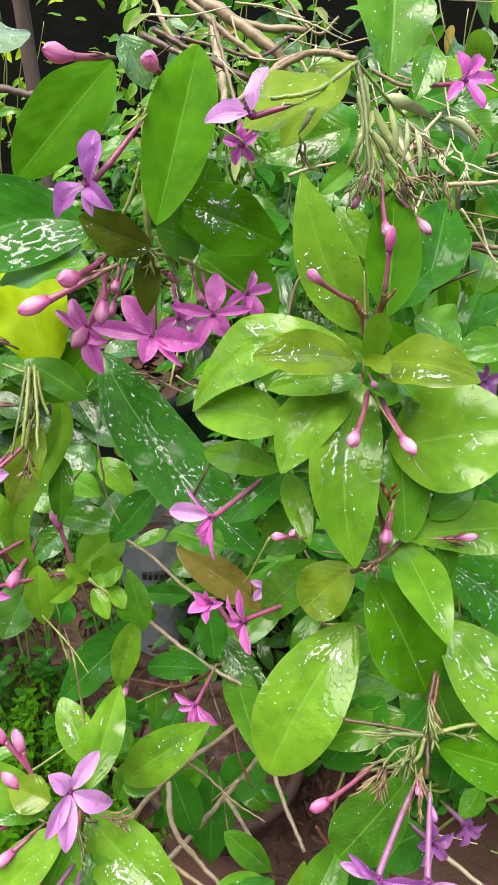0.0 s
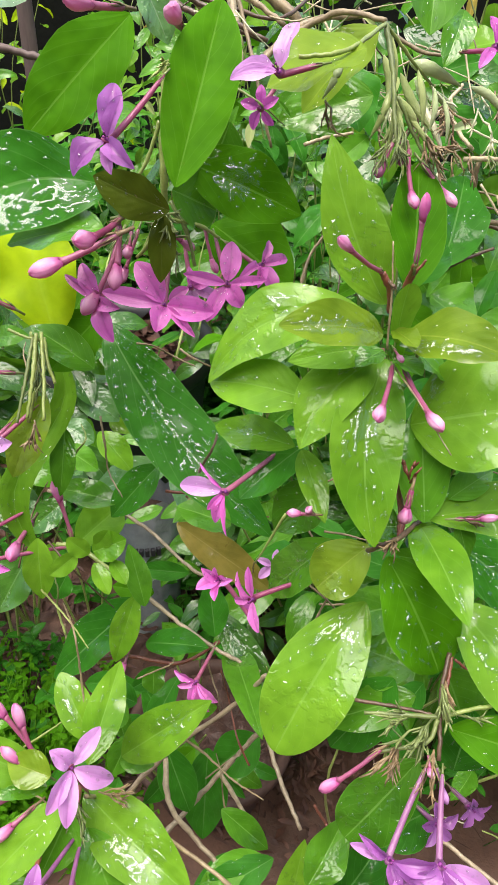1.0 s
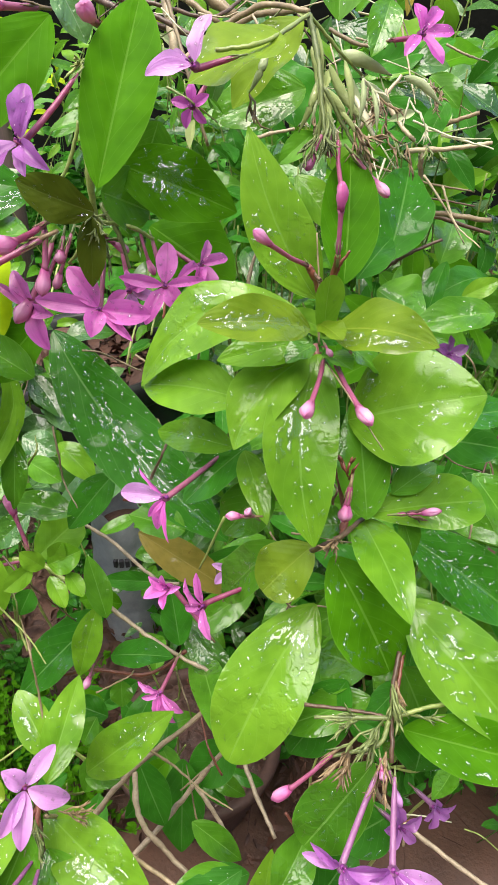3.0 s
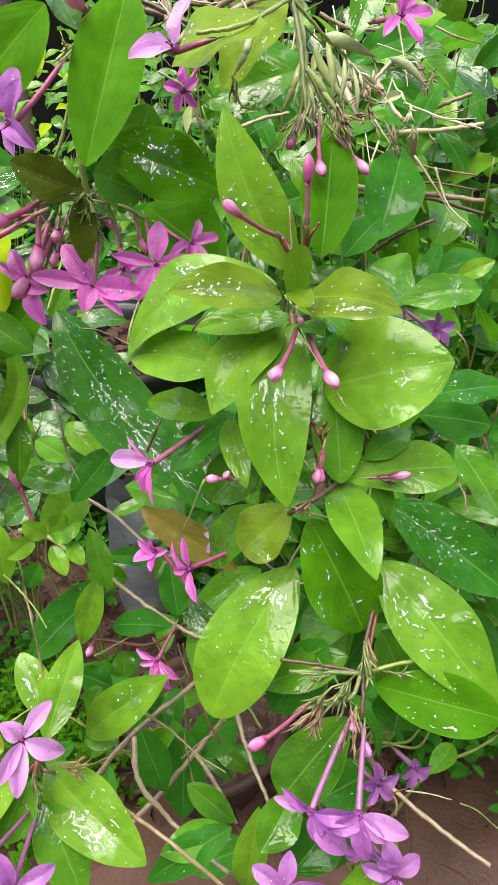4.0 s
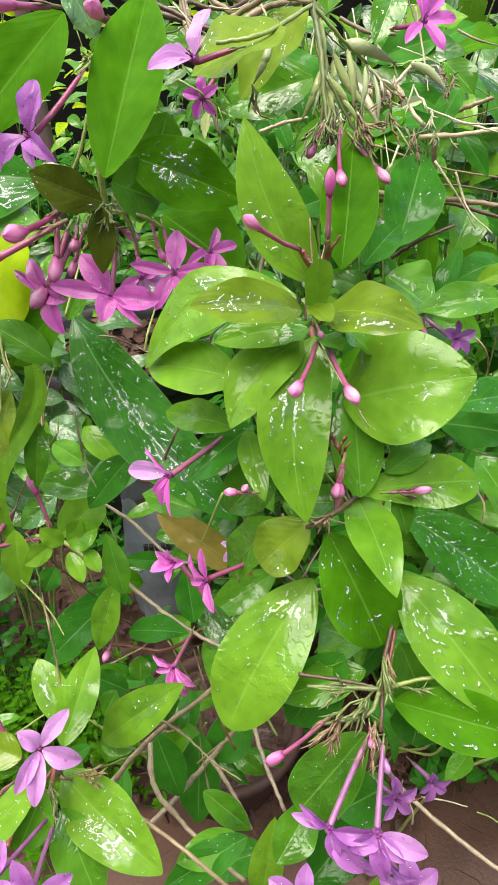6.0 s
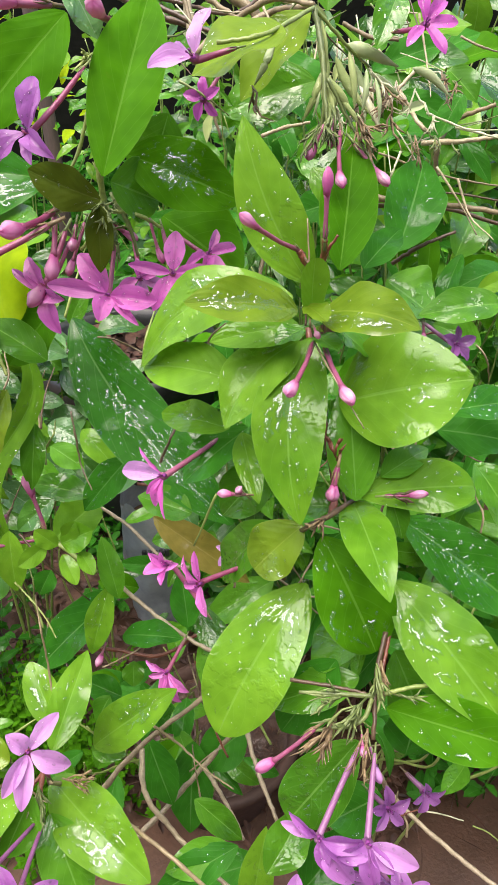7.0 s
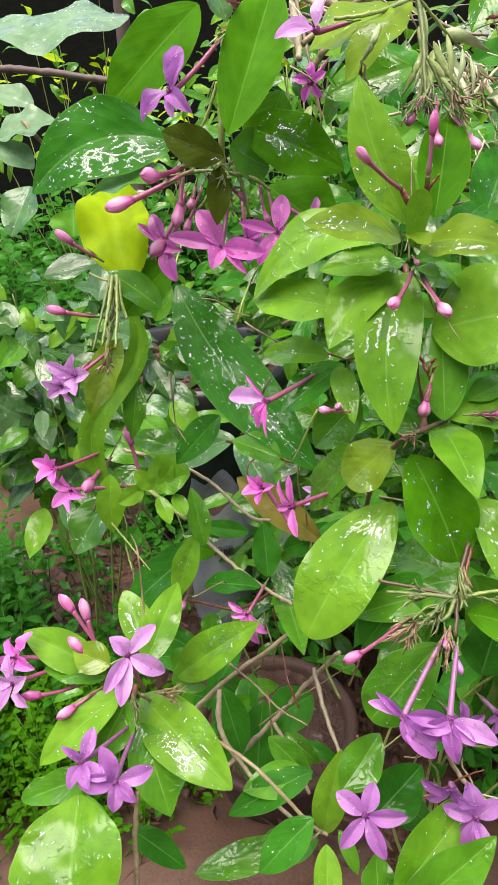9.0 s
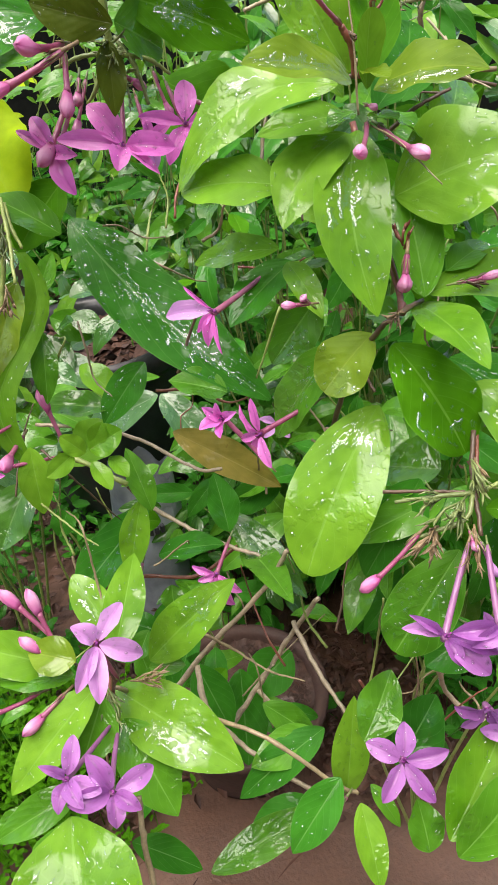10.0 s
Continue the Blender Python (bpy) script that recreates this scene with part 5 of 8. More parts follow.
flower(shrub, (-0.0838, 0.1951, 0.5377), (-0.0876, 0.1892, 0.5715), (0.27, -0.52, 0.81), 0.0212, 30, 'pale', angles=(50, -24, 263, 238, 137), tilts=(4, 0, 6, 8, 30), scales=((0.82, 1.05), (0.9, 1.0), (0.75, 1.12), (0.72, 1.05), (0.8, 0.62)))
flower(shrub, (-0.0869, 0.1792, 0.5290), (-0.0981, 0.1354, 0.5560), (0.12, -0.52, 0.84), 0.0160, 0, 'violet', angles=(80, -25, 255, 150, 300), tilts=(10, 15, 20, 40, 30), scales=((0.9, 1.0), (0.9, 0.9), (0.7, 0.7), (0.5, 0.8), (0.8, 0.8)))
flower(shrub, (-0.0852, 0.1777, 0.5263), (-0.0813, 0.1323, 0.5474), (0.37, -0.54, 0.75), 0.0175, 25, 'violet', angles=(112, 10, 175, 262, 310), tilts=(12, 4, 12, 15, 35), scales=((0.95, 1.0), (0.9, 1.0), (0.9, 0.9), (0.9, 0.7), (0.7, 0.7)))
flower(shrub, (-0.1233, 0.2045, 0.5490), (-0.1529, 0.1908, 0.5613), (-0.53, -0.62, 0.58), 0.0164, 0, 'pink')
flower(shrub, (-0.1233, 0.2037, 0.5476), (-0.1517, 0.1801, 0.5532), (-0.51, -0.79, 0.33), 0.0172, 30, 'pale')
bud(shrub, (-0.1042, 0.1961, 0.5605), (-0.1326, 0.2151, 0.5878), 0.0035, 'pink')
bud(shrub, (-0.1074, 0.1966, 0.5619), (-0.1181, 0.2118, 0.5892), 0.0035, 'pink')
bud(shrub, (-0.1024, 0.1938, 0.5564), (-0.1245, 0.1999, 0.5708), 0.0032, 'pink')
bud(shrub, (-0.1209, 0.1895, 0.5431), (-0.1474, 0.1771, 0.5472), 0.0031, 'pink')
bud(shrub, (-0.1066, 0.1827, 0.5484), (-0.1240, 0.1666, 0.5447), 0.0033, 'pink')
stem(shrub, [(-0.0900, 0.1997, 0.5344), (-0.0886, 0.1872, 0.5330), (-0.0870, 0.1727, 0.5280)], 0.0016, 0.0010, REDSTEM, name='flower_stalk')
stem(shrub, [(-0.0900, 0.1997, 0.5344), (-0.1012, 0.1793, 0.5320), (-0.1008, 0.1560, 0.5420)], 0.0012, 0.0010, REDSTEM, name='flower_stalk')
calyces(shrub, (-0.0889, 0.1913, 0.5398), (0.19, -0.90, -0.38), 16, 0.0160, 20, CALYX, spread=0.5)
calyces(shrub, (-0.0801, 0.1991, 0.5314), (0.86, -0.42, 0.30), 14, 0.0160, 21, DRY, spread=0.5)
stem(shrub, [(-0.0738, 0.1400, 0.5295), (-0.0731, 0.1253, 0.5148), (-0.0691, 0.1056, 0.4911)], 0.0012, 0.0014, TWIG)

# lower leaves and twigs
leaf(shrub, (-0.0758, 0.2383, 0.4981), (-0.0213, 0.2442, 0.5471), 0.0277, (-0.46, -0.66, 0.59), YOUNG, bend=0.08, fold=0.1, wet=8, pools=[(0.15, 0.65, 0.4, 0.16), (-0.3, 0.55, 0.25, 0.1)])
leaf(shrub, (-0.0770, 0.2378, 0.4936), (-0.0559, 0.2371, 0.4917), 0.0128, (0.06, -0.43, 0.90), MID)
stem(shrub, [(-0.0850, 0.2422, 0.4299), (-0.0541, 0.2566, 0.4671), (-0.0052, 0.2661, 0.5143), (0.0102, 0.2636, 0.5452)], 0.0019, 0.0014, BARETWIG)
stem(shrub, [(-0.0637, 0.2424, 0.3765), (-0.0444, 0.2597, 0.3832), (-0.0162, 0.2812, 0.4045), (0.0108, 0.2901, 0.4428), (0.0313, 0.2896, 0.4764)], 0.0021, 0.0016, BARETWIG)
stem(shrub, [(-0.0522, 0.2566, 0.4671), (-0.0477, 0.2341, 0.4518), (-0.0323, 0.2227, 0.4348), (-0.0131, 0.2065, 0.4282), (0.0107, 0.1903, 0.4214)], 0.0019, 0.0013, BARETWIG)
stem(shrub, [(-0.0162, 0.2812, 0.4045), (0.0017, 0.2627, 0.3858), (0.0143, 0.2435, 0.3751)], 0.0017, 0.0012, BARETWIG)
stem(shrub, [(0.0132, 0.2887, 0.4583), (0.0232, 0.2569, 0.4470), (0.0371, 0.2258, 0.4366)], 0.0017, 0.0013, BARETWIG)
stem(shrub, [(0.1099, 0.2728, 0.4140), (0.1307, 0.2898, 0.3497), (0.1615, 0.2608, 0.3418), (0.1988, 0.2263, 0.3431)], 0.0020, 0.0017, BARETWIG)
stem(shrub, [(-0.1244, 0.3139, 0.4824), (-0.0874, 0.3191, 0.4885), (-0.0464, 0.3173, 0.4844), (-0.0175, 0.3270, 0.4974)], 0.0014, 0.0012, REDSTEM)
stem(shrub, [(-0.0747, 0.3389, 0.5344), (-0.0433, 0.3188, 0.5216), (-0.0187, 0.3035, 0.5161), (0.0086, 0.2896, 0.5126)], 0.0015, 0.0012, BARETWIG)
stem(shrub, [(-0.1500, 0.4073, 0.5658), (-0.1083, 0.3951, 0.5642), (-0.0745, 0.3717, 0.5643), (-0.0377, 0.3339, 0.5609), (-0.0212, 0.3246, 0.5645)], 0.0014, 0.0011, BARETWIG)
leaf(shrub, (-0.0674, 0.3122, 0.5482), (-0.0792, 0.3352, 0.5820), 0.0167, (0.31, -0.73, 0.61), MID, bend=0.05)
leaf(shrub, (-0.0734, 0.3164, 0.5545), (-0.0875, 0.2974, 0.5100), 0.0195, (-0.10, -0.90, 0.42), YOUNG, wet=6, pools=[(0.3, 0.5, 0.4, 0.3)])
leaf(shrub, (-0.0715, 0.3284, 0.5367), (-0.1347, 0.3091, 0.4758), 0.0350, (-0.49, -0.54, 0.68), DARK, bend=0.05, wet=12)
leaf(shrub, (-0.0689, 0.3117, 0.5123), (-0.0253, 0.2978, 0.5257), 0.0223, (-0.32, -0.09, 0.94), DARK, wet=10)
leaf(shrub, (-0.0215, 0.3021, 0.5318), (-0.0269, 0.3235, 0.5630), 0.0210, (0.27, -0.77, 0.58), DARK)
leaf(shrub, (-0.0649, 0.3147, 0.4813), (-0.0650, 0.3042, 0.4661), 0.0166, (0.02, -0.82, 0.57), MID)
flower(shrub, (-0.0210, 0.2867, 0.5413), (-0.0323, 0.2714, 0.5266), (-0.2, -0.82, 0.35), 0.0175, 0, 'pink', angles=(166, 330, 300, 272, 200), tilts=(8, 10, 6, 20, 30), scales=((0.6, 0.85), (0.75, 1.0), (0.9, 1.15), (0.7, 0.8), (0.5, 0.6)))
bud(shrub, (-0.0793, 0.3071, 0.5113), (-0.0849, 0.2939, 0.5013), 0.0028, 'pink')
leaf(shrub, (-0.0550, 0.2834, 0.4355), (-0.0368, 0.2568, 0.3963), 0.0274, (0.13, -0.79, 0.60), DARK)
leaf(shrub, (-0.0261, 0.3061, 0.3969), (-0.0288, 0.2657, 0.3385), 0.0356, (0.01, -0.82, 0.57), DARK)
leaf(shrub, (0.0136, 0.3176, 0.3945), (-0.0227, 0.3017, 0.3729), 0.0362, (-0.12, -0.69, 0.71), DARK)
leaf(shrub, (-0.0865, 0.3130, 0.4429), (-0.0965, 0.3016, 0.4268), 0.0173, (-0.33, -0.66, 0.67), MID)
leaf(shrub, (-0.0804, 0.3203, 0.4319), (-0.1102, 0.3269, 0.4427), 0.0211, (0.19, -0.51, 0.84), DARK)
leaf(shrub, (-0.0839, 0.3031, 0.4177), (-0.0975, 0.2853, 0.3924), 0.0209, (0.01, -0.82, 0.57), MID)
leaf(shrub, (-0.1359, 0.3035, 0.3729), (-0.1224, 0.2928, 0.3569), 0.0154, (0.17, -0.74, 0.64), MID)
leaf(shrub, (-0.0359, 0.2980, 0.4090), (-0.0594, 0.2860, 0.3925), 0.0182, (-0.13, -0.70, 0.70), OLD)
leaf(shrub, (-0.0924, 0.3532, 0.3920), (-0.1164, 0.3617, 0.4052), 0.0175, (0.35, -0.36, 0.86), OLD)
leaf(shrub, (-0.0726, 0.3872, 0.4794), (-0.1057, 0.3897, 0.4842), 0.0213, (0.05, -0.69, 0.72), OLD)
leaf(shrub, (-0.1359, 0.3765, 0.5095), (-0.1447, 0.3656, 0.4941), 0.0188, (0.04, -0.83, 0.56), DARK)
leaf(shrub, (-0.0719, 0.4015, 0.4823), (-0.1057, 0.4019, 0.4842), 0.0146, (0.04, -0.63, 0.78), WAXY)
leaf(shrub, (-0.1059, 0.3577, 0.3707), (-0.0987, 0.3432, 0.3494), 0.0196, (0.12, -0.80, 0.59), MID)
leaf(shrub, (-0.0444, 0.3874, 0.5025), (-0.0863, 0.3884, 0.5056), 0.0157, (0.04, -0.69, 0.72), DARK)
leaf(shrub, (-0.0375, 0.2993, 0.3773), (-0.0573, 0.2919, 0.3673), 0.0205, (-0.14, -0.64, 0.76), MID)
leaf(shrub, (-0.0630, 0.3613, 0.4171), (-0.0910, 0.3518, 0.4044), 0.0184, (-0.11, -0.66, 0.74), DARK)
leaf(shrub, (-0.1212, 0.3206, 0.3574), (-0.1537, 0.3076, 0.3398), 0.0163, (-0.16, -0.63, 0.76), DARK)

# leaves low down before the black pot
leaf(shrub, (-0.0652, 0.4671, 0.5456), (-0.1347, 0.4716, 0.5103), 0.0357, (-0.40, -0.59, 0.71), GREY, wet=26)
leaf(shrub, (-0.0625, 0.4585, 0.5510), (-0.0267, 0.4182, 0.5101), 0.0286, (0.22, -0.59, 0.78), GREY, bend=0.08)
leaf(shrub, (-0.1147, 0.5140, 0.5404), (-0.0644, 0.5109, 0.5396), 0.0141, (-0.03, -0.62, 0.79), MID)
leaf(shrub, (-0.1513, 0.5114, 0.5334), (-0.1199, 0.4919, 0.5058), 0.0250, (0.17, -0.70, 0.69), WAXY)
leaf(shrub, (-0.0605, 0.4009, 0.5176), (-0.0183, 0.4035, 0.5250), 0.0200, (-0.10, -0.60, 0.79), MID, wet=10)
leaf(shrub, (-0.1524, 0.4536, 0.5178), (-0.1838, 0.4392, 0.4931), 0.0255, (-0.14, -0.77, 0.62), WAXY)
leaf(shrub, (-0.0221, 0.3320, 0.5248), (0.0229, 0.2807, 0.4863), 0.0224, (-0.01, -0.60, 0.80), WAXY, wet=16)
leaf(shrub, (0.0256, 0.3091, 0.1993), (-0.0388, 0.2991, 0.1788), 0.0362, (-0.23, -0.35, 0.91), DARK)
leaf(shrub, (-0.0542, 0.1575, 0.4184), (0.0136, 0.1812, 0.4249), 0.0206, (0.02, -0.31, 0.95), MID)
leaf(shrub, (-0.0895, 0.1577, 0.4611), (-0.0563, 0.1491, 0.4411), 0.0167, (0.43, -0.31, 0.85), DARK)
leaf(shrub, (-0.1600, 0.4982, 0.5651), (-0.1315, 0.4899, 0.5528), 0.0260, (0.13, -0.65, 0.75), GREY, belly=0.5)
leaf(shrub, (-0.1519, 0.4711, 0.5604), (-0.1233, 0.4605, 0.5446), 0.0223, (0.19, -0.62, 0.76), MID)
leaf(shrub, (-0.1200, 0.4618, 0.5830), (-0.0925, 0.4445, 0.5570), 0.0237, (0.30, -0.62, 0.73), YOUNG)
leaf(shrub, (-0.0605, 0.3636, 0.6254), (-0.0914, 0.3482, 0.5926), 0.0240, (-0.21, -0.79, 0.57), DARK, wet=30)
leaf(shrub, (-0.1364, 0.4084, 0.5743), (-0.1056, 0.3976, 0.5583), 0.0155, (0.28, -0.46, 0.84), MID, wet=8)
leaf(shrub, (-0.1284, 0.3389, 0.5779), (-0.1375, 0.3248, 0.5564), 0.0153, (0.05, -0.85, 0.53), YOUNG)
stem(shrub, [(-0.1112, 0.3140, 0.7418), (-0.1109, 0.2995, 0.7282), (-0.1128, 0.2855, 0.7101)], 0.0011, 0.0008, GREENSTEM, name='flower_stalk')
stem(shrub, [(-0.1090, 0.3151, 0.7414), (-0.1059, 0.2991, 0.7267), (-0.1046, 0.2840, 0.7099)], 0.001, 0.0008, GREENSTEM, name='flower_stalk')
stem(shrub, [(-0.1128, 0.3134, 0.7394), (-0.1145, 0.2966, 0.7244), (-0.1176, 0.2837, 0.7082)], 0.0009, 0.0007, CALYX, name='flower_stalk')
stem(shrub, [(-0.1077, 0.3139, 0.7392), (-0.1049, 0.3055, 0.7291), (-0.1015, 0.3008, 0.7210)], 0.001, 0.0008, GREENSTEM, name='flower_stalk')
stem(shrub, [(-0.1257, 0.3177, 0.7412), (-0.1169, 0.3149, 0.7388), (-0.1089, 0.3131, 0.7382)], 0.0008, 0.0007, GREENSTEM, name='flower_stalk')
calyces(shrub, (-0.1094, 0.2862, 0.7105), (0.0, -0.7, -0.7), 8, 0.012, 121, DRY, spread=0.5)

# hanging curled leaves
leaf(shrub, (-0.1280, 0.3855, 0.7062), (-0.1372, 0.3250, 0.5858), 0.0202, (0.27, -0.87, 0.42), YOUNG, sway=-0.10, wave=0.25, bend=0.03, fold=0.3, belly=0.62, wet=12)
leaf(shrub, (-0.0867, 0.3526, 0.6017), (-0.1311, 0.3647, 0.6034), 0.0212, (-0.07, -0.40, 0.91), MID)
leaf(shrub, (-0.1198, 0.3580, 0.5585), (-0.0928, 0.3813, 0.5731), 0.0324, (0.06, -0.58, 0.81), YOUNG, belly=0.5, blunt=0.6)
leaf(shrub, (-0.1532, 0.3617, 0.5478), (-0.1756, 0.3360, 0.5120), 0.0330, (-0.14, -0.76, 0.64), WAXY)
leaf(shrub, (-0.1780, 0.6714, 0.4679), (-0.2244, 0.6546, 0.4460), 0.0466, (-0.16, -0.60, 0.79), GREY)
leaf(shrub, (-0.2060, 0.6022, 0.4575), (-0.1598, 0.6045, 0.4588), 0.0325, (-0.00, -0.42, 0.91), WAXY)
leaf(shrub, (-0.1153, 0.3296, 0.6964), (-0.1393, 0.3200, 0.6463), 0.0256, (-0.32, -0.89, 0.32), OLIVE)
leaf(shrub, (-0.1309, 0.3177, 0.6018), (-0.1302, 0.3051, 0.5614), 0.0199, (0.11, -0.95, 0.30), YOUNG)
leaf(shrub, (-0.1180, 0.3637, 0.6523), (-0.1201, 0.3406, 0.6160), 0.0164, (0.23, -0.83, 0.51), MID)
stem(shrub, [(-0.1146, 0.3202, 0.7389), (-0.1181, 0.3271, 0.7121), (-0.1253, 0.3212, 0.6844)], 0.0016, 0.0012, GREENSTEM)
calyces(shrub, (-0.1109, 0.3155, 0.7304), (0.08, -0.83, -0.55), 12, 0.0200, 22, CALYX, spread=0.35)
bud(shrub, (-0.1284, 0.3259, 0.7123), (-0.1548, 0.3161, 0.7206), 0.0034, 'pink')
bud(shrub, (-0.1232, 0.3252, 0.7489), (-0.1434, 0.3207, 0.7650), 0.0032, 'pink')
flower(shrub, (-0.1221, 0.3252, 0.6904), (-0.1389, 0.3061, 0.6814), (-0.30, -0.91, 0.30), 0.0166, 0, 'pale', open_=0.6)
flower(shrub, (-0.1341, 0.3203, 0.6846), (-0.1456, 0.3026, 0.6771), (-0.30, -0.95, 0.09), 0.0124, 0, 'pale', open_=0.5)
flower(shrub, (-0.1140, 0.3238, 0.5892), (-0.1518, 0.3015, 0.5986), (-0.41, -0.84, 0.36), 0.0170, 0, 'pink', open_=0.5)
flower(shrub, (-0.1404, 0.3332, 0.6099), (-0.1637, 0.3076, 0.6111), (-0.31, -0.77, 0.56), 0.0150, 20, 'pink', open_=0.4)
bud(shrub, (-0.1147, 0.3341, 0.5870), (-0.1247, 0.3441, 0.6248), 0.0039, 'pink')
bud(shrub, (-0.1392, 0.3377, 0.5977), (-0.1443, 0.3019, 0.5978), 0.0045, 'pink')
leaf(shrub, (-0.0976, 0.3060, 0.6001), (-0.1088, 0.3043, 0.6146), 0.0127, (0.42, -0.88, 0.22), YOUNG, belly=0.5)
leaf(shrub, (-0.1043, 0.3057, 0.6010), (-0.1184, 0.2917, 0.5964), 0.0127, (0.52, -0.69, 0.50), YOUNG, belly=0.5)
leaf(shrub, (-0.0946, 0.3035, 0.5956), (-0.0841, 0.2884, 0.5848), 0.0112, (0.24, -0.46, 0.86), YOUNG, belly=0.5)
leaf(shrub, (-0.0954, 0.3070, 0.6013), (-0.0746, 0.3068, 0.6122), 0.0194, (-0.29, -0.79, 0.54), YOUNG, belly=0.5)
leaf(shrub, (-0.0925, 0.3084, 0.6031), (-0.0849, 0.3089, 0.6175), 0.0120, (-0.19, -0.97, 0.13), YOUNG, belly=0.5)
leaf(shrub, (-0.0843, 0.3053, 0.5965), (-0.0740, 0.2925, 0.5893), 0.0105, (0.12, -0.41, 0.90), YOUNG, belly=0.5)
stem(shrub, [(-0.1245, 0.3310, 0.5837), (-0.1096, 0.3311, 0.5810), (-0.0797, 0.3153, 0.5683)], 0.0016, 0.0016, GREENSTEM)

# leaves beyond the right-hand shoots
leaf(shrub, (0.1009, 0.2766, 0.6487), (0.1659, 0.2490, 0.6062), 0.0358, (0.17, -0.68, 0.71), DARK, wet=44, belly=0.5, pools=[(0, 0.45, 0.2, 0.3)])
leaf(shrub, (0.1257, 0.3174, 0.6893), (0.1796, 0.3388, 0.6829), 0.0218, (0.27, -0.42, 0.87), DARK, wet=30)
leaf(shrub, (0.1361, 0.2858, 0.6783), (0.1609, 0.2635, 0.6450), 0.0259, (0.35, -0.63, 0.69), MID, wet=6)
leaf(shrub, (0.1583, 0.3516, 0.7375), (0.1117, 0.3468, 0.7325), 0.0231, (-0.03, -0.57, 0.82), MID, wet=4)
leaf(shrub, (0.1046, 0.3862, 0.7545), (0.1267, 0.4483, 0.7908), 0.0378, (0.21, -0.55, 0.81), DARK, wet=4)
leaf(shrub, (0.0805, 0.3510, 0.7573), (0.1044, 0.3836, 0.7684), 0.0192, (0.14, -0.41, 0.90), DARK)
leaf(shrub, (0.0979, 0.3768, 0.7411), (0.1241, 0.3659, 0.7244), 0.0423, (0.30, -0.51, 0.81), MID)
leaf(shrub, (0.1539, 0.4440, 0.7308), (0.1735, 0.4853, 0.7546), 0.0298, (0.32, -0.58, 0.75), MID)
leaf(shrub, (0.1319, 0.3456, 0.6595), (0.1767, 0.3423, 0.6530), 0.0367, (0.10, -0.44, 0.89), DARK)
flower(shrub, (0.1181, 0.3640, 0.7218), (0.1344, 0.3476, 0.7151), (0.32, -0.83, 0.45), 0.0109, 0, 'violet', open_=0.6)
bud(shrub, (0.1191, 0.3659, 0.7245), (0.1200, 0.3566, 0.7110), 0.0020, 'pink')

# upper left: pale leaves and a bare branch against the dark
leaf(shrub, (-0.1694, 0.6290, 0.8723), (-0.3216, 0.6281, 0.8620), 0.1192, (-0.06, -0.25, 0.97), PALELEAF, bend=0.05, fold=-0.15, wet=10)
stem(shrub, [(-0.3968, 0.8108, 0.8295), (-0.3378, 0.8145, 0.8240), (-0.2590, 0.8177, 0.8137), (-0.2062, 0.8174, 0.8026)], 0.0042, 0.0036, POST)
stem(shrub, [(-0.3260, 0.7304, 0.7795), (-0.2940, 0.7163, 0.7499), (-0.2679, 0.7001, 0.7178)], 0.0022, 0.0020, TWIG)
leaf(shrub, (-0.2893, 0.7344, 0.7789), (-0.3557, 0.7160, 0.7615), 0.0626, (-0.12, -0.40, 0.91), PALELEAF)
leaf(shrub, (-0.3274, 0.7716, 0.7898), (-0.3791, 0.7759, 0.8071), 0.0379, (0.23, -0.53, 0.82), PALELEAF)
leaf(shrub, (-0.3116, 0.7049, 0.7344), (-0.3618, 0.7153, 0.7616), 0.0374, (0.33, -0.49, 0.80), PALELEAF)
leaf(shrub, (-0.3139, 0.6951, 0.7186), (-0.3330, 0.6643, 0.6714), 0.0464, (-0.14, -0.80, 0.58), GREY)
leaf(shrub, (-0.2104, 0.5251, 0.7083), (-0.2114, 0.5377, 0.7294), 0.0406, (0.10, -0.85, 0.51), MID)
stem(shrub, [(0.1339, 0.5488, 0.7800), (0.1676, 0.5544, 0.7890), (0.1822, 0.5193, 0.8010)], 0.0005, 0.0003, PALE, name='dry_stalk')
stem(shrub, [(0.0998, 0.5204, 0.8545), (0.1196, 0.5180, 0.8510), (0.1423, 0.5092, 0.8541)], 0.0007, 0.0003, STRAW, name='dry_stalk')
stem(shrub, [(0.0698, 0.5497, 0.7989), (0.0882, 0.5473, 0.7955), (0.0922, 0.5133, 0.7924)], 0.0005, 0.0003, STRAW, name='dry_stalk')
stem(shrub, [(0.1038, 0.4690, 0.8062), (0.1056, 0.4625, 0.7963), (0.1027, 0.4239, 0.7892)], 0.0004, 0.0003, PALE, name='dry_stalk')
stem(shrub, [(0.1581, 0.5592, 0.8021), (0.1438, 0.5477, 0.7844), (0.1296, 0.5326, 0.7640)], 0.0007, 0.0003, STRAW, name='dry_stalk')
stem(shrub, [(0.0745, 0.4595, 0.7729), (0.0708, 0.4452, 0.7512), (0.0603, 0.3922, 0.7364)], 0.0005, 0.0003, STRAW, name='dry_stalk')
stem(shrub, [(0.0674, 0.5829, 0.8489), (0.0629, 0.5640, 0.8201), (0.0696, 0.5731, 0.7908)], 0.0007, 0.0003, STRAW, name='dry_stalk')
stem(shrub, [(0.0935, 0.4523, 0.7695), (0.1125, 0.4513, 0.7681), (0.1199, 0.4357, 0.7717)], 0.0005, 0.0003, STRAW, name='dry_stalk')
stem(shrub, [(0.1224, 0.4380, 0.8188), (0.1461, 0.4328, 0.8110), (0.1527, 0.3921, 0.8175)], 0.0007, 0.0003, PALE, name='dry_stalk')
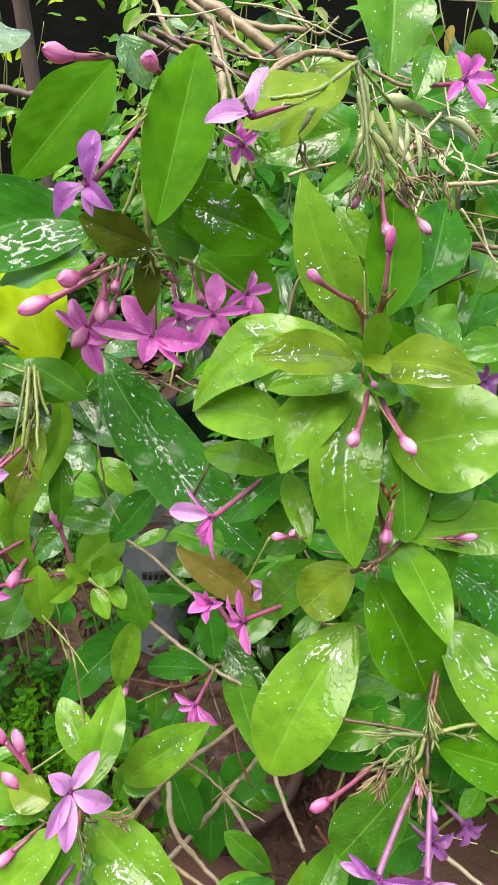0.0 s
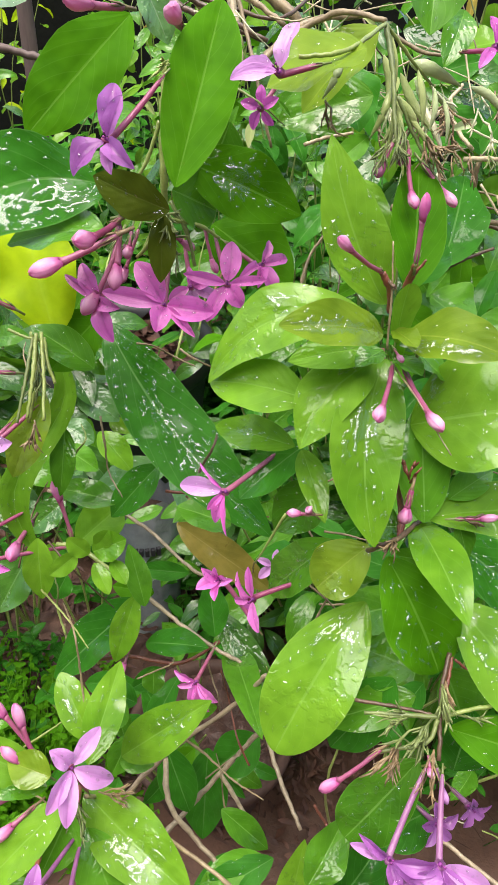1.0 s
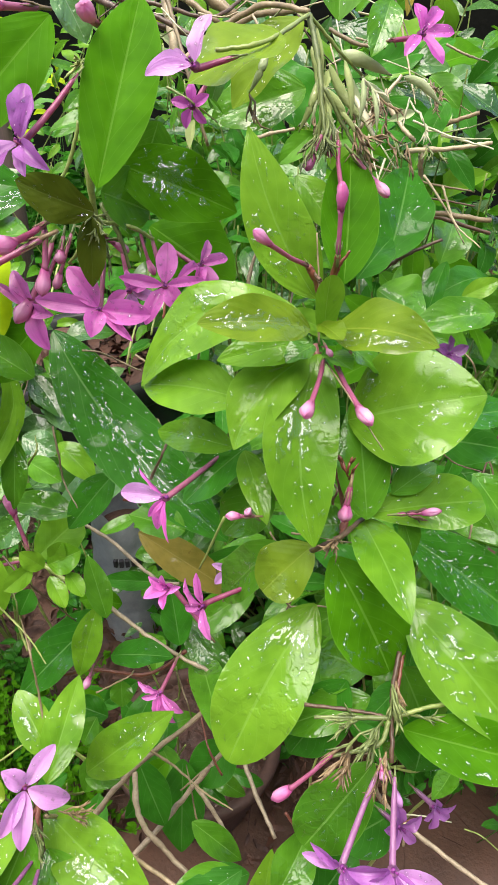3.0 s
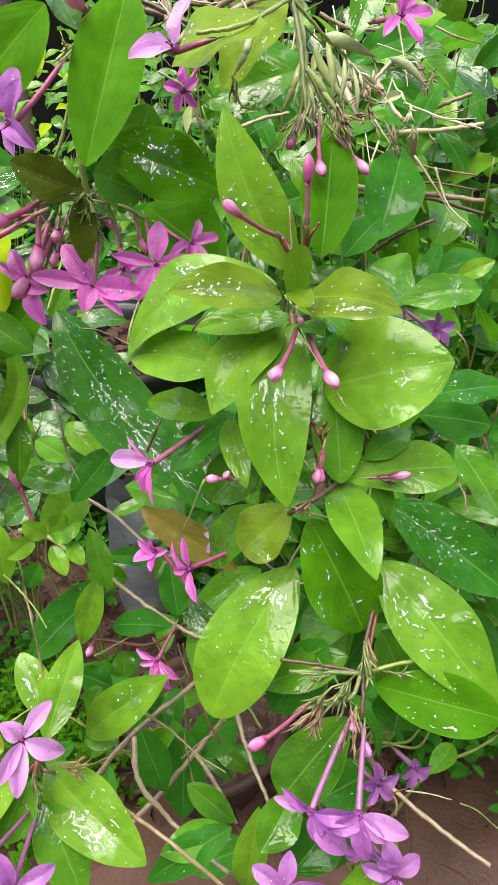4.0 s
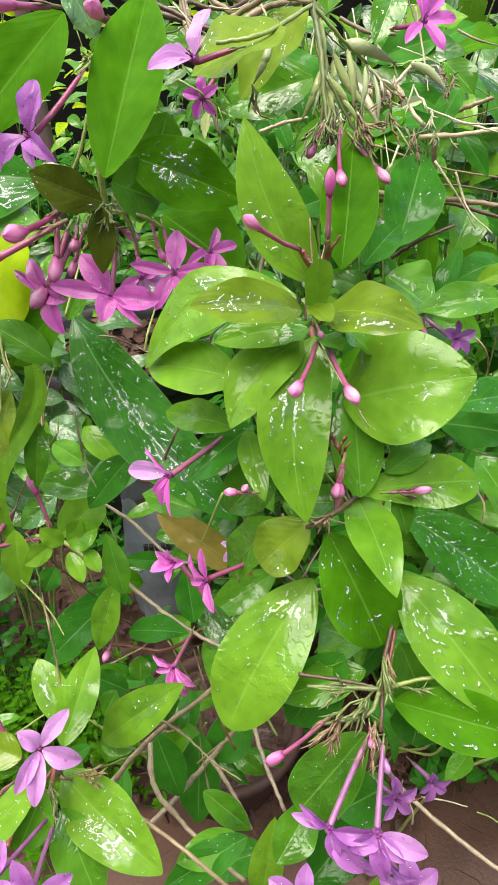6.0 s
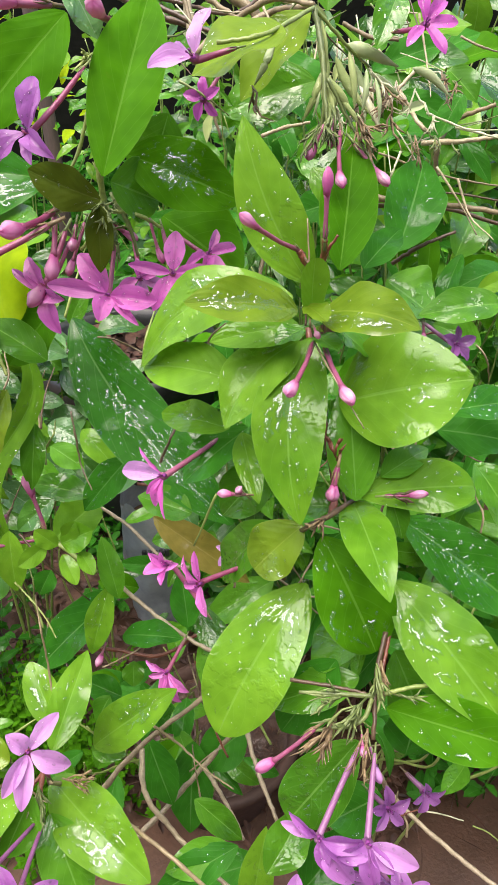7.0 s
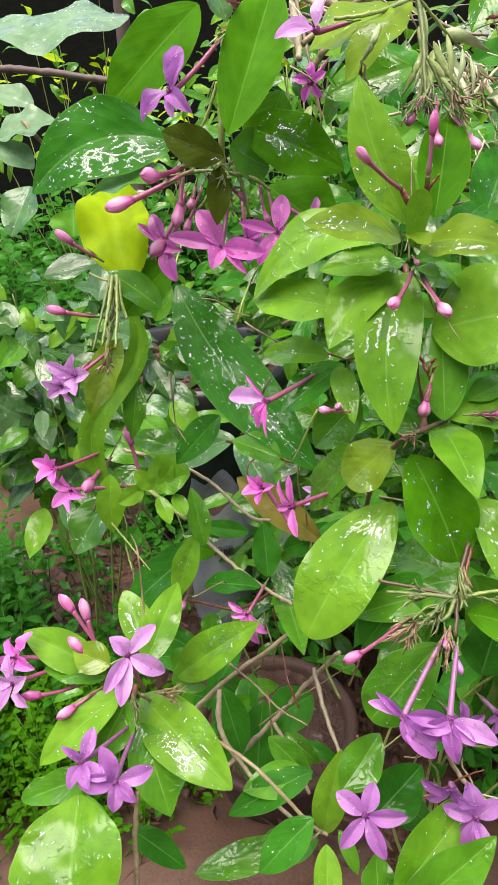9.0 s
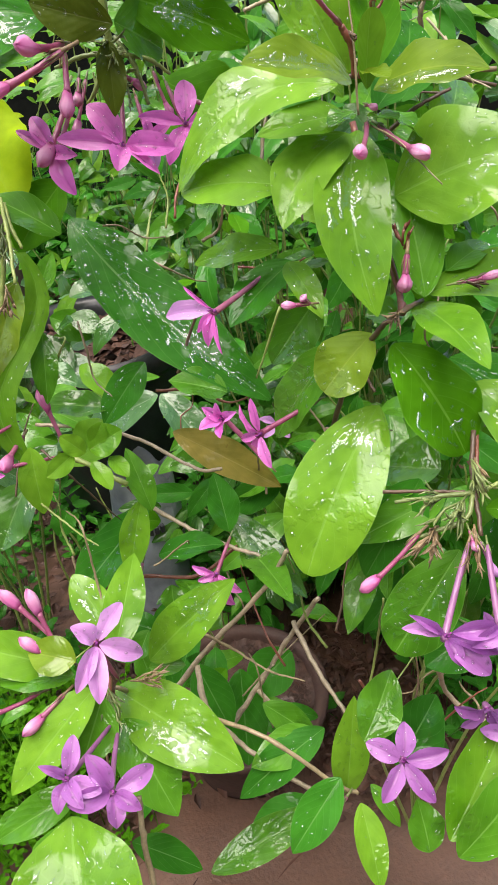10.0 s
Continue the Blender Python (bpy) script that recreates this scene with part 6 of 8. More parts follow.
stem(shrub, [(0.1585, 0.5681, 0.8203), (0.1772, 0.5642, 0.8145), (0.2142, 0.5981, 0.7965)], 0.0006, 0.0003, STRAW, name='dry_stalk')
stem(shrub, [(0.1137, 0.4599, 0.7936), (0.1075, 0.4511, 0.7801), (0.1088, 0.4754, 0.7658)], 0.0008, 0.0003, PALE, name='dry_stalk')
stem(shrub, [(0.1404, 0.4385, 0.8111), (0.1587, 0.4358, 0.8072), (0.1610, 0.4068, 0.8097)], 0.0008, 0.0003, PALE, name='dry_stalk')
stem(shrub, [(0.0753, 0.5628, 0.8155), (0.1029, 0.5607, 0.8127), (0.1281, 0.5750, 0.8109)], 0.0007, 0.0003, PALE, name='dry_stalk')
stem(shrub, [(0.1299, 0.5739, 0.7864), (0.1458, 0.5598, 0.7651), (0.1738, 0.5700, 0.7297)], 0.0006, 0.0003, PALE, name='dry_stalk')
stem(shrub, [(0.0818, 0.5082, 0.8522), (0.0861, 0.4978, 0.8364), (0.0931, 0.5182, 0.8197)], 0.0005, 0.0003, STRAW, name='dry_stalk')
stem(shrub, [(0.1353, 0.4522, 0.8083), (0.1626, 0.4547, 0.8124), (0.1845, 0.4418, 0.8247)], 0.0004, 0.0003, CALYX, name='dry_stalk')
stem(shrub, [(0.1250, 0.5081, 0.8649), (0.1299, 0.4919, 0.8403), (0.1284, 0.4595, 0.8243)], 0.0008, 0.0003, STRAW, name='dry_stalk')
stem(shrub, [(0.0771, 0.6002, 0.8178), (0.1103, 0.5968, 0.8130), (0.1409, 0.6232, 0.7965)], 0.0004, 0.0003, STRAW, name='dry_stalk')
stem(shrub, [(0.1074, 0.5259, 0.8133), (0.1256, 0.5212, 0.8063), (0.1365, 0.4781, 0.8136)], 0.0006, 0.0003, PALE, name='dry_stalk')
stem(shrub, [(0.1289, 0.4232, 0.7925), (0.1409, 0.4129, 0.7769), (0.1545, 0.4074, 0.7570)], 0.0008, 0.0003, STRAW, name='dry_stalk')
stem(shrub, [(0.0989, 0.4998, 0.7805), (0.0917, 0.4845, 0.7573), (0.0772, 0.4828, 0.7386)], 0.0005, 0.0003, CALYX, name='dry_stalk')
stem(shrub, [(0.0469, 0.5353, 0.8709), (0.0409, 0.5239, 0.8534), (0.0261, 0.5107, 0.8361)], 0.0007, 0.0003, PALE, name='dry_stalk')
stem(shrub, [(0.1476, 0.4435, 0.7809), (0.1552, 0.4308, 0.7617), (0.1650, 0.4074, 0.7542)], 0.0008, 0.0003, STRAW, name='dry_stalk')
stem(shrub, [(0.1146, 0.6024, 0.8652), (0.1369, 0.5999, 0.8616), (0.1634, 0.5771, 0.8601)], 0.0008, 0.0003, STRAW, name='dry_stalk')
stem(shrub, [(0.0771, 0.5374, 0.8501), (0.0764, 0.5275, 0.8350), (0.0735, 0.5560, 0.8208)], 0.0004, 0.0003, STRAW, name='dry_stalk')
stem(shrub, [(0.0791, 0.4884, 0.8215), (0.0808, 0.4770, 0.8041), (0.0740, 0.4382, 0.7986)], 0.0004, 0.0003, CALYX, name='dry_stalk')
calyces(shrub, (0.1216, 0.4687, 0.7987), (0.03, -0.98, -0.19), 5, 0.0160, 40, DRY, spread=0.4)
calyces(shrub, (0.1120, 0.4408, 0.8095), (0.15, -0.97, -0.20), 5, 0.0160, 41, CALYX, spread=0.4)
calyces(shrub, (0.1323, 0.4653, 0.8021), (-0.02, -0.98, -0.19), 5, 0.0160, 42, CALYX, spread=0.4)
calyces(shrub, (0.1269, 0.4233, 0.8374), (0.26, -0.94, -0.22), 5, 0.0160, 43, DRY, spread=0.4)
calyces(shrub, (0.1093, 0.4808, 0.8369), (0.06, -0.98, -0.19), 5, 0.0160, 44, CALYX, spread=0.4)
calyces(shrub, (0.1181, 0.3910, 0.8161), (-0.02, -0.98, -0.19), 5, 0.0160, 45, CALYX, spread=0.4)
calyces(shrub, (0.1370, 0.4307, 0.8048), (-0.06, -0.98, -0.19), 5, 0.0160, 46, CALYX, spread=0.4)
calyces(shrub, (0.1226, 0.4190, 0.8429), (0.25, -0.94, -0.22), 5, 0.0160, 47, DRY, spread=0.4)
calyces(shrub, (0.1296, 0.4740, 0.8369), (0.38, -0.89, -0.25), 5, 0.0160, 48, PALE, spread=0.4)
calyces(shrub, (0.1356, 0.4864, 0.8342), (-0.23, -0.95, -0.21), 5, 0.0160, 49, CALYX, spread=0.4)
calyces(shrub, (0.1450, 0.4905, 0.8310), (0.39, -0.88, -0.26), 5, 0.0160, 50, CALYX, spread=0.4)
calyces(shrub, (0.1412, 0.4586, 0.8340), (-0.07, -0.98, -0.20), 5, 0.0160, 51, DRY, spread=0.4)
calyces(shrub, (0.0900, 0.4513, 0.8324), (0.12, -0.97, -0.20), 5, 0.0160, 52, CALYX, spread=0.4)
calyces(shrub, (0.0907, 0.4572, 0.8378), (0.19, -0.96, -0.21), 5, 0.0160, 53, CALYX, spread=0.4)
stem(shrub, [(-0.0545, 0.5235, 0.8780), (-0.0249, 0.5193, 0.8719), (0.0081, 0.5036, 0.8666), (0.0312, 0.5347, 0.8777)], 0.0014, 0.0010, DARKTWIG)
stem(shrub, [(0.0259, 0.5970, 0.8997), (0.0505, 0.5811, 0.8757), (0.0670, 0.5877, 0.8861)], 0.0014, 0.0010, TWIG)
stem(shrub, [(0.1249, 0.6239, 0.7595), (0.1791, 0.6127, 0.7432), (0.2284, 0.6071, 0.7351)], 0.0010, 0.0008, TWIG)
stem(shrub, [(0.1249, 0.5995, 0.7225), (0.1791, 0.6046, 0.7309), (0.2284, 0.6003, 0.7248)], 0.0010, 0.0008, DARKTWIG)
stem(shrub, [(-0.0433, 0.5033, 0.8685), (-0.0255, 0.5029, 0.8681), (-0.0133, 0.4710, 0.8683)], 0.0007, 0.0003, PALE, name='dry_stalk', sides=6)
stem(shrub, [(0.0597, 0.5018, 0.8499), (0.0682, 0.5090, 0.8610), (0.0779, 0.4945, 0.8679)], 0.0007, 0.0003, CALYX, name='dry_stalk', sides=6)
stem(shrub, [(0.0506, 0.5635, 0.8893), (0.0594, 0.5576, 0.8804), (0.0746, 0.5643, 0.8738)], 0.0004, 0.0003, STRAW, name='dry_stalk', sides=6)
stem(shrub, [(-0.0607, 0.5911, 0.8891), (-0.0488, 0.5814, 0.8745), (-0.0378, 0.5904, 0.8559)], 0.0004, 0.0003, DARKTWIG, name='dry_stalk', sides=6)
stem(shrub, [(-0.0563, 0.4665, 0.8900), (-0.0353, 0.4660, 0.8895), (-0.0095, 0.4806, 0.8940)], 0.0007, 0.0003, PALE, name='dry_stalk', sides=6)
stem(shrub, [(0.1041, 0.5865, 0.8683), (0.1237, 0.5732, 0.8484), (0.1378, 0.5547, 0.8336)], 0.0007, 0.0003, CALYX, name='dry_stalk', sides=6)
stem(shrub, [(0.0777, 0.4899, 0.8414), (0.0930, 0.4942, 0.8481), (0.1105, 0.5153, 0.8543)], 0.0006, 0.0003, STRAW, name='dry_stalk', sides=6)
stem(shrub, [(-0.0765, 0.5991, 0.8837), (-0.0616, 0.5968, 0.8803), (-0.0490, 0.5880, 0.8750)], 0.0005, 0.0003, DARKTWIG, name='dry_stalk', sides=6)
stem(shrub, [(0.0005, 0.4250, 0.8718), (0.0133, 0.4239, 0.8703), (0.0215, 0.4232, 0.8726)], 0.0006, 0.0003, STRAW, name='dry_stalk', sides=6)
stem(shrub, [(-0.0098, 0.5145, 0.8882), (-0.0056, 0.5062, 0.8756), (0.0051, 0.4922, 0.8688)], 0.0008, 0.0003, STRAW, name='dry_stalk', sides=6)
stem(shrub, [(0.0885, 0.5334, 0.8637), (0.0941, 0.5179, 0.8402), (0.1061, 0.5188, 0.8166)], 0.0005, 0.0003, PALE, name='dry_stalk', sides=6)
stem(shrub, [(0.1071, 0.5721, 0.8520), (0.1328, 0.5704, 0.8497), (0.1492, 0.5490, 0.8518)], 0.0005, 0.0003, STRAW, name='dry_stalk', sides=6)
stem(shrub, [(0.1032, 0.5215, 0.8447), (0.1135, 0.5150, 0.8349), (0.1159, 0.5051, 0.8275)], 0.0008, 0.0003, STRAW, name='dry_stalk', sides=6)
stem(shrub, [(0.0275, 0.4183, 0.8729), (0.0364, 0.4081, 0.8576), (0.0416, 0.4045, 0.8450)], 0.0008, 0.0003, STRAW, name='dry_stalk', sides=6)
stem(shrub, [(-0.0205, 0.5197, 0.8375), (-0.0090, 0.5171, 0.8337), (0.0004, 0.5330, 0.8272)], 0.0004, 0.0003, DARKTWIG, name='dry_stalk', sides=6)
stem(shrub, [(0.0263, 0.4399, 0.8588), (0.0433, 0.4478, 0.8710), (0.0550, 0.4349, 0.8856)], 0.0005, 0.0003, CALYX, name='dry_stalk', sides=6)
stem(shrub, [(0.0934, 0.4404, 0.8950), (0.1031, 0.4283, 0.8768), (0.1090, 0.4132, 0.8602)], 0.0005, 0.0003, DARKTWIG, name='dry_stalk', sides=6)
stem(shrub, [(0.0684, 0.5834, 0.8684), (0.0896, 0.5862, 0.8729), (0.1185, 0.6114, 0.8758)], 0.0005, 0.0003, STRAW, name='dry_stalk', sides=6)
stem(shrub, [(-0.0410, 0.4849, 0.8660), (-0.0304, 0.4748, 0.8507), (-0.0147, 0.4631, 0.8362)], 0.0007, 0.0003, DARKTWIG, name='dry_stalk', sides=6)
stem(shrub, [(0.1383, 0.4479, 0.8565), (0.1515, 0.4443, 0.8511), (0.1714, 0.4682, 0.8459)], 0.0008, 0.0003, STRAW, name='dry_stalk', sides=6)
stem(shrub, [(0.0275, 0.5839, 0.8736), (0.0541, 0.5796, 0.8674), (0.0788, 0.5829, 0.8644)], 0.0006, 0.0003, STRAW, name='dry_stalk', sides=6)
stem(shrub, [(0.0918, 0.4706, 0.8515), (0.1013, 0.4752, 0.8587), (0.1104, 0.4541, 0.8628)], 0.0005, 0.0003, CALYX, name='dry_stalk', sides=6)
stem(shrub, [(-0.0068, 0.4328, 0.8963), (0.0090, 0.4318, 0.8949), (0.0294, 0.4182, 0.8902)], 0.0007, 0.0003, STRAW, name='dry_stalk', sides=6)
stem(shrub, [(-0.0173, 0.4157, 0.8745), (-0.0077, 0.4096, 0.8654), (0.0011, 0.4210, 0.8580)], 0.0004, 0.0003, PALE, name='dry_stalk', sides=6)
stem(shrub, [(0.0712, 0.5050, 0.8899), (0.0894, 0.4991, 0.8811), (0.1057, 0.4740, 0.8729)], 0.0006, 0.0003, PALE, name='dry_stalk', sides=6)
stem(shrub, [(0.0339, 0.5722, 0.8345), (0.0640, 0.5695, 0.8306), (0.0959, 0.5837, 0.8182)], 0.0006, 0.0003, STRAW, name='dry_stalk', sides=6)
stem(shrub, [(-0.0281, 0.5648, 0.8995), (-0.0147, 0.5521, 0.8804), (0.0009, 0.5187, 0.8624)], 0.0007, 0.0003, CALYX, name='dry_stalk', sides=6)
stem(shrub, [(0.0540, 0.4808, 0.8756), (0.0639, 0.4691, 0.8579), (0.0811, 0.4836, 0.8429)], 0.0007, 0.0003, DARKTWIG, name='dry_stalk', sides=6)
stem(shrub, [(0.0157, 0.4315, 0.8915), (0.0323, 0.4287, 0.8875), (0.0549, 0.4383, 0.8786)], 0.0008, 0.0003, PALE, name='dry_stalk', sides=6)
stem(shrub, [(0.1135, 0.4949, 0.8447), (0.1268, 0.4920, 0.8405), (0.1498, 0.4990, 0.8308)], 0.0004, 0.0003, PALE, name='dry_stalk', sides=6)
stem(shrub, [(0.1166, 0.5264, 0.8985), (0.1380, 0.5252, 0.8970), (0.1635, 0.5380, 0.8959)], 0.0006, 0.0003, STRAW, name='dry_stalk', sides=6)
stem(shrub, [(0.0545, 0.5190, 0.8382), (0.0712, 0.5187, 0.8380), (0.0827, 0.4888, 0.8387)], 0.0004, 0.0003, CALYX, name='dry_stalk', sides=6)
stem(shrub, [(0.0804, 0.5665, 0.8266), (0.1020, 0.5554, 0.8099), (0.1276, 0.5313, 0.8025)], 0.0004, 0.0003, STRAW, name='dry_stalk', sides=6)
stem(shrub, [(0.0927, 0.5384, 0.8220), (0.1228, 0.5396, 0.8241), (0.1436, 0.5227, 0.8304)], 0.0006, 0.0003, STRAW, name='dry_stalk', sides=6)
stem(shrub, [(-0.0157, 0.3926, 0.8422), (-0.0038, 0.3887, 0.8364), (0.0098, 0.3924, 0.8255)], 0.0008, 0.0003, CALYX, name='dry_stalk', sides=6)
stem(shrub, [(0.0172, 0.5609, 0.8912), (0.0388, 0.5564, 0.8846), (0.0601, 0.5351, 0.8837)], 0.0005, 0.0003, CALYX, name='dry_stalk', sides=6)
stem(shrub, [(0.1087, 0.5047, 0.8947), (0.1106, 0.4903, 0.8729), (0.1180, 0.4819, 0.8524)], 0.0007, 0.0003, DARKTWIG, name='dry_stalk', sides=6)
stem(shrub, [(0.0212, 0.4688, 0.8714), (0.0333, 0.4742, 0.8797), (0.0518, 0.5132, 0.8883)], 0.0005, 0.0003, STRAW, name='dry_stalk', sides=6)
stem(shrub, [(-0.0390, 0.4993, 0.8788), (-0.0220, 0.4988, 0.8783), (-0.0025, 0.5151, 0.8719)], 0.0005, 0.0003, STRAW, name='dry_stalk', sides=6)
stem(shrub, [(-0.0567, 0.4696, 0.8669), (-0.0385, 0.4777, 0.8796), (-0.0265, 0.5174, 0.8934)], 0.0005, 0.0003, DARKTWIG, name='dry_stalk', sides=6)
stem(shrub, [(0.1149, 0.4934, 0.9002), (0.1189, 0.4818, 0.8826), (0.1261, 0.4773, 0.8676)], 0.0006, 0.0003, CALYX, name='dry_stalk', sides=6)
stem(shrub, [(0.1364, 0.5674, 0.8320), (0.1569, 0.5743, 0.8427), (0.1670, 0.5583, 0.8619)], 0.0004, 0.0003, STRAW, name='dry_stalk', sides=6)
stem(shrub, [(-0.0339, 0.6007, 0.8717), (-0.0201, 0.6064, 0.8806), (-0.0112, 0.6410, 0.8850)], 0.0006, 0.0003, STRAW, name='dry_stalk', sides=6)
stem(shrub, [(-0.0473, 0.4965, 0.8565), (-0.0283, 0.4956, 0.8553), (-0.0151, 0.4691, 0.8619)], 0.0007, 0.0003, CALYX, name='dry_stalk', sides=6)
leaf(shrub, (-0.0808, 0.5404, 0.8126), (-0.0733, 0.5348, 0.8041), 0.0050, (-0.03, -0.84, 0.53), POD, fold=0.7)
leaf(shrub, (0.0537, 0.4679, 0.8725), (0.0643, 0.4631, 0.8654), 0.0034, (-0.06, -0.87, 0.49), POD, fold=0.7)
leaf(shrub, (-0.0411, 0.4635, 0.8095), (-0.0431, 0.4576, 0.8006), 0.0060, (0.28, -0.83, 0.48), MID, fold=0.7)
leaf(shrub, (0.0057, 0.3896, 0.8374), (0.0123, 0.3851, 0.8306), 0.0027, (-0.09, -0.87, 0.49), MID, fold=0.7)
leaf(shrub, (0.1420, 0.5841, 0.8886), (0.1275, 0.5766, 0.8770), 0.0041, (-0.19, -0.70, 0.69), MID, fold=0.7)
leaf(shrub, (0.0400, 0.4906, 0.8927), (0.0484, 0.4851, 0.8845), 0.0068, (0.27, -0.65, 0.71), POD, fold=0.7)
leaf(shrub, (-0.0263, 0.5226, 0.8564), (-0.0128, 0.5154, 0.8455), 0.0053, (0.06, -0.80, 0.60), CREAM, fold=0.7)
leaf(shrub, (0.1401, 0.5482, 0.8826), (0.1357, 0.5370, 0.8655), 0.0069, (-0.23, -0.78, 0.57), TAN, fold=0.7)
leaf(shrub, (-0.0353, 0.4112, 0.8706), (-0.0307, 0.4038, 0.8594), 0.0047, (-0.25, -0.85, 0.46), POD, fold=0.7)
leaf(shrub, (0.1165, 0.4140, 0.8271), (0.1014, 0.4115, 0.8230), 0.0057, (0.03, -0.90, 0.44), CREAM, fold=0.7)
leaf(shrub, (-0.0580, 0.5097, 0.8630), (-0.0753, 0.5069, 0.8585), 0.0051, (-0.09, -0.66, 0.75), TAN, fold=0.7)
leaf(shrub, (0.1025, 0.5052, 0.8837), (0.1179, 0.5021, 0.8790), 0.0044, (0.02, -0.80, 0.61), TAN, fold=0.7)
leaf(shrub, (-0.0048, 0.4660, 0.8153), (-0.0077, 0.4561, 0.8002), 0.0067, (-0.26, -0.78, 0.56), POD, fold=0.7)
leaf(shrub, (0.0914, 0.5003, 0.8855), (0.0959, 0.4960, 0.8790), 0.0061, (-0.01, -0.84, 0.55), CREAM, fold=0.7)
leaf(shrub, (0.1059, 0.5079, 0.8923), (0.0938, 0.5055, 0.8884), 0.0050, (-0.05, -0.77, 0.64), MID, fold=0.7)
leaf(shrub, (-0.0566, 0.5714, 0.8837), (-0.0544, 0.5642, 0.8728), 0.0057, (0.07, -0.83, 0.56), MID, fold=0.7)
leaf(shrub, (-0.0056, 0.5725, 0.8794), (-0.0195, 0.5688, 0.8736), 0.0072, (-0.01, -0.83, 0.56), TAN, fold=0.7)
leaf(shrub, (0.1081, 0.4748, 0.8653), (0.1069, 0.4698, 0.8577), 0.0032, (0.03, -0.84, 0.55), POD, fold=0.7)
leaf(shrub, (-0.0568, 0.4808, 0.8896), (-0.0714, 0.4750, 0.8806), 0.0057, (-0.20, -0.65, 0.74), POD, fold=0.7)
leaf(shrub, (-0.0146, 0.4824, 0.8202), (-0.0194, 0.4740, 0.8074), 0.0045, (-0.28, -0.75, 0.60), MID, fold=0.7)
leaf(shrub, (0.1376, 0.4764, 0.8209), (0.1406, 0.4661, 0.8052), 0.0044, (-0.29, -0.82, 0.49), MID, fold=0.7)
leaf(shrub, (0.0666, 0.4004, 0.8492), (0.0639, 0.3944, 0.8401), 0.0041, (-0.08, -0.82, 0.56), POD, fold=0.7)
leaf(shrub, (0.1332, 0.4930, 0.8169), (0.0960, 0.5011, 0.8289), 0.0208, (0.09, -0.68, 0.73), MID)
leaf(shrub, (0.1476, 0.4607, 0.8259), (0.1334, 0.4463, 0.8039), 0.0158, (-0.30, -0.70, 0.65), DARK)
leaf(shrub, (0.1106, 0.4696, 0.8040), (0.0811, 0.4685, 0.8019), 0.0162, (-0.01, -0.79, 0.62), MID)
leaf(shrub, (0.0774, 0.4829, 0.7922), (0.0645, 0.4642, 0.7636), 0.0172, (-0.34, -0.71, 0.62), WAXY)
leaf(shrub, (0.1308, 0.5061, 0.8403), (0.1598, 0.5054, 0.8395), 0.0200, (0.00, -0.66, 0.75), WAXY)
leaf(shrub, (0.1134, 0.4776, 0.8247), (0.1480, 0.4659, 0.8071), 0.0166, (-0.01, -0.84, 0.54), DARK)
leaf(shrub, (0.1441, 0.4927, 0.8357), (0.1622, 0.4813, 0.8186), 0.0233, (0.09, -0.79, 0.61), MID)
leaf(shrub, (0.0758, 0.5256, 0.8198), (0.0821, 0.5101, 0.7963), 0.0222, (-0.01, -0.84, 0.55), DARK)
leaf(shrub, (0.0761, 0.5163, 0.7988), (0.0503, 0.5043, 0.7803), 0.0169, (0.02, -0.85, 0.52), MID)
leaf(shrub, (0.0992, 0.5634, 0.8596), (0.1396, 0.5504, 0.8404), 0.0220, (0.03, -0.80, 0.60), WAXY)

# thin twigs and dead stalks inside the shrub
stem(shrub, [(-0.0099, 0.2267, 0.4367), (-0.0136, 0.2378, 0.4529), (-0.0153, 0.2411, 0.4756), (-0.0189, 0.2590, 0.4677)], 0.0006, 0.0004, TWIG, name='twig', sides=6)
stem(shrub, [(-0.0164, 0.3527, 0.6996), (-0.0063, 0.3561, 0.7042), (-0.0019, 0.3505, 0.7183), (0.0074, 0.3442, 0.7297)], 0.0010, 0.0004, TWIG, name='twig', sides=6)
stem(shrub, [(-0.1350, 0.3828, 0.6030), (-0.1297, 0.3959, 0.6217), (-0.1320, 0.4158, 0.6416), (-0.1248, 0.4186, 0.6605)], 0.0007, 0.0004, TWIG, name='twig', sides=6)
stem(shrub, [(-0.1207, 0.3079, 0.5242), (-0.1264, 0.3177, 0.5387), (-0.1242, 0.3179, 0.5559), (-0.1306, 0.3311, 0.5633)], 0.0009, 0.0004, GREENSTEM, name='twig', sides=6)
stem(shrub, [(-0.1320, 0.3413, 0.4954), (-0.1295, 0.3330, 0.4833), (-0.1241, 0.3303, 0.4694), (-0.1164, 0.3204, 0.4662)], 0.0010, 0.0004, TWIG, name='twig', sides=6)
stem(shrub, [(-0.0566, 0.3602, 0.6062), (-0.0305, 0.3593, 0.6039), (-0.0107, 0.3615, 0.5903), (0.0101, 0.3222, 0.6189)], 0.0011, 0.0004, REDSTEM, name='twig', sides=6)
stem(shrub, [(0.1751, 0.3516, 0.5719), (0.1767, 0.3590, 0.5825), (0.1749, 0.3749, 0.5852), (0.1597, 0.3414, 0.6261)], 0.0008, 0.0004, TWIG, name='twig', sides=6)
stem(shrub, [(0.0293, 0.2821, 0.6060), (0.0425, 0.2764, 0.5972), (0.0483, 0.2734, 0.5922), (0.0602, 0.2771, 0.5742)], 0.0007, 0.0004, TWIG, name='twig', sides=6)
stem(shrub, [(-0.0269, 0.3212, 0.4803), (-0.0226, 0.3131, 0.4685), (-0.0187, 0.3025, 0.4666), (-0.0179, 0.3127, 0.4345)], 0.0007, 0.0004, TWIG, name='twig', sides=6)
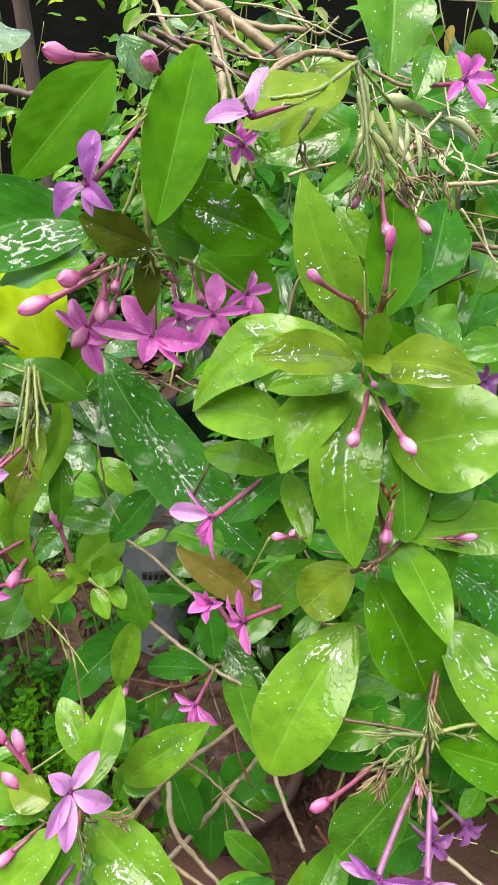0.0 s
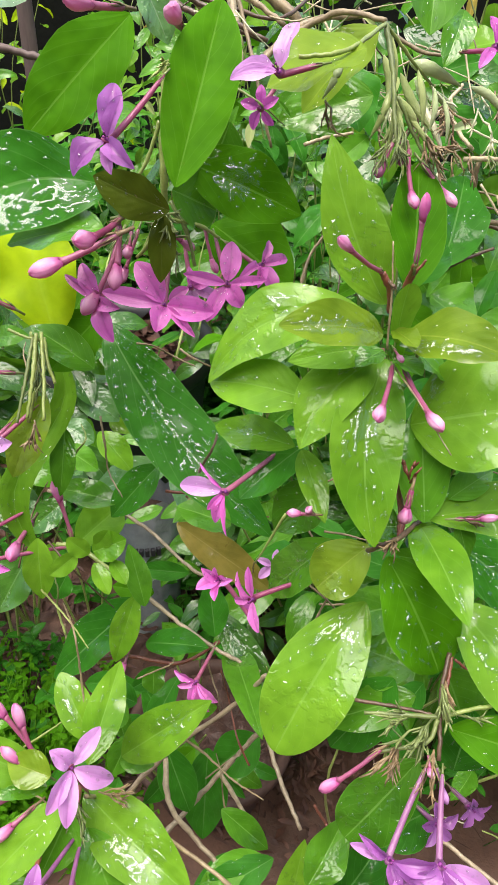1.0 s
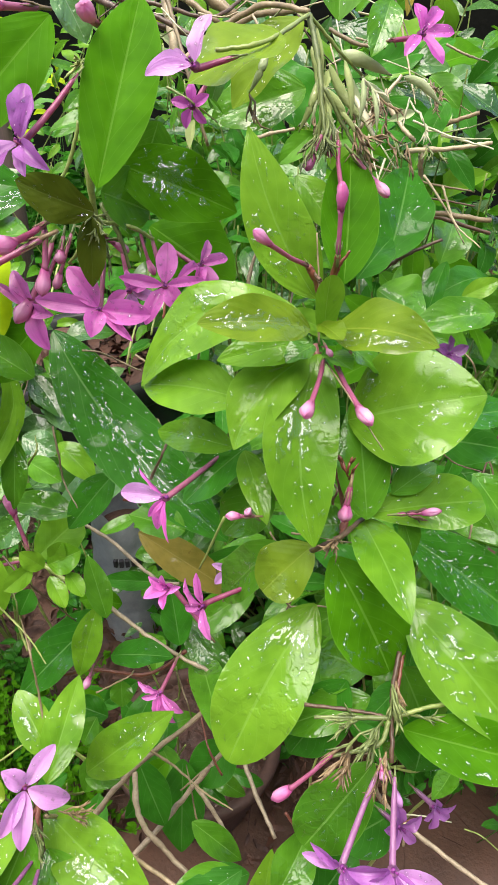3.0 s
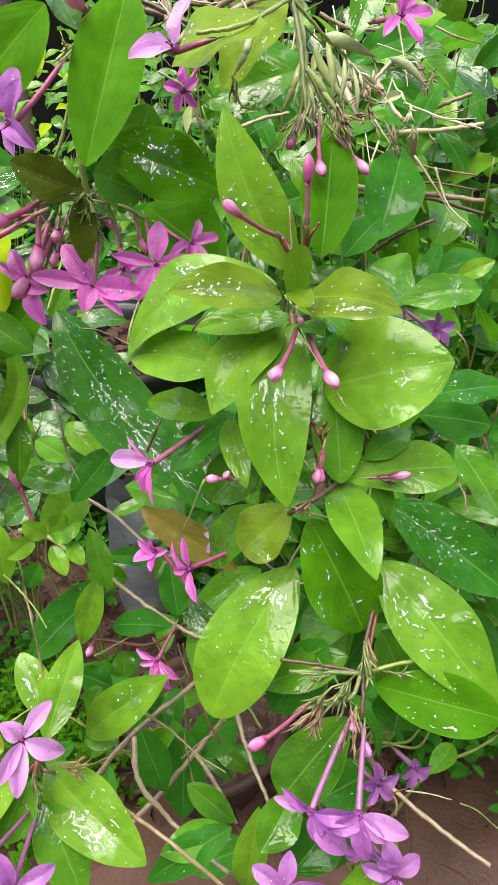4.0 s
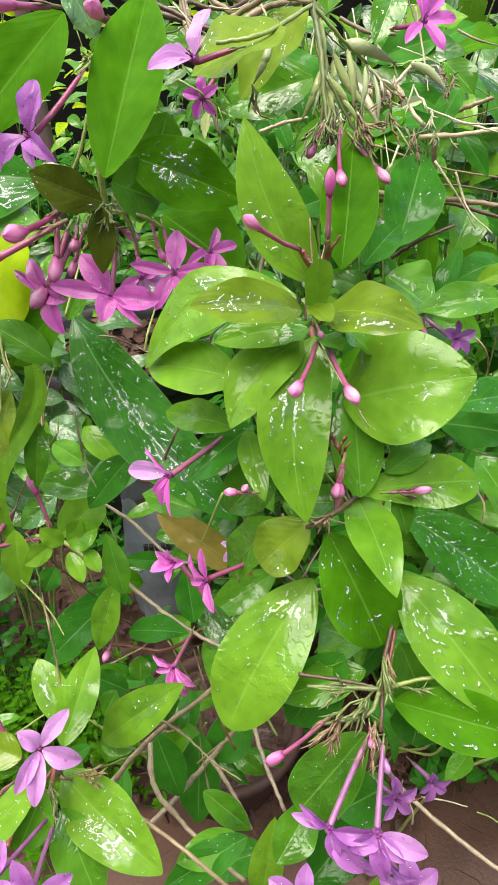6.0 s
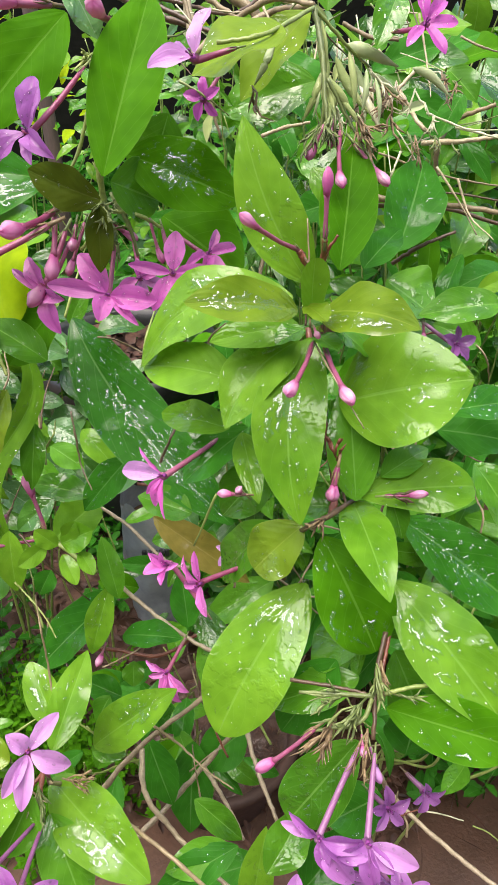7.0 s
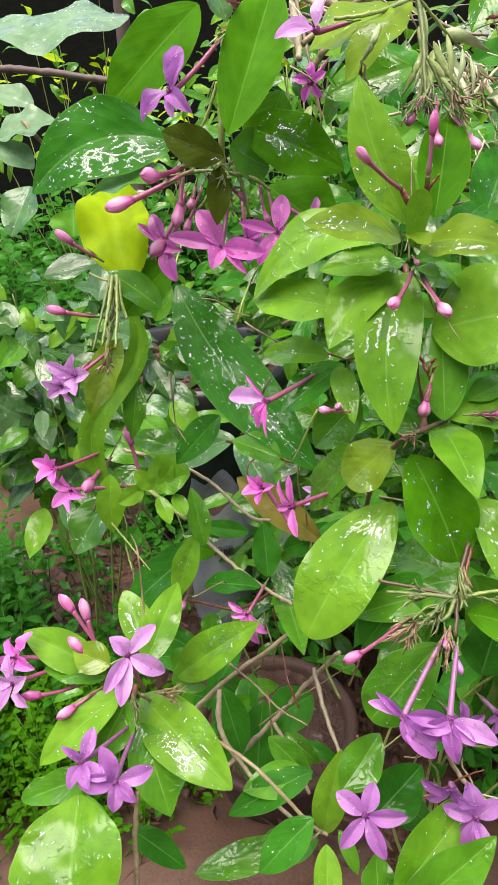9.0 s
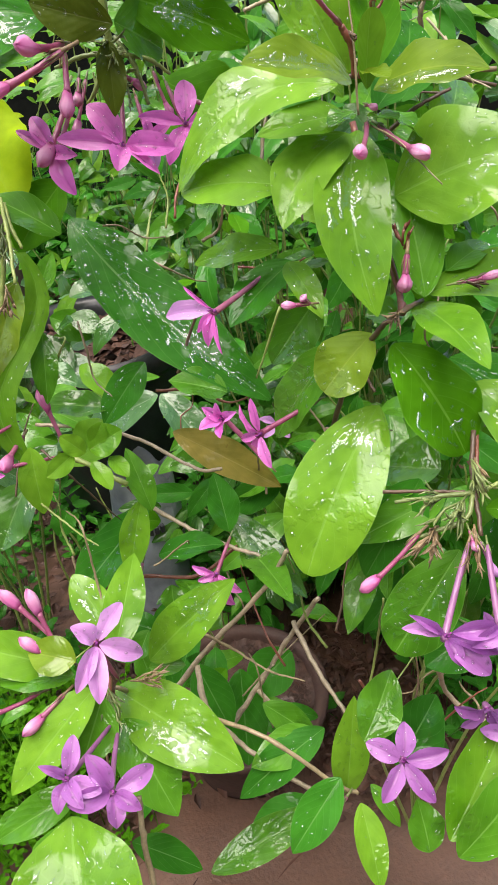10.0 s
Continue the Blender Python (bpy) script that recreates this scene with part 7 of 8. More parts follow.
stem(shrub, [(0.0330, 0.2740, 0.4451), (0.0220, 0.2862, 0.4633), (0.0182, 0.2913, 0.4926), (0.0126, 0.2910, 0.5167)], 0.0010, 0.0004, GREENSTEM, name='twig', sides=6)
stem(shrub, [(0.0071, 0.3457, 0.5238), (0.0074, 0.3502, 0.5304), (0.0042, 0.3576, 0.5330), (0.0030, 0.3315, 0.5710)], 0.0010, 0.0004, TWIG, name='twig', sides=6)
stem(shrub, [(-0.0708, 0.3682, 0.7100), (-0.0609, 0.3677, 0.7089), (-0.0496, 0.3728, 0.6997), (-0.0361, 0.3540, 0.7037)], 0.0006, 0.0004, TWIG, name='twig', sides=6)
stem(shrub, [(0.1486, 0.2883, 0.4958), (0.1570, 0.2877, 0.4946), (0.1783, 0.2953, 0.4795), (0.1869, 0.2956, 0.4792)], 0.0010, 0.0004, DARKTWIG, name='twig', sides=6)
stem(shrub, [(0.1769, 0.3118, 0.3953), (0.1760, 0.3221, 0.4101), (0.1666, 0.3261, 0.4340), (0.1732, 0.3496, 0.4246)], 0.0010, 0.0004, DARKTWIG, name='twig', sides=6)
stem(shrub, [(0.1240, 0.2314, 0.4075), (0.1242, 0.2370, 0.4156), (0.1193, 0.2477, 0.4169), (0.1251, 0.2685, 0.3980)], 0.0009, 0.0004, TWIG, name='twig', sides=6)
stem(shrub, [(0.0037, 0.2644, 0.4445), (-0.0051, 0.2754, 0.4607), (-0.0117, 0.3005, 0.4702), (-0.0170, 0.2891, 0.5141)], 0.0008, 0.0004, REDSTEM, name='twig', sides=6)
stem(shrub, [(0.0562, 0.3655, 0.4945), (0.0665, 0.3654, 0.4941), (0.0837, 0.3666, 0.4925), (0.0889, 0.3471, 0.5061)], 0.0009, 0.0004, TWIG, name='twig', sides=6)
stem(shrub, [(-0.0541, 0.4647, 0.6575), (-0.0435, 0.4610, 0.6517), (-0.0252, 0.4706, 0.6374), (-0.0153, 0.4747, 0.6332)], 0.0010, 0.0004, TWIG, name='twig', sides=6)
stem(shrub, [(-0.1306, 0.3061, 0.5690), (-0.1215, 0.3009, 0.5612), (-0.1080, 0.2878, 0.5564), (-0.0940, 0.2648, 0.5655)], 0.0007, 0.0004, GREENSTEM, name='twig', sides=6)
stem(shrub, [(-0.0508, 0.3995, 0.6833), (-0.0486, 0.4063, 0.6930), (-0.0450, 0.4297, 0.7012), (-0.0369, 0.4079, 0.7192)], 0.0009, 0.0004, GREENSTEM, name='twig', sides=6)
stem(shrub, [(0.0837, 0.2413, 0.4159), (0.0888, 0.2519, 0.4309), (0.0887, 0.2644, 0.4483), (0.0947, 0.2898, 0.4317)], 0.0007, 0.0004, DARKTWIG, name='twig', sides=6)
stem(shrub, [(0.0599, 0.4037, 0.5339), (0.0760, 0.4029, 0.5322), (0.0944, 0.3907, 0.5367), (0.1097, 0.3965, 0.5293)], 0.0009, 0.0004, TWIG, name='twig', sides=6)
stem(shrub, [(0.0385, 0.2950, 0.5419), (0.0461, 0.3052, 0.5563), (0.0542, 0.3092, 0.5761), (0.0654, 0.3350, 0.5714)], 0.0008, 0.0004, TWIG, name='twig', sides=6)
stem(shrub, [(0.0380, 0.3426, 0.5910), (0.0470, 0.3330, 0.5767), (0.0462, 0.3195, 0.5731), (0.0562, 0.3430, 0.5315)], 0.0007, 0.0004, TWIG, name='twig', sides=6)
stem(shrub, [(-0.0267, 0.2795, 0.4001), (-0.0044, 0.2904, 0.4150), (0.0156, 0.3101, 0.4123), (0.0377, 0.3030, 0.4454)], 0.0007, 0.0004, TWIG, name='twig', sides=6)
stem(shrub, [(-0.0910, 0.2202, 0.4667), (-0.0780, 0.2179, 0.4629), (-0.0613, 0.2171, 0.4494), (-0.0417, 0.1932, 0.4925)], 0.0006, 0.0004, TWIG, name='twig', sides=6)
stem(shrub, [(-0.0388, 0.3125, 0.6404), (-0.0317, 0.3218, 0.6536), (-0.0231, 0.3218, 0.6727), (-0.0230, 0.3701, 0.6543)], 0.0010, 0.0004, DARKTWIG, name='twig', sides=6)
stem(shrub, [(-0.0320, 0.4686, 0.6838), (-0.0286, 0.4790, 0.6987), (-0.0198, 0.5073, 0.7116), (-0.0145, 0.5102, 0.7314)], 0.0011, 0.0004, REDSTEM, name='twig', sides=6)
stem(shrub, [(0.1053, 0.3471, 0.6484), (0.1109, 0.3420, 0.6408), (0.1134, 0.3489, 0.6260), (0.1233, 0.3549, 0.6096)], 0.0009, 0.0004, TWIG, name='twig', sides=6)
stem(shrub, [(-0.0639, 0.2483, 0.5601), (-0.0586, 0.2498, 0.5620), (-0.0447, 0.2467, 0.5754), (-0.0444, 0.2610, 0.5616)], 0.0005, 0.0004, TWIG, name='twig', sides=6)
stem(shrub, [(0.0511, 0.4207, 0.5656), (0.0695, 0.4252, 0.5714), (0.0809, 0.4327, 0.5760), (0.0943, 0.4129, 0.5911)], 0.0005, 0.0004, REDSTEM, name='twig', sides=6)
stem(shrub, [(-0.1432, 0.4366, 0.5999), (-0.1427, 0.4449, 0.6118), (-0.1404, 0.4590, 0.6241), (-0.1416, 0.4876, 0.6261)], 0.0009, 0.0004, DARKTWIG, name='twig', sides=6)
stem(shrub, [(0.1433, 0.3068, 0.5067), (0.1575, 0.3001, 0.4966), (0.1725, 0.2903, 0.4835), (0.1836, 0.2843, 0.4695)], 0.0010, 0.0004, REDSTEM, name='twig', sides=6)
stem(shrub, [(-0.1719, 0.4529, 0.6256), (-0.1682, 0.4595, 0.6350), (-0.1720, 0.4701, 0.6471), (-0.1731, 0.4825, 0.6501)], 0.0009, 0.0004, TWIG, name='twig', sides=6)
stem(shrub, [(0.1554, 0.4069, 0.7065), (0.1586, 0.3988, 0.6947), (0.1670, 0.3863, 0.6867), (0.1758, 0.3967, 0.6635)], 0.0009, 0.0004, TWIG, name='twig', sides=6)
stem(shrub, [(0.0475, 0.2052, 0.4756), (0.0605, 0.2117, 0.4844), (0.0764, 0.2311, 0.4776), (0.0915, 0.2489, 0.4753)], 0.0005, 0.0004, GREENSTEM, name='twig', sides=6)
stem(shrub, [(0.0581, 0.4622, 0.6737), (0.0592, 0.4722, 0.6880), (0.0643, 0.4988, 0.6965), (0.0652, 0.5084, 0.7111)], 0.0009, 0.0004, DARKTWIG, name='twig', sides=6)
stem(shrub, [(0.0379, 0.2674, 0.4675), (0.0441, 0.2767, 0.4807), (0.0483, 0.2870, 0.4967), (0.0559, 0.2973, 0.5114)], 0.0009, 0.0004, DARKTWIG, name='twig', sides=6)
stem(shrub, [(0.2017, 0.4124, 0.5698), (0.2099, 0.4248, 0.5875), (0.2129, 0.4240, 0.6111), (0.2214, 0.4474, 0.6217)], 0.0009, 0.0004, DARKTWIG, name='twig', sides=6)
stem(shrub, [(0.1945, 0.3126, 0.3871), (0.2239, 0.3090, 0.3807), (0.2453, 0.3071, 0.3749), (0.2742, 0.3132, 0.3614)], 0.0009, 0.0004, REDSTEM, name='twig', sides=6)
stem(shrub, [(0.0904, 0.2414, 0.3869), (0.1032, 0.2436, 0.3897), (0.1178, 0.2400, 0.4161), (0.1309, 0.2400, 0.4270)], 0.0011, 0.0004, REDSTEM, name='twig', sides=6)
stem(shrub, [(0.1802, 0.3962, 0.6263), (0.1918, 0.3870, 0.6126), (0.1959, 0.3747, 0.5991), (0.1993, 0.3552, 0.5923)], 0.0010, 0.0004, DARKTWIG, name='twig', sides=6)
stem(shrub, [(-0.0437, 0.2579, 0.4917), (-0.0243, 0.2502, 0.4798), (-0.0083, 0.2370, 0.4763), (0.0105, 0.2200, 0.4848)], 0.0010, 0.0004, TWIG, name='twig', sides=6)
stem(shrub, [(-0.1131, 0.3548, 0.6256), (-0.1132, 0.3608, 0.6342), (-0.1034, 0.3539, 0.6510), (-0.1153, 0.3938, 0.6350)], 0.0008, 0.0004, GREENSTEM, name='twig', sides=6)
stem(shrub, [(0.1071, 0.3090, 0.3864), (0.1199, 0.3103, 0.3878), (0.1286, 0.3035, 0.3914), (0.1277, 0.2885, 0.4147)], 0.0008, 0.0004, TWIG, name='twig', sides=6)
stem(shrub, [(-0.1560, 0.3407, 0.5519), (-0.1527, 0.3505, 0.5660), (-0.1481, 0.3685, 0.5818), (-0.1380, 0.3751, 0.6000)], 0.0007, 0.0004, DARKTWIG, name='twig', sides=6)
stem(shrub, [(0.0682, 0.2515, 0.5525), (0.0749, 0.2452, 0.5431), (0.0822, 0.2338, 0.5377), (0.0903, 0.2199, 0.5434)], 0.0007, 0.0004, GREENSTEM, name='twig', sides=6)
stem(shrub, [(-0.0705, 0.4094, 0.6216), (-0.0527, 0.4037, 0.6127), (-0.0389, 0.4043, 0.6010), (-0.0290, 0.3916, 0.5986)], 0.0005, 0.0004, DARKTWIG, name='twig', sides=6)
stem(shrub, [(-0.1249, 0.3183, 0.5988), (-0.1123, 0.3101, 0.5865), (-0.1007, 0.3136, 0.5633), (-0.0890, 0.3176, 0.5400)], 0.0008, 0.0004, DARKTWIG, name='twig', sides=6)
stem(shrub, [(0.0020, 0.3488, 0.6840), (0.0144, 0.3478, 0.6821), (0.0263, 0.3644, 0.6717), (0.0375, 0.3299, 0.6912)], 0.0008, 0.0004, REDSTEM, name='twig', sides=6)
stem(shrub, [(0.1431, 0.2655, 0.5300), (0.1487, 0.2638, 0.5272), (0.1559, 0.2608, 0.5288), (0.1755, 0.2834, 0.4917)], 0.0009, 0.0004, TWIG, name='twig', sides=6)
stem(shrub, [(-0.0382, 0.4373, 0.6860), (-0.0346, 0.4494, 0.7033), (-0.0387, 0.4556, 0.7217), (-0.0348, 0.4653, 0.7412)], 0.0008, 0.0004, GREENSTEM, name='twig', sides=6)
stem(shrub, [(0.1852, 0.2654, 0.3563), (0.1984, 0.2622, 0.3511), (0.2082, 0.2450, 0.3578), (0.2219, 0.2503, 0.3388)], 0.0006, 0.0004, GREENSTEM, name='twig', sides=6)
stem(shrub, [(-0.0322, 0.3776, 0.6098), (-0.0312, 0.3854, 0.6212), (-0.0311, 0.4032, 0.6264), (-0.0375, 0.4292, 0.6242)], 0.0009, 0.0004, TWIG, name='twig', sides=6)
stem(shrub, [(-0.1499, 0.2710, 0.4526), (-0.1333, 0.2776, 0.4615), (-0.1224, 0.2922, 0.4577), (-0.1148, 0.3089, 0.4548)], 0.0008, 0.0004, GREENSTEM, name='twig', sides=6)
stem(shrub, [(0.0844, 0.2757, 0.3828), (0.0960, 0.2764, 0.3834), (0.1016, 0.2738, 0.4003), (0.1121, 0.2790, 0.4013)], 0.0006, 0.0004, TWIG, name='twig', sides=6)
stem(shrub, [(0.1237, 0.3529, 0.6308), (0.1247, 0.3612, 0.6428), (0.1295, 0.3754, 0.6588), (0.1326, 0.3928, 0.6664)], 0.0007, 0.0004, TWIG, name='twig', sides=6)
stem(shrub, [(0.1081, 0.3700, 0.7009), (0.1155, 0.3733, 0.7053), (0.1279, 0.3794, 0.7066), (0.1280, 0.3625, 0.7143)], 0.0009, 0.0004, REDSTEM, name='twig', sides=6)
stem(shrub, [(-0.1202, 0.2439, 0.3911), (-0.1208, 0.2559, 0.4084), (-0.1233, 0.2602, 0.4255), (-0.1143, 0.2564, 0.4612)], 0.0010, 0.0004, DARKTWIG, name='twig', sides=6)
stem(shrub, [(0.1124, 0.3828, 0.5611), (0.1161, 0.3901, 0.5715), (0.1152, 0.4042, 0.5715), (0.1202, 0.4065, 0.5827)], 0.0011, 0.0004, DARKTWIG, name='twig', sides=6)
stem(shrub, [(0.0415, 0.2208, 0.4780), (0.0494, 0.2140, 0.4678), (0.0569, 0.1953, 0.4743), (0.0617, 0.1857, 0.4772)], 0.0010, 0.0004, REDSTEM, name='twig', sides=6)
stem(shrub, [(-0.1138, 0.4483, 0.6867), (-0.1073, 0.4607, 0.7043), (-0.1041, 0.4865, 0.7191), (-0.0939, 0.4814, 0.7373)], 0.0011, 0.0004, GREENSTEM, name='twig', sides=6)
stem(shrub, [(-0.0934, 0.2394, 0.5433), (-0.0960, 0.2505, 0.5594), (-0.0988, 0.2595, 0.5848), (-0.1142, 0.2954, 0.5692)], 0.0007, 0.0004, TWIG, name='twig', sides=6)
stem(shrub, [(-0.0472, 0.4024, 0.5445), (-0.0463, 0.4101, 0.5556), (-0.0375, 0.4233, 0.5565), (-0.0352, 0.4107, 0.5778)], 0.0006, 0.0004, REDSTEM, name='twig', sides=6)
stem(shrub, [(-0.0848, 0.2125, 0.4226), (-0.0915, 0.2175, 0.4301), (-0.0938, 0.2302, 0.4222), (-0.0912, 0.2185, 0.4567)], 0.0006, 0.0004, TWIG, name='twig', sides=6)
stem(shrub, [(-0.0992, 0.3815, 0.6501), (-0.0959, 0.3713, 0.6352), (-0.0940, 0.3665, 0.6158), (-0.0815, 0.3408, 0.6163)], 0.0008, 0.0004, TWIG, name='twig', sides=6)
stem(shrub, [(-0.1714, 0.2936, 0.3538), (-0.1589, 0.2912, 0.3498), (-0.1490, 0.2877, 0.3417), (-0.1370, 0.2751, 0.3627)], 0.0008, 0.0004, TWIG, name='twig', sides=6)
stem(shrub, [(0.0856, 0.3603, 0.5852), (0.0820, 0.3665, 0.5943), (0.0834, 0.3625, 0.6089), (0.0843, 0.4081, 0.5860)], 0.0011, 0.0004, DARKTWIG, name='twig', sides=6)
stem(shrub, [(0.1651, 0.4730, 0.6307), (0.1761, 0.4845, 0.6470), (0.1791, 0.5072, 0.6623), (0.1970, 0.5387, 0.6636)], 0.0006, 0.0004, GREENSTEM, name='twig', sides=6)
stem(shrub, [(0.1824, 0.4537, 0.5730), (0.1961, 0.4479, 0.5641), (0.2117, 0.4342, 0.5659), (0.2228, 0.4373, 0.5574)], 0.0006, 0.0004, DARKTWIG, name='twig', sides=6)
leaf(shrub, (0.1762, 0.6159, 0.8273), (0.2213, 0.6229, 0.8385), 0.0391, (-0.16, -0.42, 0.89), OLD)
leaf(shrub, (0.1651, 0.4960, 0.8293), (0.1926, 0.4847, 0.8124), 0.0227, (0.24, -0.58, 0.78), WAXY)
leaf(shrub, (0.1462, 0.4833, 0.6667), (0.1124, 0.4780, 0.6583), 0.0178, (-0.10, -0.61, 0.79), WAXY)
leaf(shrub, (0.1275, 0.4500, 0.7796), (0.0962, 0.4421, 0.7672), 0.0158, (0.00, -0.85, 0.53), OLD)
leaf(shrub, (0.1413, 0.4680, 0.7432), (0.1377, 0.4418, 0.7032), 0.0146, (-0.17, -0.82, 0.55), OLD)
leaf(shrub, (0.0880, 0.4182, 0.7201), (0.1215, 0.4021, 0.6960), 0.0202, (0.15, -0.71, 0.69), OLD)
leaf(shrub, (0.1649, 0.3937, 0.6916), (0.1347, 0.4013, 0.7028), 0.0212, (0.06, -0.75, 0.66), MID)
leaf(shrub, (0.1703, 0.4372, 0.7106), (0.1970, 0.4431, 0.7200), 0.0139, (-0.03, -0.80, 0.60), YOUNG)
leaf(shrub, (0.1431, 0.4760, 0.6673), (0.1723, 0.4631, 0.6481), 0.0206, (0.08, -0.77, 0.63), OLD)
leaf(shrub, (0.1082, 0.4759, 0.6876), (0.0757, 0.4831, 0.6983), 0.0223, (0.07, -0.71, 0.70), WAXY)
leaf(shrub, (0.0776, 0.5212, 0.8173), (0.1133, 0.5162, 0.8100), 0.0170, (0.01, -0.79, 0.61), DARK)
leaf(shrub, (0.0583, 0.4586, 0.7845), (0.0828, 0.4378, 0.7531), 0.0229, (0.15, -0.77, 0.62), YOUNG)
leaf(shrub, (0.1497, 0.4642, 0.8021), (0.1693, 0.4471, 0.7763), 0.0141, (0.01, -0.83, 0.56), DARK)
leaf(shrub, (0.0924, 0.5476, 0.7967), (0.0968, 0.5273, 0.7659), 0.0195, (-0.03, -0.84, 0.55), YOUNG)
leaf(shrub, (0.0973, 0.5012, 0.7410), (0.1178, 0.4853, 0.7172), 0.0202, (0.23, -0.71, 0.67), WAXY)
leaf(shrub, (0.0787, 0.4939, 0.7539), (0.0475, 0.4886, 0.7455), 0.0252, (-0.06, -0.72, 0.69), DARK)
leaf(shrub, (0.1208, 0.5326, 0.8476), (0.1667, 0.5385, 0.8571), 0.0369, (-0.14, -0.39, 0.91), YOUNG)
leaf(shrub, (0.1556, 0.4357, 0.7360), (0.1404, 0.4142, 0.7032), 0.0149, (-0.51, -0.59, 0.62), DARK)
leaf(shrub, (0.1424, 0.5791, 0.8298), (0.1874, 0.5913, 0.8489), 0.0267, (-0.17, -0.60, 0.78), DARK)
leaf(shrub, (0.1042, 0.5043, 0.8370), (0.1445, 0.5111, 0.8478), 0.0239, (-0.05, -0.76, 0.65), DARK)
leaf(shrub, (0.0970, 0.4708, 0.7668), (0.1359, 0.4583, 0.7481), 0.0238, (0.11, -0.70, 0.70), OLD)
leaf(shrub, (0.1543, 0.4901, 0.7941), (0.1162, 0.5082, 0.8211), 0.0261, (0.13, -0.73, 0.67), DARK)
leaf(shrub, (0.1016, 0.4979, 0.6534), (0.0573, 0.5093, 0.6703), 0.0221, (0.12, -0.65, 0.75), YOUNG)
leaf(shrub, (0.1248, 0.4231, 0.6909), (0.1583, 0.4156, 0.6799), 0.0179, (0.14, -0.56, 0.82), WAXY)
leaf(shrub, (0.1757, 0.5390, 0.8066), (0.1276, 0.5508, 0.8240), 0.0355, (0.18, -0.51, 0.84), WAXY)
leaf(shrub, (0.1247, 0.4615, 0.6514), (0.0812, 0.4509, 0.6347), 0.0227, (-0.17, -0.56, 0.81), OLD)

# long green pods and sepals of the spent spike at the top
pod(shrub, [(0.0552, 0.3549, 0.8502), (0.0512, 0.3451, 0.8408), (0.0456, 0.3418, 0.8301)], 0.0035, POD)
pod(shrub, [(0.0563, 0.3535, 0.8480), (0.0557, 0.3426, 0.8369), (0.0536, 0.3381, 0.8246)], 0.0025, POD)
pod(shrub, [(0.0576, 0.3527, 0.8469), (0.0637, 0.3449, 0.8406), (0.0683, 0.3436, 0.8331)], 0.0035, POD)
pod(shrub, [(0.0568, 0.3520, 0.8458), (0.0597, 0.3415, 0.8353), (0.0611, 0.3373, 0.8235)], 0.0023, POD)
pod(shrub, [(0.0536, 0.3689, 0.8714), (0.0560, 0.3582, 0.8607), (0.0568, 0.3542, 0.8491)], 0.0023, POD)
pod(shrub, [(0.0670, 0.3593, 0.8570), (0.0690, 0.3487, 0.8463), (0.0696, 0.3446, 0.8347)], 0.0038, POD)
pod(shrub, [(0.0328, 0.3631, 0.8624), (0.0293, 0.3540, 0.8540), (0.0237, 0.3514, 0.8446)], 0.0038, CREAM)
pod(shrub, [(0.0710, 0.3439, 0.8336), (0.0738, 0.3363, 0.8276), (0.0755, 0.3350, 0.8202)], 0.0021, CREAM)
pod(shrub, [(0.0790, 0.3526, 0.8470), (0.0805, 0.3435, 0.8386), (0.0808, 0.3409, 0.8291)], 0.0023, CREAM)
pod(shrub, [(0.0536, 0.3535, 0.8480), (0.0528, 0.3448, 0.8402), (0.0504, 0.3425, 0.8313)], 0.0019, CREAM)
pod(shrub, [(0.0603, 0.3498, 0.8425), (0.0683, 0.3407, 0.8342), (0.0750, 0.3380, 0.8246)], 0.0023, POD)
pod(shrub, [(0.0750, 0.3548, 0.8503), (0.0745, 0.3461, 0.8425), (0.0728, 0.3438, 0.8336)], 0.0027, CREAM)

# tan leaf and the darker leaves low in the shrub
leaf(shrub, (-0.0515, 0.3737, 0.5662), (0.0180, 0.3480, 0.5265), 0.0263, (0.11, -0.74, 0.66), TAN, bend=0.05)
leaf(shrub, (-0.0147, 0.2253, 0.4632), (0.0151, 0.2119, 0.4413), 0.0174, (0.28, -0.60, 0.75), MID)
leaf(shrub, (0.0474, 0.1656, 0.4795), (0.0780, 0.1961, 0.4896), 0.0291, (0.26, -0.53, 0.81), DARK)
leaf(shrub, (-0.1391, 0.1778, 0.4660), (-0.1631, 0.1714, 0.4566), 0.0158, (-0.20, -0.50, 0.84), MID)
leaf(shrub, (-0.1092, 0.1236, 0.4918), (-0.1087, 0.1525, 0.5002), 0.0359, (0.04, -0.28, 0.96), MID, wet=7)


# ---------------------------------------------------------------- pots, litter and ground cover


def turned(profile, sides=40):
    """A body of revolution from (radius, height) pairs."""
    v, f = [], []
    for r, h in profile:
        for j in range(sides):
            a = 6.28319 * j / sides
            v.append((r * math.cos(a) * (1 + 0.006 * math.sin(3 * a)), r * math.sin(a), h))
    for i in range(len(profile) - 1):
        for j in range(sides):
            k = (j + 1) % sides
            f.append((i * sides + j, i * sides + k, (i + 1) * sides + k, (i + 1) * sides + j))
    f.append(tuple(range(sides))[::-1])
    return v, f


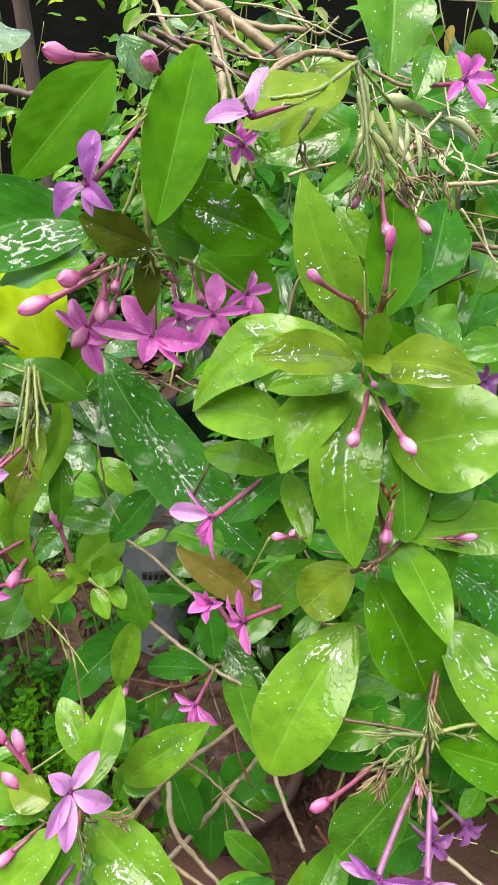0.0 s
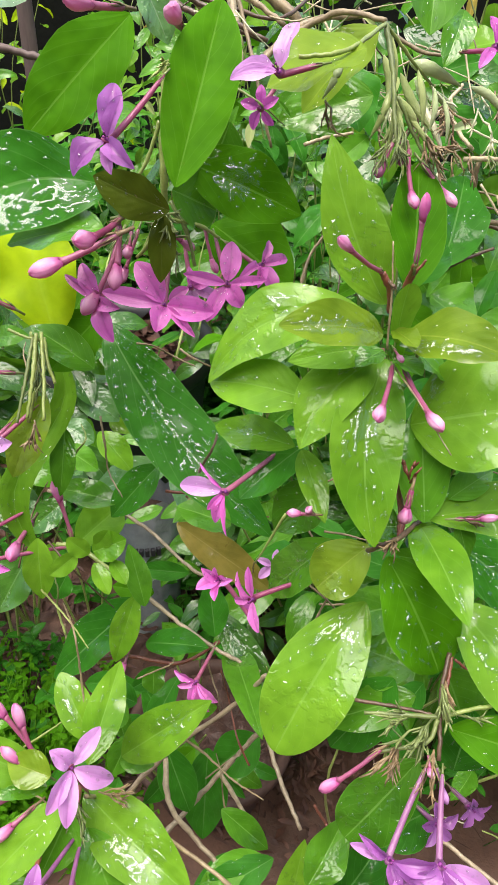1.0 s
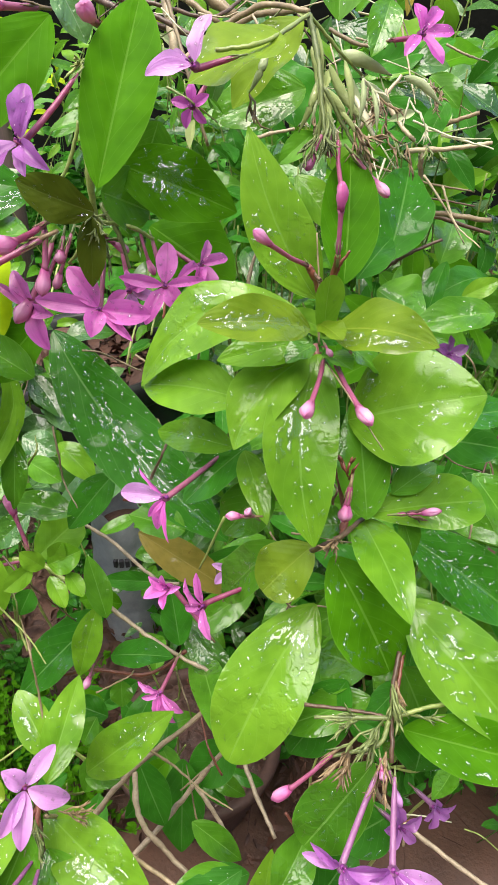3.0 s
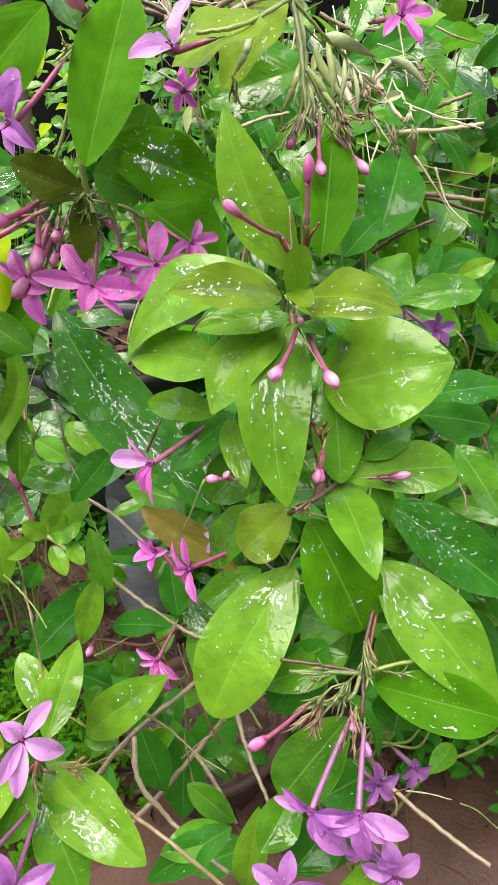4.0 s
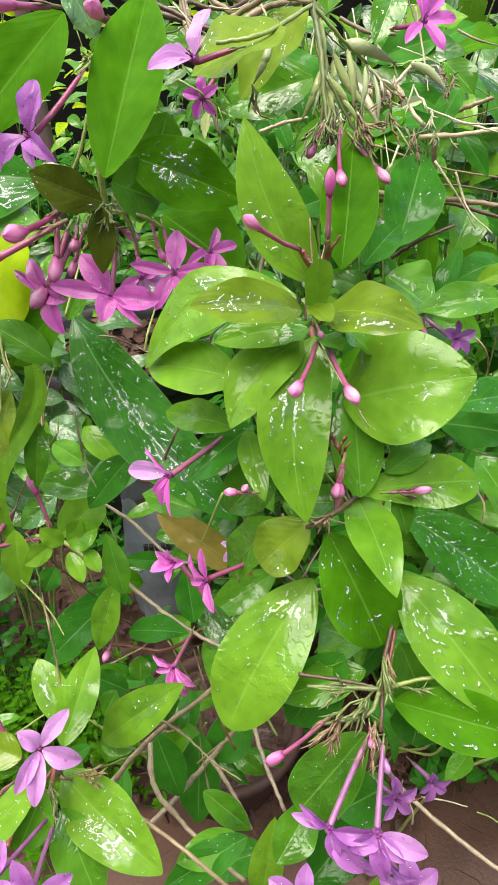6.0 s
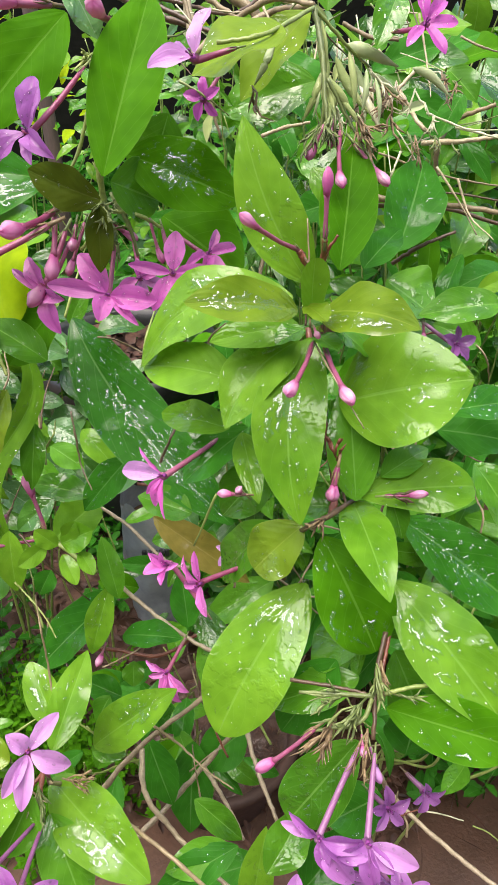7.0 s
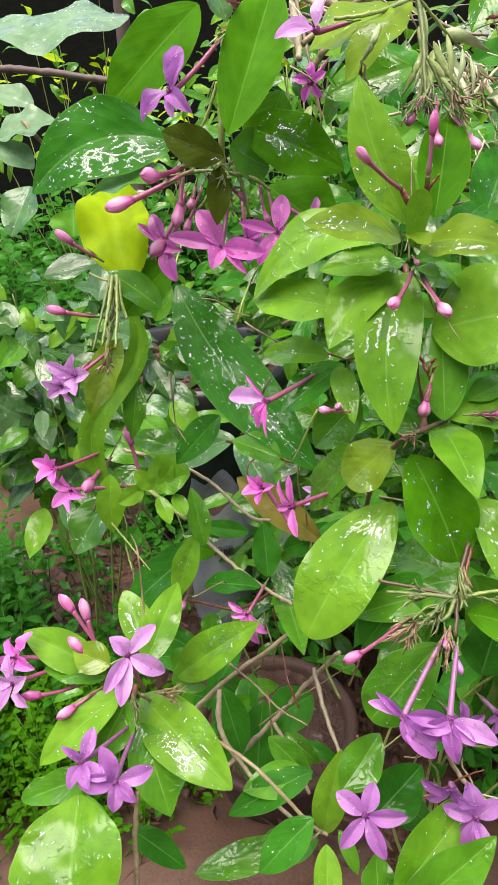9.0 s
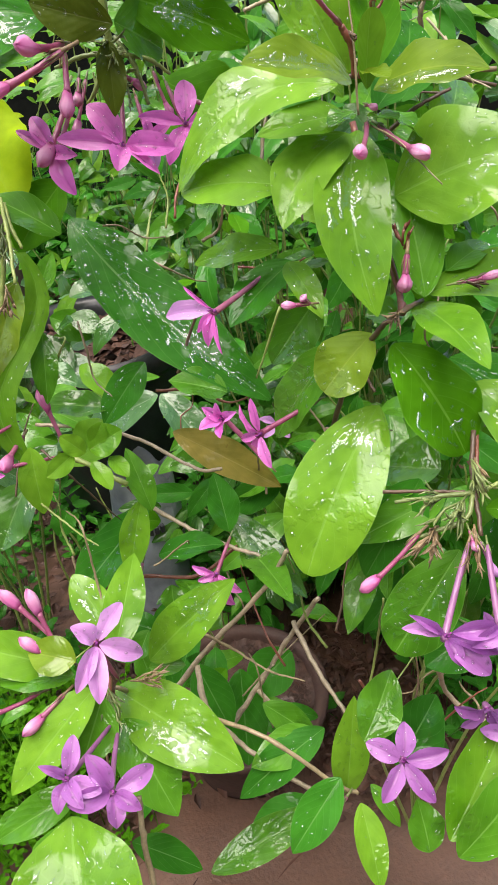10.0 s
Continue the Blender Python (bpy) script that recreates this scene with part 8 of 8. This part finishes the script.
def pot(name, centre, r, h, mat, label):
    t = thing(name, centre, label, "flower pot")
    c = Vector(centre)
    lip = 0.04 * r
    v, f = turned([(0.72 * r, 0), (0.74 * r, 0.01), (0.93 * r, 0.80 * h), (0.94 * r, 0.87 * h)])
    link("pot_wall", mesh_from("pot_wall", [Vector(q) + c for q in v], f), mat, t)
    v, f = turned([(0.93 * r, 0.86 * h), (r, 0.87 * h), (r + lip, 0.90 * h), (r + lip, 0.97 * h), (r, h), (0.92 * r, 0.985 * h), (0.88 * r, 0.93 * h), (0.86 * r, 0.80 * h)])
    link("pot_rim", mesh_from("pot_rim", [Vector(q) + c for q in v], f[:-1]), mat, t)
    n, verts, faces = 26, [], []
    for i in range(n):
        for j in range(n):
            x, y = (2 * i / (n - 1) - 1), (2 * j / (n - 1) - 1)
            k = 0.88 * r * max(abs(x), abs(y)) / max(math.hypot(x, y), 1e-6)
            verts.append(c + Vector((x * k, y * k, 0.88 * h + 0.008 * noise.noise((x * 5, y * 5, r)) + 0.005 * noise.noise((x * 17, y * 17, r)))))
    for i in range(n - 1):
        for j in range(n - 1):
            faces.append((i * n + j, (i + 1) * n + j, (i + 1) * n + j + 1, i * n + j + 1))
    link("potting_soil", mesh_from("potting_soil", verts, faces), SOIL, t, "dark wet soil")
    return t


def litter(name, centre, radius, z, count, long, seed, label, mats, narrow=0.4):
    """Fallen leaves and scraps, curled and overlapping."""
    r = random.Random(seed)
    v, f, uv = [], [], []
    for i in range(count):
        a, d = r.uniform(0, 6.28), radius * math.sqrt(r.random())
        p = Vector((centre[0] + d * math.cos(a), centre[1] + d * math.sin(a), z + r.uniform(0.001, 0.014)))
        t = r.uniform(0, 6.28)
        q = long * r.uniform(0.4, 1.2)
        e = p + Vector((math.cos(t), math.sin(t), r.uniform(-0.15, 0.3))) * q
        at = blade(p, e, q * narrow * r.uniform(0.6, 1.3), (r.gauss(0, 0.4), r.gauss(0, 0.4), 1), r.uniform(-0.1, 0.2), r.uniform(-0.3, 0.7), r.uniform(-0.1, 0.1), 0.4, seed=i)
        bv, bf, bu = blade_mesh("x", at, 5, 4)
        o = len(v)
        v += bv
        uv += bu
        f += [tuple(k + o for k in g) for g in bf]
    ob = link(name, mesh_from(name, v, f, uv), mats)
    return tagged(ob, label, "leaf litter", kind="stuff")


def weeds(name, centre, size, height, count, long, seed, label, mat):
    """Low dense weeds: sprigs with paired small round leaves."""
    r = random.Random(seed)
    v, f, uv = [], [], []
    for i in range(count):
        x, y = r.gauss(0, 0.45) * size[0], r.gauss(0, 0.45) * size[1]
        base = Vector((centre[0] + x, centre[1] + y, centre[2]))
        top = base + Vector((r.gauss(0, 0.02), r.gauss(0, 0.02), height * r.uniform(0.5, 1.15) * max(0.3, 1 - 0.5 * math.hypot(x / size[0], y / size[1]))))
        tv, tf = tube_data([base, base.lerp(top, 0.5) + Vector((r.gauss(0, 0.006), r.gauss(0, 0.006), 0)), top], [0.0008, 0.0007, 0.0004], 4)
        o = len(v)
        v += tv
        uv += [(0.5, 0.1)] * len(tv)
        f += [tuple(k + o for k in g) for g in tf]
        for k in range(9):
            s = 0.3 + 0.7 * (k // 2 + 1) / 5
            p = base.lerp(top, min(s, 1))
            a = r.uniform(0, 6.28) + 3.14 * (k % 2)
            q = long * r.uniform(0.6, 1.25)
            e = p + Vector((math.cos(a), math.sin(a), r.uniform(0.0, 0.5))) * q
            at = blade(p, e, q * 0.55, (r.gauss(0, 0.3), -0.3 + r.gauss(0, 0.3), 1), 0.08, 0.2, seed=k)
            bv, bf, bu = blade_mesh("x", at, 3, 2)
            o = len(v)
            v += bv
            uv += bu
            f += [tuple(m + o for m in g) for g in bf]
    return tagged(link(name, mesh_from(name, v, f, uv), mat), label, "weeds", kind="stuff")


pot("clay_pot", (-0.03, 0.505, 0.0), 0.10, 0.115, CLAY, "brown fired-clay flower pot with a rolled rim, wet soil inside")
litter("leaf_litter", (0.09, 0.53), 0.15, 0.012, 700, 0.020, 8, "reddish-brown fallen leaves on the wet earth by the pot", LITTER)
litter("leaf_litter", (-0.03, 0.505), 0.082, 0.102, 260, 0.012, 3, "brown fallen leaves on the wet potting soil", LITTER, 0.22)
pot("black_plastic_pot", (-0.21, 1.08, 0.0), 0.16, 0.36, BLACKPOT, "black plastic plant pot filled with fallen leaves")
litter("leaf_litter", (-0.21, 1.08), 0.14, 0.325, 200, 0.05, 4, "brown and grey fallen leaves in a black pot", LITTER)
litter("leaf_litter", (-0.25, 0.75), 0.35, 0.012, 1500, 0.028, 5, "scattered brown fallen leaves on the wet earth", LITTER)
litter("fallen_needles", (0.12, 0.45), 0.35, 0.012, 120, 0.07, 6, "thin dry stalks and needles on the wet earth", LITTER, 0.03)

post = thing("garden_post", (-0.432, 1.572, 0.0), "weathered dark upright post by the hedge", "post")
v, f = tube_data([(-0.432, 1.572, -0.02), (-0.430, 1.572, 0.5), (-0.434, 1.572, 1.3), (-0.434, 1.572, 1.32)], [0.016, 0.0155, 0.015, 0.013], 14)
link("post_shaft", mesh_from("post_shaft", v, f), POST, post)


def grow_bag(centre, r, h):
    t = thing("grow_bag", centre, "crumpled blue-grey plastic grow bag with dark print, on the earth", "plant bag")
    v, f = [], []
    for i in range(15):
        z = h * i / 14
        for j in range(36):
            a = 6.28319 * j / 36
            q = r * (0.9 + 0.12 * math.sin(math.pi * i / 14)) * (1 + 0.10 * noise.noise((math.cos(a) * 3, math.sin(a) * 3, z * 30)) + 0.03 * math.sin(9 * a + z * 60))
            v.append(Vector(centre) + Vector((q * math.cos(a), q * math.sin(a), z + (0.012 * math.sin(5 * a) if i == 14 else 0))))
    for i in range(14):
        for j in range(36):
            k = (j + 1) % 36
            f.append((i * 36 + j, i * 36 + k, (i + 1) * 36 + k, (i + 1) * 36 + j))
    bag = link("bag_wall", mesh_from("bag_wall", v, f), GREYBAG, t)
    bv, bf = turned([(0.02 * r, 0.80 * h), (0.5 * r, 0.82 * h), (0.9 * r, 0.80 * h)], 24)
    link("bag_soil", mesh_from("bag_soil", [Vector(q) + Vector(centre) for q in bv], bf[:-1]), SOIL, t)
    for k in range(5):
        a = -1.75 + 0.16 * k
        bm = bmesh.new()
        bmesh.ops.create_cube(bm, size=1.0, matrix=Matrix.Translation(Vector(centre) + Vector((1.05 * r * math.cos(a), 1.05 * r * math.sin(a), 0.72 * h))) @ Matrix.Rotation(a, 4, "Z") @ Matrix.Diagonal((0.006, 0.006, 0.013, 1)))
        bmesh.ops.bevel(bm, geom=bm.edges[:], offset=0.0008, segments=1, affect="EDGES")
        link("print_bar", bm, PRINT, bag, smooth=False)


grow_bag((-0.139, 0.786, 0.0), 0.05, 0.259)


# ---------------------------------------------------------------- plants around it
bush('broadleaf_plant', (0.2204, 0.7170, 0.7011), (0.17, 0.14, 0.15), 190, 0.060, [MID, WAXY, DARK, OLD], 1, 'broad-leaved green garden plant, wet from rain', stems=14)
bush('broadleaf_plant', (0.2685, 0.9637, 0.8232), (0.22, 0.15, 0.18), 150, 0.080, [MID, YOUNG, DARK, GREY], 2, 'broad-leaved green garden plant, wet from rain', stems=14)
bush('leafy_plant', (0.2208, 0.4819, 0.5366), (0.13, 0.1, 0.16), 120, 0.080, [DARK, MID], 3, 'dark green leafy plant beside the shrub', stems=9)
bush('leafy_plant', (0.0955, 0.6997, 0.3286), (0.17, 0.12, 0.18), 260, 0.055, [MID, MID, WAXY], 4, 'dark green leafy plant behind the shrub', stems=14)
bush('leafy_plant', (-0.0511, 0.3943, 0.2791), (0.14, 0.09, 0.08), 22, 0.060, [DARK, DARK, MID], 5, 'low dark green plant under the shrub', stems=9)
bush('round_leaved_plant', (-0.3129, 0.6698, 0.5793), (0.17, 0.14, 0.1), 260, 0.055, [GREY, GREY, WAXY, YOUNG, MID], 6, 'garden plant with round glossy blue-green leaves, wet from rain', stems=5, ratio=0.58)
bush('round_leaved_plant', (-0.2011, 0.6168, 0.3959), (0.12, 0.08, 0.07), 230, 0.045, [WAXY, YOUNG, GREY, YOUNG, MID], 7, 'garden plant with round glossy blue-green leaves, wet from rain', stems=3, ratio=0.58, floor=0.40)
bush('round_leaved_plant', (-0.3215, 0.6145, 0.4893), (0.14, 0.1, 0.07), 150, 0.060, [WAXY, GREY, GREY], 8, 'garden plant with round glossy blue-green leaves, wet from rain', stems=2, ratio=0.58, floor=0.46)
bush('hedge_plant', (-0.6113, 1.7433, 0.8607), (0.5, 0.2, 0.16), 200, 0.050, [YOUNG, YELLOW, MID], 9, 'sparse yellow-green hedge plant by the near-black backdrop', stems=14)
bush('hedge_plant', (-0.1273, 1.3479, 0.8571), (0.3, 0.2, 0.2), 240, 0.050, [YOUNG, MID], 10, 'sparse yellow-green hedge plant by the near-black backdrop', stems=12)
bush('leafy_plant', (0.1026, 1.1754, 0.8704), (0.17, 0.12, 0.10), 150, 0.060, [MID, GREY, WAXY, OLD], 15, 'wet green leafy plant behind the shrub', stems=8)
bush('leafy_plant', (0.2696, 1.0610, 0.8803), (0.12, 0.10, 0.09), 110, 0.060, [MID, WAXY, OLD], 16, 'wet green leafy plant behind the shrub', stems=7)
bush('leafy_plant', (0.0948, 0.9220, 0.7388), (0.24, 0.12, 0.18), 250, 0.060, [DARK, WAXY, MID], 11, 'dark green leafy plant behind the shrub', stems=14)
bush('leafy_plant', (0.1426, 0.3161, 0.4402), (0.08, 0.05, 0.06), 9, 0.055, [DARK, MID], 12, 'low dark green plant under the shrub', stems=6)
bush('leafy_plant', (-0.1170, 1.2422, 0.4185), (0.3, 0.12, 0.2), 360, 0.065, [MID, WAXY, GREY, YOUNG], 13, 'dark green leafy plant behind the shrub', stems=12)
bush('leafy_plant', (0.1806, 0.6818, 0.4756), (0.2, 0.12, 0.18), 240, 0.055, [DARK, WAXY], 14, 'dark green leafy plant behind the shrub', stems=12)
weeds("ground_weeds", (-0.310, 0.520, 0.0), (0.20, 0.15), 0.150, 330, 0.011, 21, "dense low weeds with tiny green leaves on wet earth", OLD)
weeds("ground_weeds", (-0.355, 0.438, 0.0), (0.22, 0.16), 0.090, 230, 0.012, 22, "dense low weeds with tiny green leaves on wet earth", OLD)
# DARK rather than mid green: the leaf colour deepens the shade in the gaps
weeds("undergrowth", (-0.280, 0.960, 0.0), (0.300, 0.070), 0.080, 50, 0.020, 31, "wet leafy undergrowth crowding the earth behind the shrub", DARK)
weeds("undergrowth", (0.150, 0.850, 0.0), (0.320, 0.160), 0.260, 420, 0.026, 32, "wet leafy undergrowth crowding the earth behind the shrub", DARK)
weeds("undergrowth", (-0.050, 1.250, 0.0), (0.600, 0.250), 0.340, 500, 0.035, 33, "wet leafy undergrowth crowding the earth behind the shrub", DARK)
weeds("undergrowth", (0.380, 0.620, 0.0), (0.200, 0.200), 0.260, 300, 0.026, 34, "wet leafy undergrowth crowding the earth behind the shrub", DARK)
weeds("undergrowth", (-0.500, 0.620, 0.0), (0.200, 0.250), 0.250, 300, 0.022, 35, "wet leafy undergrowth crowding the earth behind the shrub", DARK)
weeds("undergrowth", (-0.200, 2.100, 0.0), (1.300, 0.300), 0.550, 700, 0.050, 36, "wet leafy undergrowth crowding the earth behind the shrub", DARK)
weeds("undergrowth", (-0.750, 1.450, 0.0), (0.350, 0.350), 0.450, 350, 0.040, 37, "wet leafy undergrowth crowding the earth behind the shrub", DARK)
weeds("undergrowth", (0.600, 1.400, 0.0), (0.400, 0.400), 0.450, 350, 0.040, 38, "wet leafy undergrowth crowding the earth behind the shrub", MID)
